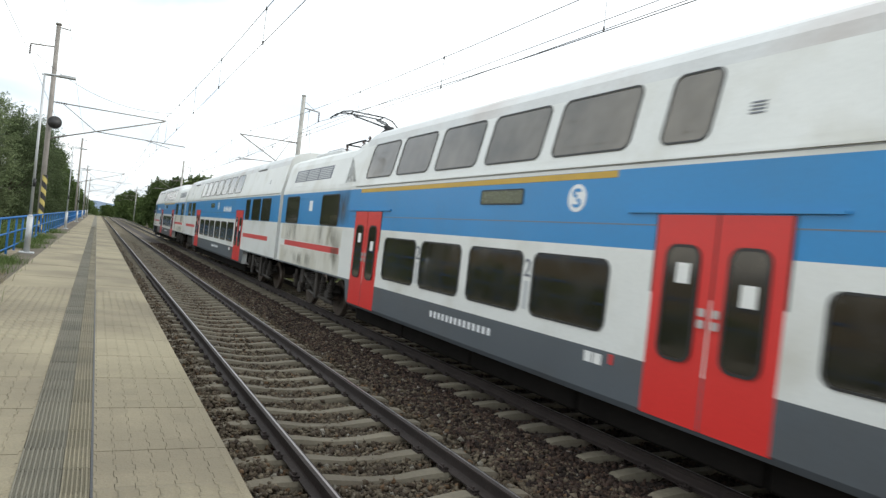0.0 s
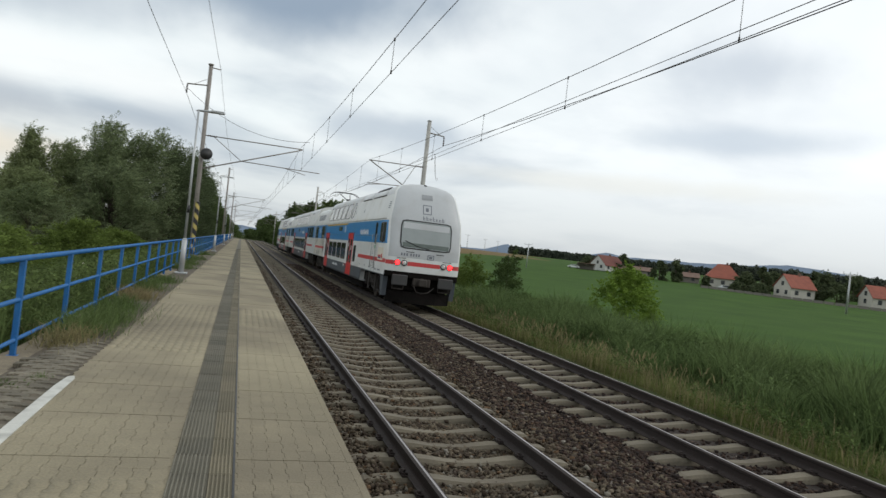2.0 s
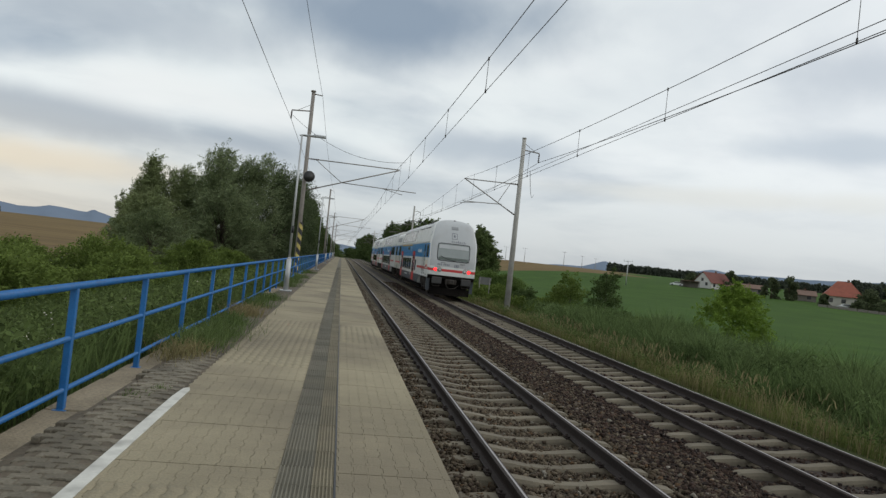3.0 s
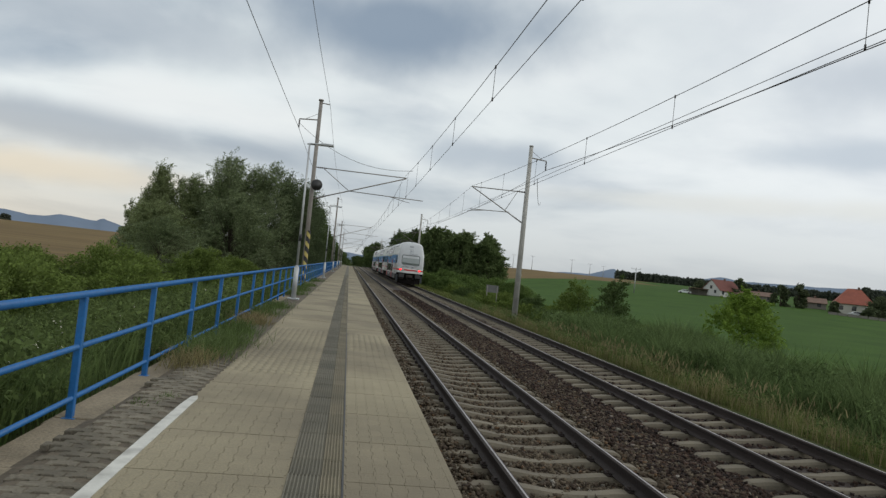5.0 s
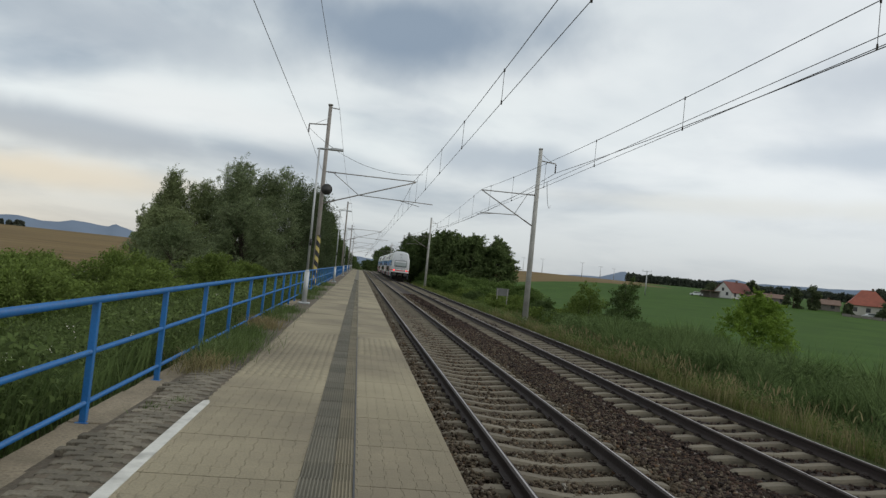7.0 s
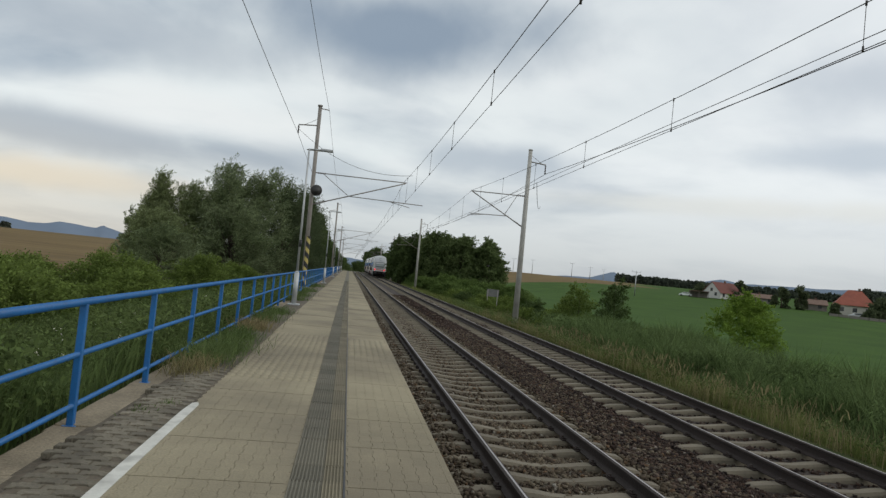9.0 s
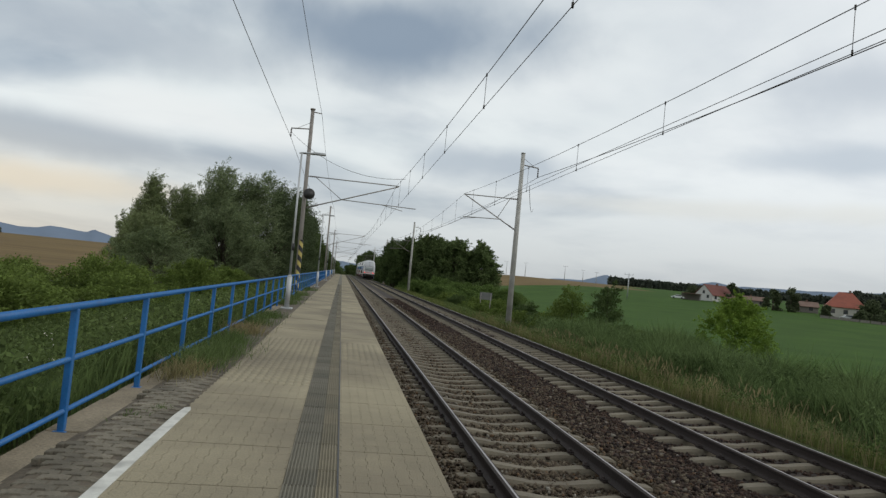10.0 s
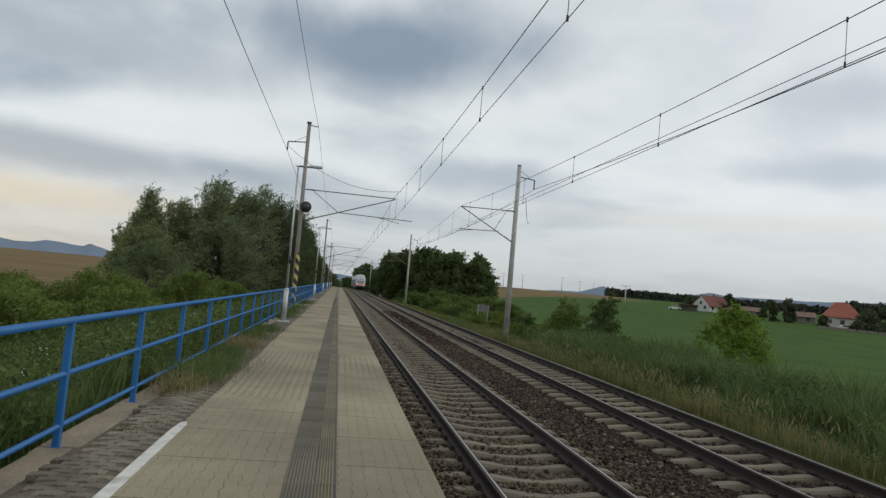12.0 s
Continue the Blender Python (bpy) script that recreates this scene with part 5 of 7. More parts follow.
M_STRAW = leafy("dry_grass_blades", (0.330, 0.270, 0.150), (0.230, 0.220, 0.100))
M_YELGRASS = leafy("yellow_green_grass", (0.160, 0.195, 0.062), (0.235, 0.240, 0.100))
M_HERB = leafy("undergrowth_leaves", (0.118, 0.168, 0.058), (0.185, 0.225, 0.090), 0.55)
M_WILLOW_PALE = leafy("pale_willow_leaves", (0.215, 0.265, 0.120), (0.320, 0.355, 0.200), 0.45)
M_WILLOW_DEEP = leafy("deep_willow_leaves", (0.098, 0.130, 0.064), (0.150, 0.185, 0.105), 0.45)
M_HEDGE = leafy("hedge_leaves", (0.125, 0.190, 0.055), (0.180, 0.245, 0.080), 0.45)
M_CLUMP = leafy("clump_tree_leaves", (0.130, 0.180, 0.070), (0.180, 0.225, 0.098), 0.45)
M_BARK = mat("bark", (0.075, 0.058, 0.042), 0.95, 0, 0.3, 4, 25, 0.8)
RNG = np.random.default_rng(7)


def fast_mesh(name, verts, sizes, material, parent=None):
    """Mesh from arrays; the corners run in vertex order."""
    me = bpy.data.meshes.new(name)
    n = len(verts)
    me.vertices.add(n)
    me.vertices.foreach_set("co", np.ascontiguousarray(verts, dtype=np.float32).ravel())
    loops, starts = sizes
    me.loops.add(len(loops))
    me.loops.foreach_set("vertex_index", np.asarray(loops, np.int32))
    me.polygons.add(len(starts))
    me.polygons.foreach_set("loop_start", np.asarray(starts, np.int32))
    me.update(calc_edges=True)
    me.validate()
    me.materials.append(material)
    ob = new(name, me)
    if parent is not None:
        ob.parent = parent
    return ob


def blades(name, x, y, z, h, w, lean, material, parent=None):
    """Grass blades: a bent tapering strip each."""
    n = len(x)
    a = RNG.uniform(0, 2 * np.pi, n)
    ca, sa = np.cos(a), np.sin(a)
    b = RNG.uniform(0, 2 * np.pi, n)
    lx, ly = np.cos(b) * lean * h, np.sin(b) * lean * h
    V = np.empty((n, 5, 3))
    V[:, 0] = np.stack([x - ca * w / 2, y - sa * w / 2, z], 1)
    V[:, 1] = np.stack([x + ca * w / 2, y + sa * w / 2, z], 1)
    V[:, 2] = np.stack([x + ca * w * 0.4 + lx * 0.35, y + sa * w * 0.4 + ly * 0.35, z + h * 0.6], 1)
    V[:, 3] = np.stack([x - ca * w * 0.4 + lx * 0.35, y - sa * w * 0.4 + ly * 0.35, z + h * 0.6], 1)
    V[:, 4] = np.stack([x + lx, y + ly, z + h * (1 - 0.25 * lean)], 1)
    o = (np.arange(n) * 5)[:, None]
    loops = (o + np.array([0, 1, 2, 3, 3, 2, 4])).ravel()
    starts = (np.arange(n)[:, None] * 7 + np.array([0, 4])).ravel()
    return fast_mesh(name, V.reshape(-1, 3), (loops, starts), material, parent)


def leaf_cloud(name, centres, radii, per, size, material, parent, droop=0.4, slim=0.35, squash=0.8):
    """Leaves gathered in clumps, denser at the rim of each clump."""
    C, R = np.repeat(np.array(centres, float), per, 0), np.repeat(np.array(radii, float), per)
    n = len(C)
    d = RNG.normal(size=(n, 3))
    d /= np.linalg.norm(d, axis=1)[:, None]
    d[:, 2] *= squash
    p = C + d * (R * RNG.uniform(0.0, 1.0, n) ** 0.5 * (1 + 0.16 * RNG.normal(size=n)))[:, None]
    ax = RNG.normal(size=(n, 3)) * 0.6 + d * 0.5
    ax[:, 2] -= droop
    ax /= np.linalg.norm(ax, axis=1)[:, None]
    sd = np.cross(ax, RNG.normal(size=(n, 3)))
    sd /= np.linalg.norm(sd, axis=1)[:, None] + 1e-9
    L = size * RNG.uniform(0.6, 1.4, n)[:, None]
    V = np.empty((n, 4, 3))
    V[:, 0], V[:, 2] = p - ax * L / 2, p + ax * L / 2
    V[:, 1], V[:, 3] = p + sd * L * slim / 2, p - sd * L * slim / 2
    return fast_mesh(name, V.reshape(-1, 3), (np.arange(n * 4), np.arange(n) * 4), material, parent)


def spray_crown(h, w, branches, per, size, material, parent, seed, wind=0.25, slim=0.28, low=0.55, jit=0.045):
    """A crown of many leafy shoots that reach an uneven outline, tips blown to one side."""
    g = np.random.default_rng(seed)
    d = g.normal(size=(branches, 3))
    d /= np.linalg.norm(d, axis=1)[:, None]
    d[:, 2] = np.abs(d[:, 2]) * 1.25 - 0.45
    lump = np.array([1 + 0.40 * noise.noise(Vector((q[0] * 1.9 + seed, q[1] * 1.9, q[2] * 1.9))) + 0.42 * noise.noise(Vector((q[0] * 5 + seed, q[1] * 5, q[2] * 5))) for q in d])
    tip = d * lump[:, None] * np.array([w / 2, w / 2, h * 0.56])
    tip[:, 2] += h * low
    tip[:, 2] = np.maximum(tip[:, 2], h * 0.03)
    root = tip * np.array([0.12, 0.12, 0.0])
    root[:, 2] = np.maximum(0.04 * h, tip[:, 2] * g.uniform(0.35, 0.75, branches))
    u = g.uniform(0.12, 1.12, (branches, per)) ** 0.8
    bow = 0.10 * h * (u * (1 - u)) * 2
    P = root[:, None] + (tip - root)[:, None] * u[..., None]
    P[..., 2] += bow - 0.05 * h * np.clip(u - 0.8, 0, 1) * 3
    P[..., 0] += wind * u * u * w * 0.12
    P += g.normal(size=P.shape) * (jit * w) * (1.15 - 0.75 * u)[..., None]
    ax = np.repeat((tip - root)[:, None], per, 1)
    ax = ax / (np.linalg.norm(ax, axis=2)[..., None] + 1e-6) + g.normal(size=P.shape) * 0.55 + np.array([wind * 1.4, 0, -0.15])
    ax /= np.linalg.norm(ax, axis=2)[..., None]
    sd = np.cross(ax, g.normal(size=P.shape))
    sd /= np.linalg.norm(sd, axis=2)[..., None] + 1e-9
    p, ax, sd = P.reshape(-1, 3), ax.reshape(-1, 3), sd.reshape(-1, 3)
    n = len(p)
    Ln = size * g.uniform(0.6, 1.4, n)[:, None]
    V = np.empty((n, 4, 3))
    V[:, 0], V[:, 2] = p - ax * Ln / 2, p + ax * Ln / 2
    V[:, 1], V[:, 3] = p + sd * Ln * slim / 2, p - sd * Ln * slim / 2
    fast_mesh("crown", V.reshape(-1, 3), (np.arange(n * 4), np.arange(n) * 4), material, parent)
    return root, tip


def spray_tree(x, y, h, w, label, material, branches=230, per=85, size=0.24, wind=0.25, trunk=0.16, name="tree", group="", slim=0.28, low=0.52, jit=0.045):
    z0 = float(ground_z(x, y)) - 0.08
    t = thing(name, (x, y, z0), label, "bush" if name == "bush" else "tree", group)
    root, tip = spray_crown(h, w, branches, per, size, material, t, int(abs(x * 13 + y * 7)) + 1, wind, slim, low, jit)
    bm = B()
    tube(bm, (0, 0, -0.1), (0.05, 0, h * 0.5), trunk, trunk * 0.55, n=8)
    tube(bm, (0.05, 0, h * 0.5), (0, 0.05, h * 0.85), trunk * 0.55, trunk * 0.12, n=6)
    part("trunk", bm, M_BARK, t)
    bm = B()
    for a, b in list(zip(root, tip))[::7]:
        tube(bm, a, a + (b - a) * 0.85, trunk * 0.22, trunk * 0.05, n=4)
    part("branchwork", bm, M_BARK, t)
    return t


def plume_crown(h, w, boughs, twigs, per, size, material, parent, seed, wind=0.3, slim=0.22, low=0.42, lift=0.5, spread=0.55, reach=0.17):
    """Boughs that fork into many leafy shoots: full inside, wispy at the rim."""
    g = np.random.default_rng(seed)
    az = g.uniform(0, 2 * np.pi, boughs)
    el = np.radians(-32 + 122 * (np.arange(boughs) + 0.5) / boughs)
    d = np.stack([np.cos(az) * np.cos(el), np.sin(az) * np.cos(el), np.sin(el)], 1)
    lump = np.array([0.88 + 0.30 * noise.noise(Vector((q[0] * 1.7 + seed, q[1] * 1.7, q[2] * 1.7))) for q in d]) + g.uniform(-0.12, 0.10, boughs)
    tip = d * lump[:, None] * np.array([w / 2, w / 2, h * (1 - low) * 0.92])
    tip[:, 2] = np.maximum(tip[:, 2] + h * low, h * 0.05)
    root = tip * np.array([0.08, 0.08, 0.0])
    root[:, 2] = np.maximum(0.04 * h, tip[:, 2] * g.uniform(0.3, 0.6, boughs))
    u = g.uniform(0.35, 1.0, (boughs, twigs)) ** 0.7
    start = root[:, None] + (tip - root)[:, None] * u[..., None]
    bd = (tip - root) / (np.linalg.norm(tip - root, axis=1)[:, None] + 1e-6)
    td = bd[:, None] * 0.7 + g.normal(size=start.shape) * spread + np.array([wind * 0.5, 0, lift])
    td /= np.linalg.norm(td, axis=2)[..., None]
    tl = h * reach * g.uniform(0.45, 1.25, (boughs, twigs))
    v = g.uniform(0, 1, (boughs, twigs, per)) ** 0.85
    P = start[:, :, None] + td[:, :, None] * (tl[..., None] * v)[..., None]
    P[..., 2] -= (tl[..., None] * 0.35) * v ** 2.2
    P[..., 0] += wind * 0.5 * tl[..., None] * v ** 2
    P += g.normal(size=P.shape) * (0.012 * h) * (1.2 - 0.8 * v)[..., None]
    P[..., 2] = np.maximum(P[..., 2], 0.02 * h)
    ax = np.repeat(td[:, :, None], per, 2) + g.normal(size=P.shape) * 0.5 + np.array([wind, 0, -0.55])
    ax /= np.linalg.norm(ax, axis=3)[..., None]
    sd = np.cross(ax, g.normal(size=P.shape))
    sd /= np.linalg.norm(sd, axis=3)[..., None] + 1e-9
    p, ax, sd = P.reshape(-1, 3), ax.reshape(-1, 3), sd.reshape(-1, 3)
    n = len(p)
    Ln = size * g.uniform(0.6, 1.4, n)[:, None]
    V = np.empty((n, 4, 3))
    V[:, 0], V[:, 2] = p - ax * Ln / 2, p + ax * Ln / 2
    V[:, 1], V[:, 3] = p + sd * Ln * slim / 2, p - sd * Ln * slim / 2
    fast_mesh("crown", V.reshape(-1, 3), (np.arange(n * 4), np.arange(n) * 4), material, parent)
    return root, tip


def plume_tree(x, y, h, w, label, material, boughs=90, twigs=18, per=26, size=0.2, trunk=0.2, name="tree", group="", **shape):
    z0 = float(ground_z(x, y)) - 0.08
    t = thing(name, (x, y, z0), label, "bush" if name == "bush" else "tree", group)
    root, tip = plume_crown(h, w, boughs, twigs, per, size, material, t, int(abs(x * 13 + y * 7)) + 1, **shape)
    bm = B()
    tube(bm, (0, 0, -0.1), (0.05, 0, h * 0.45), trunk, trunk * 0.55, n=8)
    tube(bm, (0.05, 0, h * 0.45), (0, 0.05, h * 0.8), trunk * 0.55, trunk * 0.12, n=6)
    part("trunk", bm, M_BARK, t)
    bm = B()
    for a, b in list(zip(root, tip))[::2]:
        tube(bm, a, a + (b - a) * 0.9, trunk * 0.25, trunk * 0.05, n=4)
    part("branchwork", bm, M_BARK, t)
    return t


def tree(x, y, h, w, label, material, clumps=34, per=330, size=0.26, droop=0.4, slim=0.35, trunk=0.16, base=0.12, name="tree", group="", spire=0.0):
    """Tapered trunk with limbs and a crown of many leaf clumps with gaps."""
    z0 = float(ground_z(x, y)) - 0.1
    t = thing(name, (x, y, z0), label, "bush" if name == "bush" else "tree", group)
    rr = random.Random(int(x * 31 + y * 17))
    cs, rs = [], []
    for i in range(clumps):
        v = (i + 0.5) / clumps
        zz = h * (base + (0.93 - base) * v)
        prof = math.sin(math.pi * min(1, 0.18 + 0.82 * v) ** 0.9) ** 0.75 if not spire else (1 - v) ** 0.8 + 0.08
        a, q = rr.uniform(0, 2 * math.pi), rr.uniform(0.25, 1.0) ** 0.6
        rad = w / 2 * prof
        cs.append((rad * q * math.cos(a) * 0.85, rad * q * math.sin(a) * 0.85, zz + rr.uniform(-0.06, 0.06) * h))
        rs.append(max(0.09 * h, 0.44 * w / 2 * rr.uniform(0.55, 1.2)))
    bm = B()
    tube(bm, (0, 0, 0), (0.1 * trunk, 0, h * 0.55), trunk, trunk * 0.5, n=8)
    tube(bm, (0.1 * trunk, 0, h * 0.55), (0, 0.05, h * 0.9), trunk * 0.5, trunk * 0.12, n=6)
    part("trunk", bm, M_BARK, t)
    bm = B()
    for c in cs[::2]:
        zb = max(0.1 * h, c[2] * rr.uniform(0.35, 0.7))
        tube(bm, (0, 0, zb), c, trunk * 0.28, trunk * 0.06, n=5)
    part("branchwork", bm, M_BARK, t)
    leaf_cloud("crown", cs, rs, per, size, material, t, droop, slim)
    return t


def grow_left():
    W = "grey-green willow with wispy drooping shoots, behind the railing"
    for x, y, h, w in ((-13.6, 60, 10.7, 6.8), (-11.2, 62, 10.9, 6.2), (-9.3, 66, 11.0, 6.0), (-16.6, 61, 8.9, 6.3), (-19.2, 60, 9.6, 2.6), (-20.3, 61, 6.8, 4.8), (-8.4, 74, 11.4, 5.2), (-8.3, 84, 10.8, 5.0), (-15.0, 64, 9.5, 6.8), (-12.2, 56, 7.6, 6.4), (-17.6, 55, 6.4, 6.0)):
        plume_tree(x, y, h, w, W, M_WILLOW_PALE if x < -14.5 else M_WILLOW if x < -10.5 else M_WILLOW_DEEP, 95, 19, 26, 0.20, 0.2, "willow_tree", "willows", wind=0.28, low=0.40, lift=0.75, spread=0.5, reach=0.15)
    plume_tree(-15.6, 49, 4.7, 7.0, "low spreading willow bush behind the railing", M_WILLOW, 70, 18, 26, 0.16, 0.1, "bush", "", wind=0.2, low=0.35, lift=0.35)
    for x, y, h, w in ((-9.0, 118, 12.5, 4.6), (-9.5, 128, 11.5, 4.4), (-10, 142, 12, 5), (-9.0, 160, 11, 5), (-9.5, 180, 10, 6), (-9, 205, 10, 7), (-9.5, 235, 10, 8), (-11, 100, 9.5, 5)):
        tree(x, y, h, w, "dark slender tree beside the platform", M_DARKLEAF, 26, 240, 0.5, 0.2, 0.4, 0.18, 0.06, "tree", "trees along the line")
    Bl = "leafy green roadside bush behind the railing"
    for x, y, h, w in ((-12.8, 22, 2.1, 4.6), (-15.5, 27, 2.2, 5.0), (-11.5, 30, 2.2, 4.2), (-14.0, 35, 2.8, 4.8), (-11.3, 41, 3.0, 4.0), (-17.5, 33, 2.1, 5.0), (-10.2, 48, 2.8, 3.6), (-12.0, 16, 1.4, 4.0), (-15.5, 18.5, 1.4, 4.6), (-20, 24, 1.4, 5.0), (-21, 38, 1.8, 5.0)):
        spray_tree(x, y, h, w, Bl, M_BUSH, 170, 90, 0.13, 0.1, 0.04, "bush", "bushes behind the railing", 0.5, 0.42, 0.05)


def grow_right():
    C = "dense dark-green tree in a clump beside the line"
    for x, y, h, w in ((8.8, 122, 10.2, 6.4), (12.6, 118, 10.9, 8.0), (16.6, 115, 11.2, 8.6), (20.6, 113.5, 10.0, 7.4), (12.0, 132, 11.0, 8.0), (17.4, 132, 10.5, 9.0), (8.3, 139, 10.6, 5.2), (8.5, 150, 10.4, 5.6)):
        plume_tree(x, y, h, w, C, M_CLUMP if x > 10 else M_DARKLEAF, 110, 20, 26, 0.30, 0.25, "tree", "tree clump by the line", wind=0.1, slim=0.42, low=0.45, lift=0.15, spread=0.6, reach=0.13)
    # hedge under the clump and along the ditch
    for x, y, h, w in ((9.5, 104, 3.2, 5), (12.5, 103, 3.8, 6), (16.0, 102, 3.4, 6), (19.5, 101, 3.0, 6), (22.5, 100, 2.8, 6), (10.5, 88, 2.6, 5), (13.5, 84, 2.4, 5), (9.6, 118, 3.2, 5)):
        spray_tree(x, y, h, w, "bushy hedge shrub beside the line", M_HEDGE, 150, 130, 0.17, 0.1, 0.06, "bush", "hedge along the ditch", 0.5, 0.38, 0.06)
    for x, y, h, w in ((9.4, 300, 13, 9), (9.0, 340, 14, 9), (8.8, 390, 15, 9), (8.6, 450, 16, 9), (-9.2, 270, 9.5, 8), (-9.3, 305, 9.5, 9), (-9.2, 350, 10, 10), (-9.5, 400, 10, 12), (-9.5, 460, 10, 13), (-7.0, 560, 10, 14), (5.0, 620, 9, 14)):
        tree(x, y, h, w, "tall tree farther along the line", M_DARKLEAF, 26, 200, 0.9, 0.3, 0.5, 0.22, 0.03, "tree", "trees along the line")
    for x, y, h, w in ((10.5, 150, 9.5, 6), (10.8, 168, 9.0, 6), (11, 190, 8.5, 7), (10.5, 215, 8.5, 7), (11, 245, 9, 8), (13, 275, 9, 10), (-14, 320, 9, 10)):
        tree(x, y, h, w, "tall tree farther along the line", M_DARKLEAF, 26, 240, 0.6, 0.3, 0.45, 0.22, 0.03, "tree", "trees along the line")
    for x, y, h, w, m_ in ((14.1, 40.5, 4.6, 2.3, M_DARKLEAF), (12.5, 42.5, 4.0, 2.7, M_BUSH), (14.6, 38.5, 1.7, 2.4, M_DARKLEAF), (10.4, 52, 1.6, 2.6, M_BUSH), (11.0, 66, 2.0, 3.0, M_BUSH), (10.0, 78, 2.0, 3.5, M_BUSH), (11.5, 92, 2.2, 4.0, M_BUSH), (12.8, 50, 1.6, 2.2, M_BUSH), (9.5, 44, 1.7, 2.5, M_BUSH), (10.6, 47, 2.4, 2.6, M_DARKLEAF), (9.3, 57, 1.6, 2.5, M_BUSH), (12.4, 45.5, 2.4, 2.4, M_BUSH), (14.2, 36, 1.6, 2.4, M_BUSH), (10.2, 37.5, 1.2, 2.2, M_BUSH), (11.8, 60, 2.0, 3.0, M_BUSH), (9.6, 70, 1.8, 3.0, M_DARKLEAF)):
        spray_tree(x, y, h, w, "small green shrub on the grassy verge", m_, 90, 90, 0.12, 0.1, 0.04, "bush", "shrubs on the verge", 0.45, 0.42, 0.06)
    plume_tree(18.5, 33.5, 4.0, 3.9, "bright yellow-green shrub at the edge of the field", M_LIME, 84, 15, 22, 0.13, 0.05, "bush", "", wind=0.1, slim=0.35, low=0.36, lift=0.45, spread=0.7, reach=0.16)


def scatter_area(n, x0, x1, y0, y1, clump=0.5, sc=0.5):
    x, y = RNG.uniform(x0, x1, n * 2), RNG.uniform(y0, y1, n * 2)
    v = np.array([noise.noise(Vector((a * sc, b * sc, 3.3))) for a, b in zip(x, y)])
    keep = v > RNG.uniform(-1, 1, n * 2) * clump - 0.15
    return x[keep][:n], y[keep][:n]


def grow_grass():
    # tall reeds in the ditch right of the line
    for nm, n, x0, x1, y0, y1, h0, h1, w, lean, m_, lab in (
            ("reeds", 100000, 7.9, 13.5, 1, 36, 0.9, 2.1, 0.026, 0.48, M_REED, "tall green reeds in the ditch"),
            ("reeds", 40000, 12.8, 20.0, 1.5, 13, 1.2, 2.1, 0.026, 0.5, M_REED, "tall green reeds beside the field"),
            ("reeds", 24000, 8.4, 14.0, 36, 75, 0.5, 1.1, 0.03, 0.30, M_WEED, "lower reeds and weeds in the ditch"),
            ("verge_grass", 26000, 6.70, 8.5, 2, 42, 0.25, 0.75, 0.012, 0.45, M_YELGRASS, "yellow-green verge grass beside the ballast"),
            ("verge_grass", 9000, 6.6, 9.0, 42, 120, 0.3, 0.8, 0.03, 0.45, M_YELGRASS, "verge grass beside the ballast"),
            ("dry_grass", 6000, 6.6, 8.6, 6, 46, 0.45, 1.05, 0.013, 0.35, M_STRAW, "dry seeding grass on the verge"),
            ("weeds", 60000, -12.5, -5.25, 3, 30, 0.25, 0.95, 0.015, 0.50, M_WEED, "rank weeds behind the railing"),
            ("weeds", 15000, -13.0, -5.4, 30, 70, 0.5, 1.3, 0.045, 0.40, M_WEED, "rank weeds behind the railing"),
            ("field_edge_grass", 12000, 13.5, 20, 6, 60, 0.25, 0.6, 0.03, 0.4, M_REED, "rough grass at the field edge")):
        x, y = scatter_area(n, x0, x1, y0, y1)
        k = len(x)
        h = RNG.uniform(h0, h1, k)
        if x0 > 6 and nm != "reeds":
            h *= 0.6 + 0.4 * sstep(x0, x0 + 1.2, x)
        h *= 0.72 + 0.75 * np.clip([noise.noise(Vector((a * 0.9, b * 0.6, 9.1))) + 0.25 for a, b in zip(x, y)], 0, 0.8)
        if nm == "reeds":
            h *= (0.55 + 0.45 * sstep(x0, x0 + 1.3, x)) * (0.92 + 0.08 * sstep(9, 16, y))
        z = ground_z(x, y) - 0.05
        o = blades(nm, x, y, z, h, w * RNG.uniform(0.7, 1.4, k), lean * RNG.uniform(0.3, 1.3, k), m_)
        tagged(o, lab, "grass", kind="stuff")
    # seed heads on the dry stalks
    x, y = scatter_area(420, 7.0, 8.1, 10, 32, 0.15, 0.55)
    z = ground_z(x, y) + RNG.uniform(0.35, 0.85, len(x))
    o = blades("seed_heads", x, y, z, RNG.uniform(0.12, 0.26, len(x)), 0.03, 0.5, M_STRAW)
    tagged(o, "straw-coloured seed heads above the verge grass", "grass", kind="stuff")
    # leafy undergrowth and small flowers behind the railing
    x, y = scatter_area(3200, -10.5, -5.25, 4, 34, 0.5, 0.6)
    c = np.stack([x, y, ground_z(x, y) + RNG.uniform(0.2, 0.9, len(x))], 1)
    o = leaf_cloud("undergrowth", c, np.full(len(x), 0.28), 50, 0.07, M_HERB, None, 0.1, 0.5)
    tagged(o, "leafy undergrowth behind the railing", "plants", kind="stuff")
    x, y = scatter_area(1500, 6.7, 9.0, 5, 60, 0.5, 0.8)
    c = np.stack([x, y, ground_z(x, y) + RNG.uniform(0.05, 0.5, len(x))], 1)
    o = leaf_cloud("verge_herbs", c, np.full(len(x), 0.2), 34, 0.06, M_HERB, None, 0.0, 0.5)
    tagged(o, "low leafy weeds among the verge grass", "plants", kind="stuff")
    x, y = scatter_area(1800, 8.6, 13.5, 4, 40, 0.5, 0.4)
    c = np.stack([x, y, ground_z(x, y) + RNG.uniform(0.3, 1.45, len(x)) * (0.75 + 0.25 * sstep(9, 16, y))], 1)
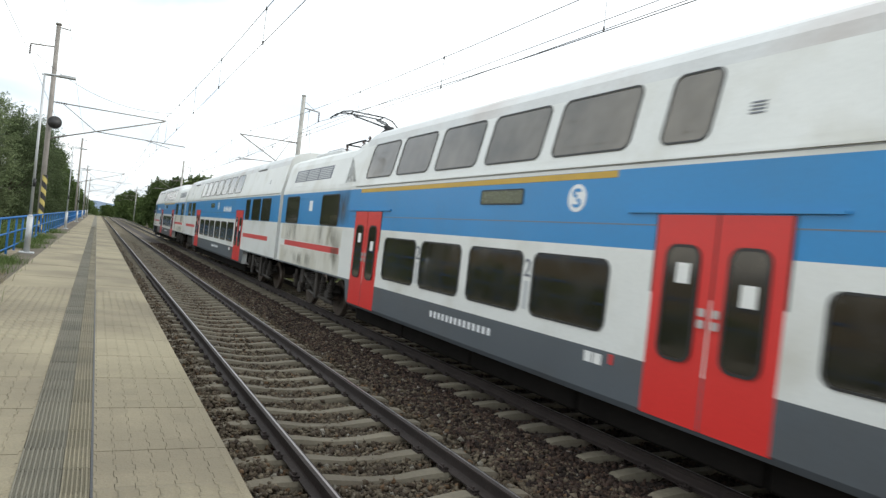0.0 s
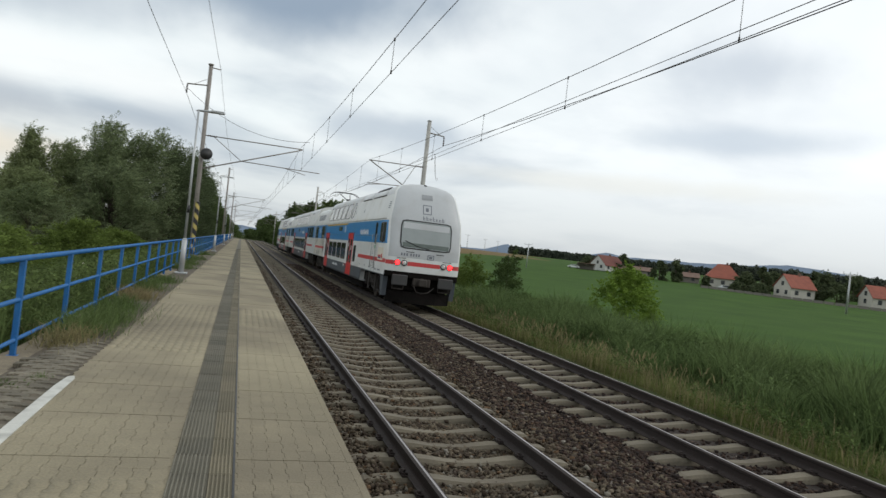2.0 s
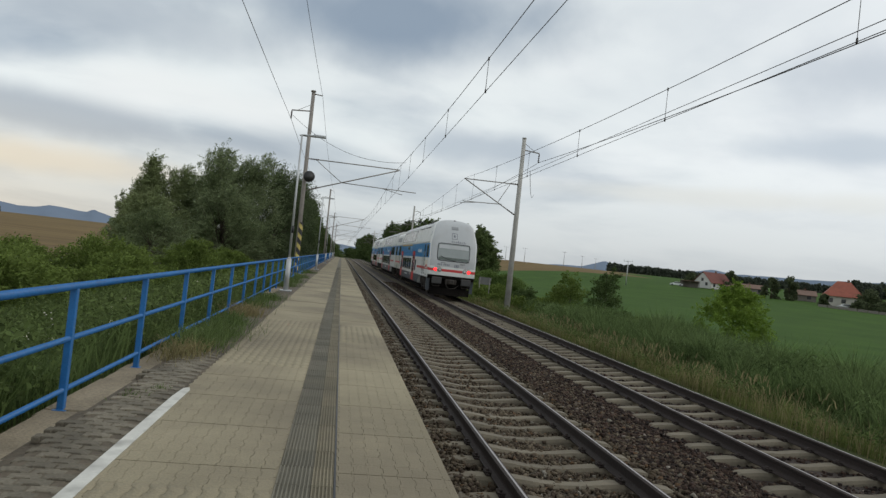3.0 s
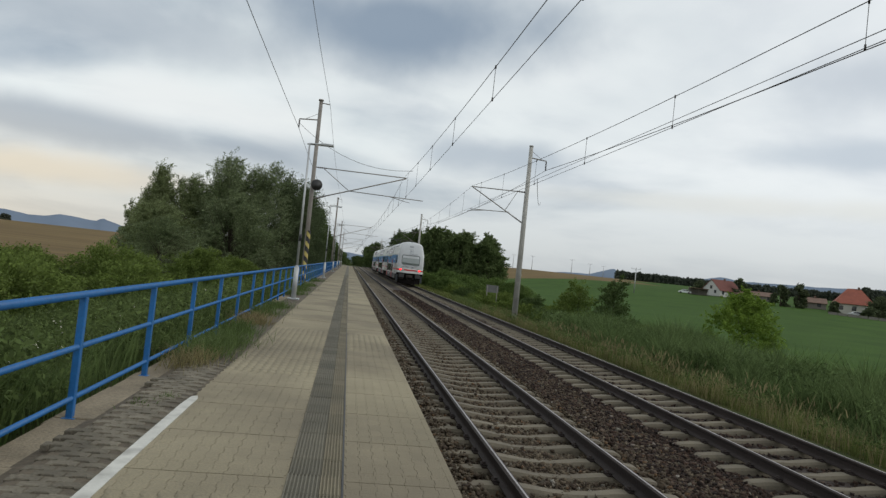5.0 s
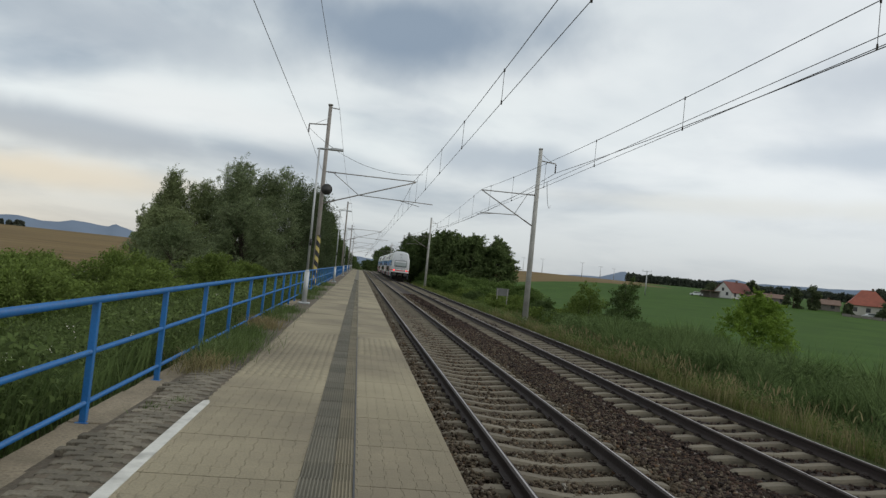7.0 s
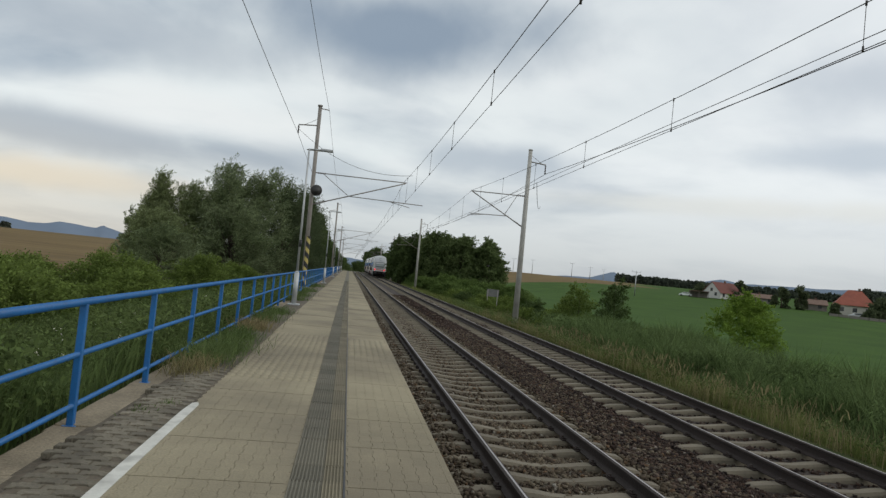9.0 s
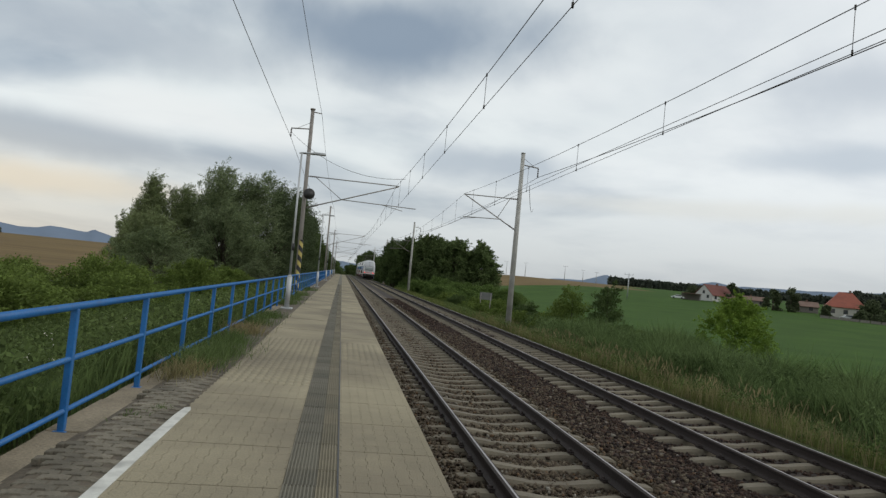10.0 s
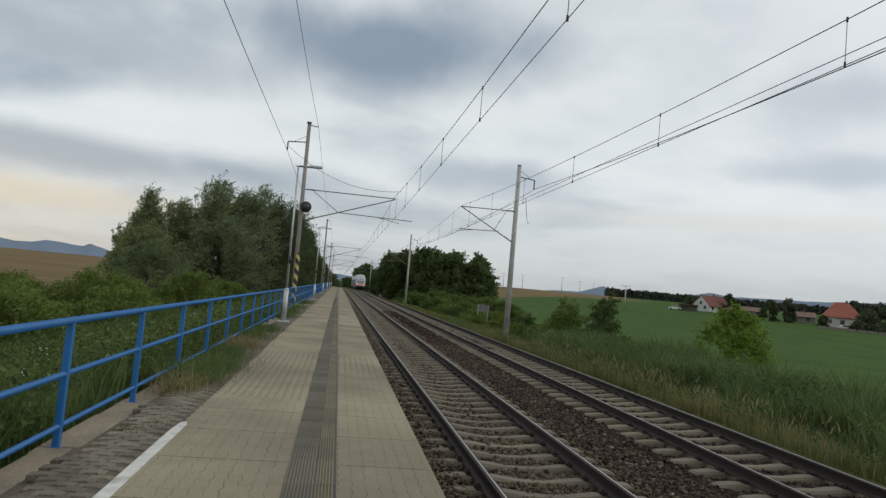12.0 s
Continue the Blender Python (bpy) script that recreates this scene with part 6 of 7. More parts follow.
    o = leaf_cloud("ditch_herbs", c, np.full(len(x), 0.34), 44, 0.15, M_REED, None, 0.35, 0.22)
    tagged(o, "rank leafy plants among the reeds", "plants", kind="stuff")
    x, y = scatter_area(130, -9.0, -5.5, 4, 22, 0.4, 0.9)
    c = np.stack([x, y, ground_z(x, y) + RNG.uniform(0.5, 1.0, len(x))], 1)
    o = leaf_cloud("small_flowers", c, np.full(len(x), 0.06), 5, 0.021, M_CREAM, None, 0.0, 0.9)
    tagged(o, "small cream wild flowers among the weeds", "flowers", kind="stuff")


def tuft(x, y, n, r, h, dry):
    n = int(n * 1.7)
    k = RNG.normal(size=(n, 2)) * r
    xx, yy = x + k[:, 0], y + k[:, 1] * 1.6
    o = blades("grass_tuft", xx, yy, np.full(n, PLAT - 0.06), h * RNG.uniform(0.25, 0.85, n), 0.008 * RNG.uniform(0.7, 1.4, n), RNG.uniform(0.3, 1.3, n), M_STRAW if dry else M_WEED)
    tagged(o, "dry brown grass tuft at the platform edge" if dry else "green grass tuft at the platform edge", "grass", kind="stuff")


grow_left()
grow_right()
grow_grass()
for x_, y_, n_, r_, h_, d_ in ((-4.55, 9.4, 260, 0.16, 0.42, True), (-4.60, 10.3, 520, 0.22, 0.55, False), (-4.5, 11.6, 520, 0.22, 0.5, False), (-4.62, 13.2, 420, 0.2, 0.5, False), (-4.6, 15.2, 420, 0.2, 0.5, True),
                               (-4.65, 17.5, 420, 0.22, 0.5, False), (-4.6, 20.0, 420, 0.22, 0.45, False), (-4.7, 27.5, 420, 0.25, 0.5, False), (-4.7, 31.0, 420, 0.25, 0.5, False), (-4.7, 36.0, 420, 0.25, 0.5, False), (-4.7, 44.0, 420, 0.3, 0.5, False), (-4.5, 6.9, 40, 0.05, 0.14, False), (-4.32, 7.25, 40, 0.05, 0.14, False)):
    tuft(x_, y_, n_, r_, h_, d_)


# ---------- village, fields' edge and hills ----------
M_ROOF_R = mat("red_roof_tiles", (0.255, 0.074, 0.046), 0.8, 0, 0.15, 0.8, 6, 0.4)
M_ROOF_B = mat("brown_roof_tiles", (0.16, 0.10, 0.075), 0.85, 0, 0.15, 0.8, 6, 0.4)
M_PLASTER = mat("pale_plaster", (0.50, 0.47, 0.42), 0.9, 0, 0.08, 0.4, 5)
M_WHITEWASH = mat("whitewashed_plaster", (0.55, 0.54, 0.52), 0.9, 0, 0.06, 0.4, 5)
M_ROOF_D = mat("dark_red_roof_tiles", (0.15, 0.050, 0.038), 0.85, 0, 0.15, 0.8, 6, 0.4)
M_PLASTER2 = mat("beige_plaster", (0.45, 0.38, 0.31), 0.9, 0, 0.08, 0.4, 5)
M_HWIN = mat("house_window_glass", (0.05, 0.055, 0.06), 0.1, 0, 0.1)
M_FENCE = mat("grey_fence", (0.20, 0.18, 0.16), 0.9, 0, 0.15)
# blue-grey base carries the distance haze of the hills
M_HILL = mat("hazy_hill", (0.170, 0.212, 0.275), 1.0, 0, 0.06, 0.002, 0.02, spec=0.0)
# village leaves paled and greyed, with the distance haze in their colour
M_GARDEN = leafy("garden_tree_leaves", (0.095, 0.120, 0.062), (0.135, 0.155, 0.090))
CX = -2.64


def at_bearing(az, r):
    return CX + r * math.sin(radians(az)), r * math.cos(radians(az))


def house(az, r, w, d, wall_h, roof_h, yaw, label, wall_m, roof_m, hip=0.0, wins=2, gable_wins=0):
    x, y = at_bearing(az, r)
    t = thing("house", pose(x, y, float(ground_z(x, y)) - 0.1, 0, 0, yaw), label, "house", "village houses")
    bm = B()
    vs = [(-w / 2, -d / 2, 0), (w / 2, -d / 2, 0), (w / 2, d / 2, 0), (-w / 2, d / 2, 0)]
    lo = [bm.verts.new(v) for v in vs]
    hi = [bm.verts.new((a, b, wall_h)) for a, b, c in vs]
    for i in range(4):
        bm.faces.new((lo[i], lo[(i + 1) % 4], hi[(i + 1) % 4], hi[i]))
    bm.faces.new(hi)
    if not hip:
        for s in (-1, 1):
            bm.faces.new([bm.verts.new(p) for p in ((s * w / 2, -d / 2, wall_h), (s * w / 2, d / 2, wall_h), (s * w / 2, 0, wall_h + roof_h))])
    part("wall", bm, wall_m, t)
    bm = B()
    o = 0.45
    rw = w / 2 + (o if hip else 0.3)
    k = hip * w / 2
    zl = wall_h - 0.25
    for s in (-1, 1):
        a = [(-rw, s * (d / 2 + o), zl), (rw, s * (d / 2 + o), zl), (rw - k, 0, wall_h + roof_h), (-rw + k, 0, wall_h + roof_h)]
        top = [bm.verts.new((p[0], p[1], p[2] + 0.14)) for p in a]
        bot = [bm.verts.new(p) for p in a]
        bm.faces.new(top), bm.faces.new(bot[::-1])
        for i in range(4):
            bm.faces.new((top[i], bot[i], bot[(i + 1) % 4], top[(i + 1) % 4]))
        if hip:
            bm.faces.new([bm.verts.new(p) for p in ((s * rw, -d / 2 - o, zl + 0.14), (s * rw, d / 2 + o, zl + 0.14), (s * (rw - k), 0, wall_h + roof_h + 0.14))])
    part("roof", bm, roof_m, t)
    bm = B()
    box(bm, 0.8, 1.35, -0.3, 0.25, wall_h + roof_h * 0.5, wall_h + roof_h + 0.7)
    part("chimney", bm, M_ROOF_B, t)

    def win(x0, y0, z0, nx):
        bm = B()
        if nx:
            box(bm, x0 - 0.05, x0 + 0.05, y0 - 0.5, y0 + 0.5, z0, z0 + 1.15)
        else:
            box(bm, x0 - 0.55, x0 + 0.55, y0 - 0.05, y0 + 0.05, z0, z0 + 1.2)
        p = part("window", bm, M_HWIN, t)
    for i in range(wins):
        win(-w / 2 + w * (i + 0.5) / wins, -d / 2, wall_h * 0.35 if wall_h < 4 else 1.2, False)
        if wall_h > 4:
            win(-w / 2 + w * (i + 0.5) / wins, -d / 2, 3.9, False)
    for i in range(gable_wins):
        win(-w / 2, -d / 2 + d * (i + 0.5) / gable_wins, 1.0, True)
    if gable_wins:
        win(-w / 2, 0, wall_h + 0.3, True)
    return t


def carport(az, r):
    x, y = at_bearing(az, r)
    t = thing("carport", pose(x, y, float(ground_z(x, y)) - 0.1, 0, 0, -25), "open wooden carport with a flat roof beside the white house", "carport")
    bm = B()
    box(bm, -3.2, 3.2, -2.4, 2.4, 2.25, 2.45, 0.03)
    part("roof", bm, M_ROOF_B, t)
    for px in (-3.0, 0.0, 3.0):
        for py in (-2.2, 2.2):
            bm = B()
            box(bm, px - 0.09, px + 0.09, py - 0.09, py + 0.09, 0.0, 2.26)
            part("post", bm, M_FENCE, t)
    bm = B()
    box(bm, -3.1, 3.1, 2.3, 2.4, 0.0, 2.25)
    part("back_wall", bm, M_FENCE, t)


def village():
    house(30.6, 262, 11.0, 7.5, 2.2, 3.6, 20, "white house with a dark red roof at the village edge", M_WHITEWASH, M_ROOF_D, 0, 3, 2)
    carport(28.9, 250)
    house(33.0, 262, 13, 6, 1.8, 1.2, -30, "long low farm building with a grey-brown roof", M_FENCE, M_ROOF_B, 0, 3)
    house(36.8, 240, 8, 6, 2.0, 1.3, -30, "small low farm building with a brown roof", M_FENCE, M_ROOF_B, 0, 2)
    house(39.5, 226, 9.5, 9, 3.0, 4.2, -35, "house with pale walls and a red hipped roof", M_PLASTER, M_ROOF_R, 0.75, 3)
    house(44.6, 205, 7.5, 6.5, 3.0, 3.3, -5, "cream gabled house with an orange-red tiled roof", M_PLASTER, M_ROOF_R, 0, 2, 2)
    house(50.1, 205, 8.0, 5.5, 2.7, 2.9, -15, "white gabled house with an orange-red tiled roof", M_PLASTER, M_ROOF_R, 0, 2, 1)
    house(52.3, 225, 7.0, 5.0, 2.2, 1.6, -40, "small outbuilding with a red roof", M_PLASTER2, M_ROOF_R, 0, 2)
    house(55.4, 185, 8.5, 6.5, 3.2, 3.2, -60, "beige house with a brown roof and two dark windows", M_PLASTER2, M_ROOF_B, 0, 2)
    # trees among the houses
    for az, r, h, w in ((34.8, 226, 6.8, 6), (36.0, 228, 7.2, 5), (41.3, 215, 5.5, 7), (42.4, 225, 7.5, 6), (43.0, 240, 7, 7), (46.6, 210, 8.0, 7), (47.4, 205, 5.5, 6), (53.9, 215, 7, 8), (55.5, 230, 9.5, 9), (40.6, 205, 2.8, 5), (42.2, 205, 3.0, 6), (57.8, 205, 7, 8), (60, 200, 7, 9), (62.5, 210, 7, 10), (31.8, 262, 7, 6), (29.0, 262, 5, 6), (38.4, 210, 3.2, 3), (45.9, 225, 8, 6), (48.4, 235, 8, 8), (51, 245, 8, 9), (65, 210, 8, 10)):
        x, y = at_bearing(az, r)
        tree(x, y, h, w, "rounded garden tree among the village houses", M_GARDEN, 16, 150, 0.75, 0.2, 0.5, 0.2, 0.02, "tree", "village trees")
    # garden fence
    x0, y0 = at_bearing(38, 205)
    x1, y1 = at_bearing(58, 180)
    f = thing("garden_fence", (0, 0, 0), "low grey garden fence along the field", "fence")
    n = 28
    for i in range(n):
        a, b = i / n, (i + 0.93) / n
        p, q = Vector((x0 + (x1 - x0) * a, y0 + (y1 - y0) * a, 0)), Vector((x0 + (x1 - x0) * b, y0 + (y1 - y0) * b, 0))
        p.z, q.z = float(ground_z(p.x, p.y)), float(ground_z(q.x, q.y))
        bm = B()
        vs = [bm.verts.new(v) for v in (p, q, q + Vector((0, 0, 0.7)), p + Vector((0, 0, 0.7)))]
        vt = [bm.verts.new(v.co + Vector((0.06, 0.06, 0))) for v in vs]
        bm.faces.new(vs), bm.faces.new(vt[::-1])
        for k in range(4):
            bm.faces.new((vs[k], vs[(k + 1) % 4], vt[(k + 1) % 4], vt[k]))
        part("fence_panel", bm, M_FENCE, f)


def parked_car(az, r, paint, label):
    x, y = at_bearing(az, r)
    t = thing("parked_car", pose(x, y, float(ground_z(x, y)), 0, 0, -25), label, "car", "parked cars")
    bm = B()
    pr = [(-2.1, 0.35), (-2.1, 0.75), (-1.3, 0.92), (-0.7, 1.42), (0.8, 1.45), (1.6, 0.95), (2.1, 0.85), (2.15, 0.35)]
    a = [bm.verts.new((p, -0.85, z)) for p, z in pr]
    b = [bm.verts.new((p, 0.85, z)) for p, z in pr]
    bm.faces.new(a), bm.faces.new(b[::-1])
    for i in range(len(pr)):
        j = (i + 1) % len(pr)
        bm.faces.new((a[i], a[j], b[j], b[i]))
    part("body", bm, paint, t)
    bm = B()
    box(bm, -0.9, 1.1, -0.87, 0.87, 0.98, 1.34, 0.05)
    part("windows", bm, M_HWIN, t)
    for px in (-1.35, 1.35):
        for py in (-0.8, 0.8):
            bm = B()
            tube(bm, (px, py - 0.09, 0.32), (px, py + 0.09, 0.32), 0.32, n=12)
            part("wheel", bm, M_RUBBER, t)


def power_poles():
    for az, r, h, tt in ((24.0, 220, 8.0, True), (48.1, 150, 8.0, True), (18.8, 420, 9, False), (15.5, 430, 9, False), (20.3, 440, 8, False), (21.4, 470, 8, False), (13.9, 420, 9, False), (64, 170, 8, True)):
        x, y = at_bearing(az, r)
        t = thing("power_pole", (x, y, float(ground_z(x, y)) - 0.2), "grey concrete power pole standing in the fields", "power pole", "power poles")
        bm = B()
        tube(bm, (0, 0, 0), (0, 0, h), 0.19, 0.13, n=8)
        part("pole", bm, M_GALV, t)
        bm = B()
        tube(bm, (-1.3, 0.5, h - 0.3), (1.3, -0.5, h - 0.3), 0.07, n=6)
        for s in (-1, 0, 1):
            tube(bm, (s * 1.2, -s * 0.45, h - 0.3), (s * 1.2, -s * 0.45, h + 0.25), 0.05, n=6)
        part("crossarm", bm, M_GALV, t)


def hills():
    """Far ridges; each a real ridge of ground beyond the fields, its haze put into the colour."""
    for nm, az0, az1, r, base, tops in (("left", -60, -6, 1900, -40, [(-60, 0.7), (-40, 0.9), (-27, 0.8), (-25.4, 0.95), (-24, 0.74), (-22.9, 0.78), (-22, 1.03), (-21.3, 1.0), (-20.35, 0.87), (-19.6, 0.85), (-19.16, 1.13), (-18.75, 0.93), (-17.8, 0.68), (-10, 0.5), (-6, 0.4)]),
                                      ("ahead", -8, 9, 1900, -40, [(-8, 0.4), (-4, 0.40), (-1.5, 0.45), (0, 0.62), (1.2, 0.5), (4, 0.4), (9, 0.5)]),
                                      ("right", 9, 75, 2000, -40, [(9, 0.5), (16, 0.75), (18.5, 0.95), (20.3, 1.0), (22.2, 1.65), (23.5, 1.1), (27, 1.2), (29.5, 1.6), (30.5, 1.85), (32, 1.6), (34, 1.7), (37, 1.75), (41, 1.95), (44, 2.3), (46, 2.2), (49, 1.9), (54, 1.8), (75, 1.5)])):
        V, F = [], []
        k = 220
        az = np.linspace(az0, az1, k)
        el = np.interp(az, [p[0] for p in tops], [p[1] for p in tops])
        for i in range(k):
            e = el[i] + 0.05 * noise.noise(Vector((az[i] * 0.9, 0, r)))
            for rr, f in ((r - 150, 0.0), (r - 60, 0.7), (r, 1.0), (r + 300, 0.0)):
                x, y = at_bearing(az[i], rr)
                V.append((x, y, base + f * (2.02 + r * math.tan(radians(e)) - base)))
        for i in range(k - 1):
            for j in range(3):
                a = i * 4 + j
                F.append((a, a + 4, a + 5, a + 1))
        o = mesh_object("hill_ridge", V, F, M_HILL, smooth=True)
        tagged(o, "distant hill ridge, coloured blue for haze", "hills", "far hills", "structure")


def forest(az0, az1, r, hmin, hmax, n, nm="forest"):
    """A far wood: many small crowns as one mass."""
    cs, rs = [], []
    for i in range(n):
        a, q = RNG.uniform(az0, az1), r + RNG.uniform(0, 60)
        x, y = at_bearing(a, q)
        h = RNG.uniform(hmin, hmax)
        z = float(ground_z(x, y))
        for k in range(3):
            cs.append((x, y, z + h * (0.25 + 0.3 * k)))
            rs.append(h * (0.32 - 0.07 * k))
    o = leaf_cloud("forest", cs, rs, 60, 1.6, M_FOREST_LEAF, None, 0.0, 0.7, 1.0)
    tagged(o, "dark far forest along the top of the fields", "forest", kind="stuff")


M_FOREST_LEAF = leafy("far_forest_leaves", (0.088, 0.104, 0.082), (0.112, 0.126, 0.100))
village()
parked_car(27.9, 250, M_TEXTW, "small white car parked beside the farm")
parked_car(58.2, 190, M_TEXTW, "white car parked by the garden fence")
parked_car(39.8, 205, M_GALV, "silver car parked by the hedge")
power_poles()
hills()
forest(22.5, 42, 520, 4.5, 7.0, 760)
forest(40, 75, 420, 5, 9, 700)
forest(-29, -25.0, 600, 3, 5, 50)


# ---------- ballast stones ----------
def stones(n, x0, x1, y0, y1, size, zfun, material):
    """Loose angular stones, each a squashed, twisted eight-cornered lump."""
    x, y = RNG.uniform(x0, x1, n), y0 + (y1 - y0) * RNG.uniform(0, 1, n) ** 1.5
    z = zfun(x, y)
    s = size * RNG.uniform(0.55, 1.5, n)
    base = np.array([(-1, -1, -1), (1, -1, -1), (1, 1, -1), (-1, 1, -1), (-0.8, -0.8, 1), (0.8, -0.8, 1), (0.8, 0.8, 1), (-0.8, 0.8, 1)]) * 0.5
    V = base[None] * (1 + RNG.uniform(-0.75, 0.55, (n, 8, 3)))
    V[:, :, 2] *= RNG.uniform(0.45, 0.95, (n, 1))
    a, b = RNG.uniform(0, 2 * np.pi, n), RNG.normal(size=n) * 0.8
    ca, sa, cb, sb = np.cos(a), np.sin(a), np.cos(b), np.sin(b)
    X, Y, Z = V[..., 0], V[..., 1], V[..., 2]
    Y, Z = Y * cb[:, None] - Z * sb[:, None], Y * sb[:, None] + Z * cb[:, None]
    X, Y = X * ca[:, None] - Y * sa[:, None], X * sa[:, None] + Y * ca[:, None]
    P = np.stack([X, Y, Z], -1) * s[:, None, None] + np.stack([x, y, z], 1)[:, None]
    q = np.array([3, 2, 1, 0, 4, 5, 6, 7, 0, 1, 5, 4, 1, 2, 6, 5, 2, 3, 7, 6, 3, 0, 4, 7])
    loops = (np.arange(n)[:, None] * 8 + q).ravel()
    o = fast_mesh("ballast_stones", P.reshape(-1, 3), (loops, np.arange(n * 6) * 4), material, BALLAST)
    tagged(o, "loose angular crushed stones", kind="stuff")


def bed_z(x, y):
    """Top of the stones: hollow between the sleepers of each track, crowned between the tracks."""
    z = np.full_like(x, -0.235)
    for c in (0.0, D):
        z = np.where(np.abs(x - c) < 1.32, -0.255 if c == 0 else -0.272, z)
    z = np.where(x < -0.98, -0.205 - 0.10 * np.clip((-1.15 - x) / 0.4, 0, 1), z)
    z = np.where(x > D + 1.32, -0.25 - 0.35 * np.clip(x - D - 1.4, 0, 2), z)
    return z + RNG.normal(size=len(x)) * 0.012


stones(32000, -1.66, 1.35, 3.0, 24, 0.040, bed_z, M_STONE)
stones(9000, 1.30, 2.35, 3.0, 28, 0.042, bed_z, M_STONE)
stones(26000, 1.40, D - 1.15, 3.0, 30, 0.042, bed_z, M_STONE_DARK)
stones(24000, D - 1.3, D + 2.5, 3.5, 32, 0.042, bed_z, M_STONE_DARK)
stones(12000, -1.66, 1.6, 24, 60, 0.048, bed_z, M_STONE)
stones(9000, 1.6, D + 2.5, 28, 60, 0.075, bed_z, M_STONE_DARK)


# ---------- platform surface ----------
def paver_mesh(lx, ly, material, h=0.05, bev=0.006, wave=0.0, name="paver"):
    """A concrete block with bevelled edges, its long sides notched."""
    bm = B()
    out = []
    if wave:
        ys = [-0.5, -0.27, -0.22, 0.22, 0.27, 0.5]
        dx = [0, 0, wave, wave, 0, 0]
        out = [(-lx / 2 + d, ly * a) for a, d in zip(ys, dx)] + [(lx / 2 + d, ly * a) for a, d in zip(reversed(ys), reversed(dx))]
    else:
        out = [(-lx / 2, -ly / 2), (lx / 2, -ly / 2), (lx / 2, ly / 2), (-lx / 2, ly / 2)]
    c = lambda p, k: (p[0] * (1 - 2 * k / lx), p[1] * (1 - 2 * k / ly))
    lo = [bm.verts.new((*p, -h)) for p in out]
    mi = [bm.verts.new((*p, -bev)) for p in out]
    hi = [bm.verts.new((*c(p, bev), 0)) for p in out]
    n = len(out)
    for i in range(n):
        j = (i + 1) % n
        bm.faces.new((lo[i], lo[j], mi[j], mi[i])), bm.faces.new((mi[i], mi[j], hi[j], hi[i]))
    bm.faces.new(hi)
    bmesh.ops.recalc_face_normals(bm, faces=bm.faces)
    me = bpy.data.meshes.new(name)
    bm.to_mesh(me)
    bm.free()
    me.materials.append(material)
    return me


def lay(mesh, cells, near_y, joined_material, name, parent, zj=0.0006, top=None):
    """Pieces of one course pattern: the nearest as parts, the rest joined."""
    z0 = PLAT if top is None else top
    base = np.array([v.co[:] for v in mesh.vertices])
    polys = [list(p.vertices) for p in mesh.polygons]
    loops, sizes = np.concatenate([np.array(p) for p in polys]), np.array([len(p) for p in polys])
    far = []
    count = 0
    for x, y in cells:
        z = z0 + zj * random.uniform(-1, 1)
        if near_y[0] < y < near_y[1] and count < 300:
            o = new(name, mesh)
            o.parent, o.location = parent, (x, y, z)
            o.rotation_euler = (0.0015 * random.uniform(-1, 1), 0.0015 * random.uniform(-1, 1), 0)
            count += 1
        else:
            far.append((x, y, z))
    if far:
        f = np.array(far)
        V = (f[:, None] + base[None]).reshape(-1, 3)
        Lp = (np.arange(len(f))[:, None] * len(base) + loops).ravel()
        st = np.concatenate([[0], np.cumsum(np.tile(sizes, len(f)))[:-1]])
        o = fast_mesh(name + "s_joined", V, (Lp, st), joined_material, parent)
        o["kind"] = "stuff"


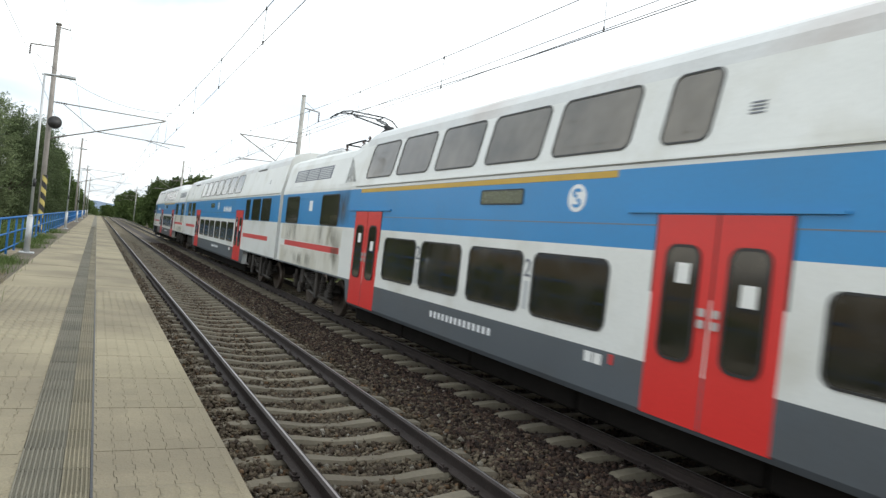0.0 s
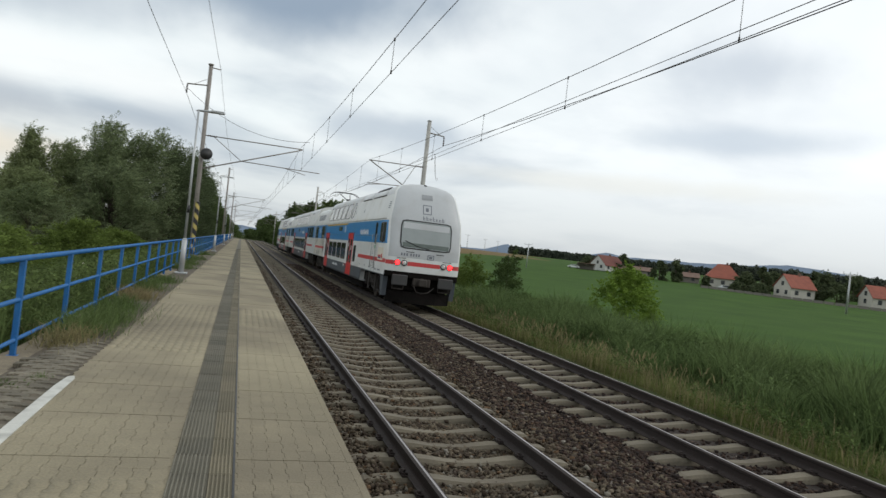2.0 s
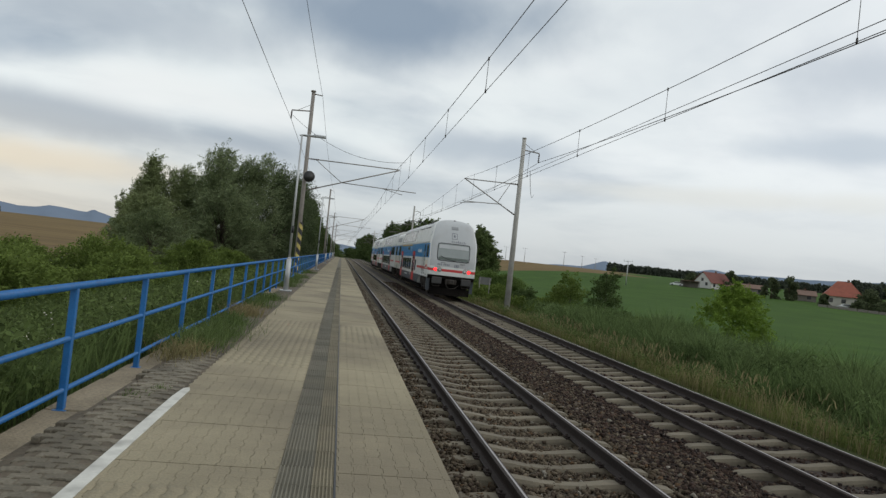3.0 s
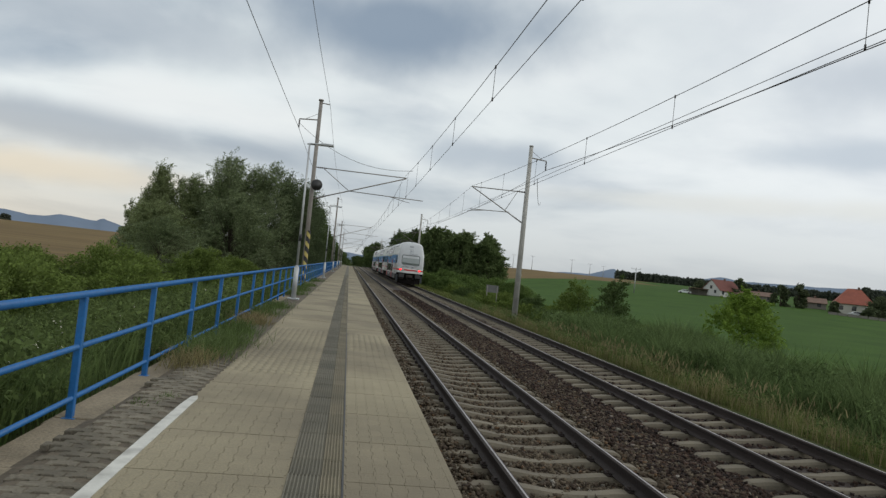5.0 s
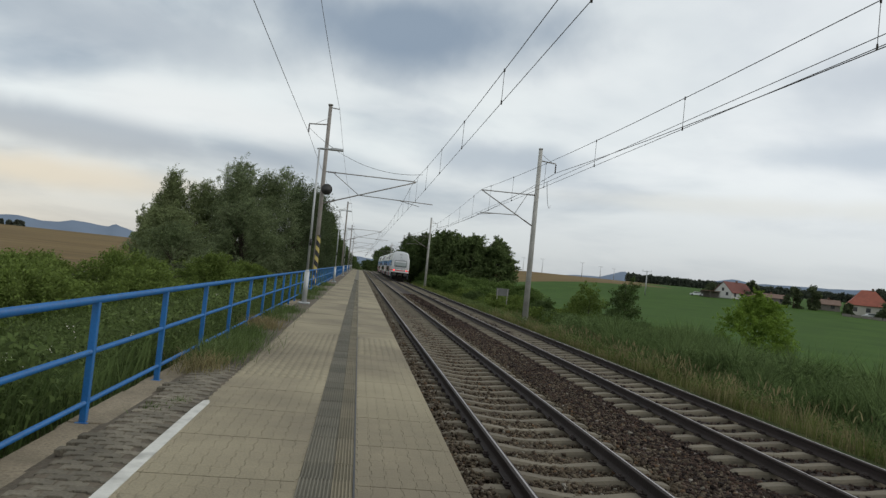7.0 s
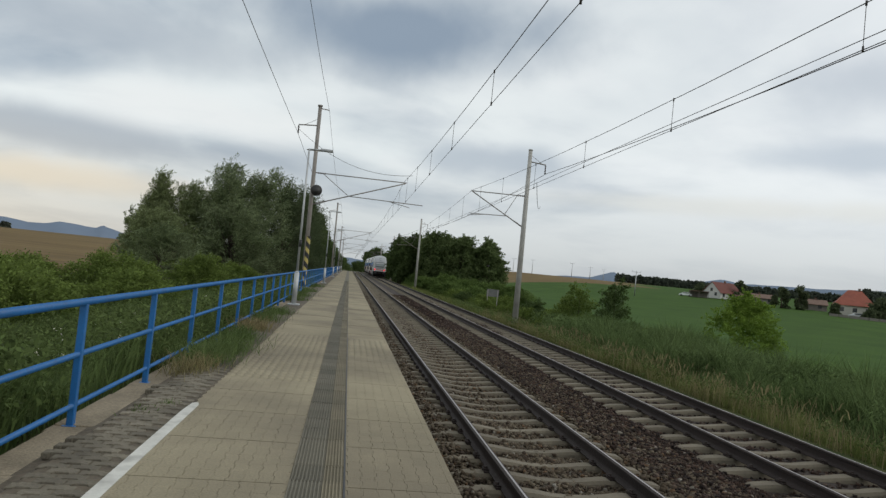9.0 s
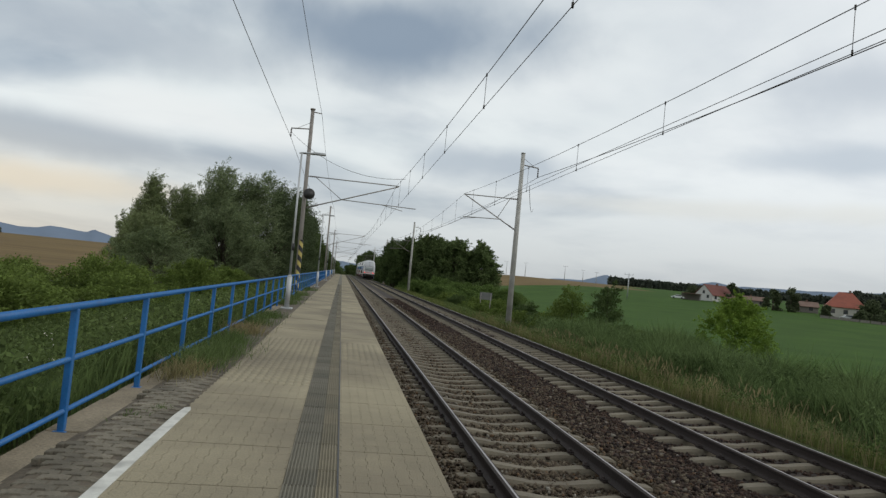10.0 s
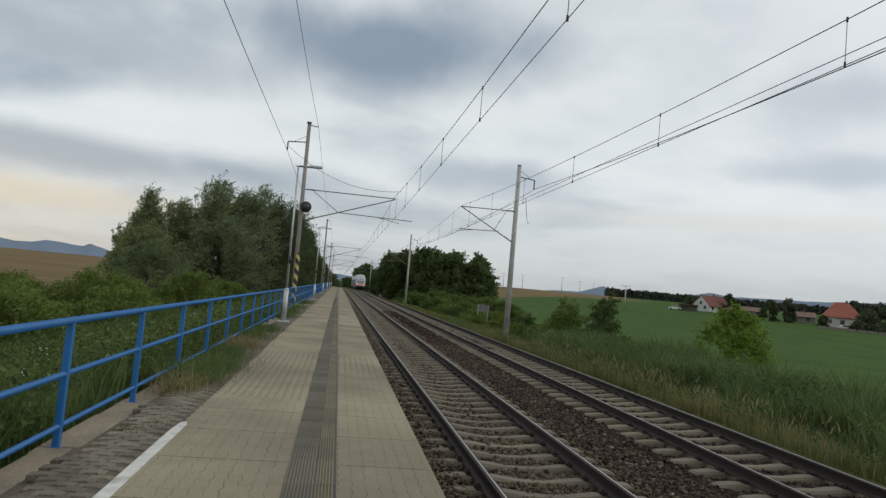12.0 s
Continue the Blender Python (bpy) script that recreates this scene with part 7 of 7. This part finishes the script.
def pave():
    ly, slab_l = 0.2155, 1.09
    for x0, x1, near in ((-4.08, -2.921, (4.4, 9.0)), (-2.498, -1.724, (4.3, 12))):
        n = max(1, round((x1 - x0) / 0.107))
        w = (x1 - x0) / n
        m_ = paver_mesh(w - 0.0024, ly - 0.0004, M_PAVE, bev=0.0008, wave=0.015)
        cells = []
        for k in range(-5, 12):
            for r in range(5):
                for i in range(n):
                    y = 4.90 + slab_l * (k - 3) + 0.006 + (r + 0.5) * ly
                    cells.append((x0 + (i + 0.5) * w + random.uniform(-0.0008, 0.0008), y))
        cells.sort(key=lambda c: c[1])
        lay(m_, cells, near, M_PAVE_FAR, "paver", PLATFORM)
    # mortar beside the zigzag rims
    for a, b in ((-2.926, -2.903), (-2.499, -2.484), (-1.728, -1.706)):
        bm = B()
        box(bm, a, b, -4.0, 14.7, PLAT - 0.05, PLAT - 0.003)
        part("mortar_fillet", bm, M_PAVE_FAR, PLATFORM)
    # edge slabs along the track and plain surface farther on
    bm = B()
    for k in range(16):
        box(bm, -1.708, -1.655, -2 + k * 1.09 - 0.73, -2 + k * 1.09 + 0.35, PLAT - 0.14, PLAT - 0.001)
    part("edge_strip", bm, M_PAVE_FAR, PLATFORM, kind="stuff")
    bm = B()
    for x0, x1 in ((-4.08, -2.905), (-2.505, -1.655)):
        y = 4.90 + 1.09 * 9
        while y < 174:
            box(bm, x0, x1, y + 0.003, y + 1.084, PLAT - 0.05, PLAT + 0.003 * random.uniform(-1, 1))
            y += 1.09
    part("surface_far", bm, M_PAVE_FAR, PLATFORM, kind="stuff")
    # guiding strip of grooved slabs
    def slab(material, n, w):
        bm = B()
        prof = []
        for i in range(n):
            a = -w / 2 + w * i / n
            prof += [(a, -0.012), (a + w / n * 0.12, 0.0), (a + w / n * 0.48, 0.0), (a + w / n * 0.60, -0.012)]
        prof += [(w / 2, -0.006), (w / 2, -0.05), (-w / 2, -0.05)]
        sweep_y(bm, prof, -0.197, 0.197)
        bmesh.ops.recalc_face_normals(bm, faces=bm.faces)
        me = bpy.data.meshes.new("tactile_slab")
        bm.to_mesh(me)
        bm.free()
        me.materials.append(material)
        return me
    dark, yel = slab(M_TACT, 9, 0.236), slab(M_TACT_Y, 6, 0.148)
    for k in range(160):
        for me, x in ((dark, -2.784), (yel, -2.590)):
            o = new("tactile_slab", me)
            o.parent, o.location = PLATFORM, (x + 0.002 * random.uniform(-1, 1), 2.0 + 0.4 * k, PLAT + 0.002 + 0.002 * random.uniform(-1, 1))
    # dark open joint beside the guiding strip
    bm = B()
    box(bm, -2.513, -2.499, -2.0, 66.0, PLAT - 0.03, PLAT - 0.004)
    part("open_joint", bm, M_BLACK, PLATFORM)
    bm = B()
    y = 66.2
    while y < 174:
        box(bm, -2.9, -2.51, y, y + 1.98, PLAT - 0.05, PLAT + 0.001)
        y += 2.0
    part("guiding_strip_far", bm, M_TACT, PLATFORM, kind="stuff")
    # white line and old block paving at the back edge
    bm = B()
    V = [(-4.115, -2.0), (-4.005, -2.0), (-4.01, 7.2), (-4.04, 7.33), (-4.09, 7.28), (-4.11, 6.9)]
    hi = [bm.verts.new((x, y, PLAT + 0.005)) for x, y in V]
    lo = [bm.verts.new((x, y, PLAT - 0.06)) for x, y in V]
    bm.faces.new(hi)
    for i in range(len(V)):
        bm.faces.new((hi[i], lo[i], lo[(i + 1) % len(V)], hi[(i + 1) % len(V)]))
    part("white_line", bm, M_WHITE, PLATFORM, "worn white painted kerb line")
    b_ = paver_mesh(0.098, 0.196, M_BLOCK, 0.05, 0.007, 0.020, "block")
    b_.transform(Matrix.Rotation(math.pi / 2, 4, "Z"))
    cells = []
    for k in range(70):
        y = 2.4 + 0.106 * k
        for i in range(3):
            x = -4.215 - 0.205 * i + (0.10 if k % 2 else 0.0)
            if x > -4.20 or x < -4.60 + 0.06 * noise.noise(Vector((0, y * 0.8, 0))):
                continue
            cells.append((x, y))
    lay(b_, cells, (0, 12), M_BLOCK, "block", PLATFORM, 0.005, PLAT - 0.012)
    for k in range(125):
        y = -2 + k * 1.4
        bm = B()
        box(bm, -5.06 + 0.012 * random.uniform(-1, 1), -4.64 + 0.02 * random.uniform(-1, 1), y, y + 1.388, PLAT - 0.3, PLAT - 0.085 + 0.012 * random.uniform(-1, 1), 0.008)
        part("back_kerb", bm, M_KERB, PLATFORM, "weathered concrete kerb under the railing")


pave()


motions()
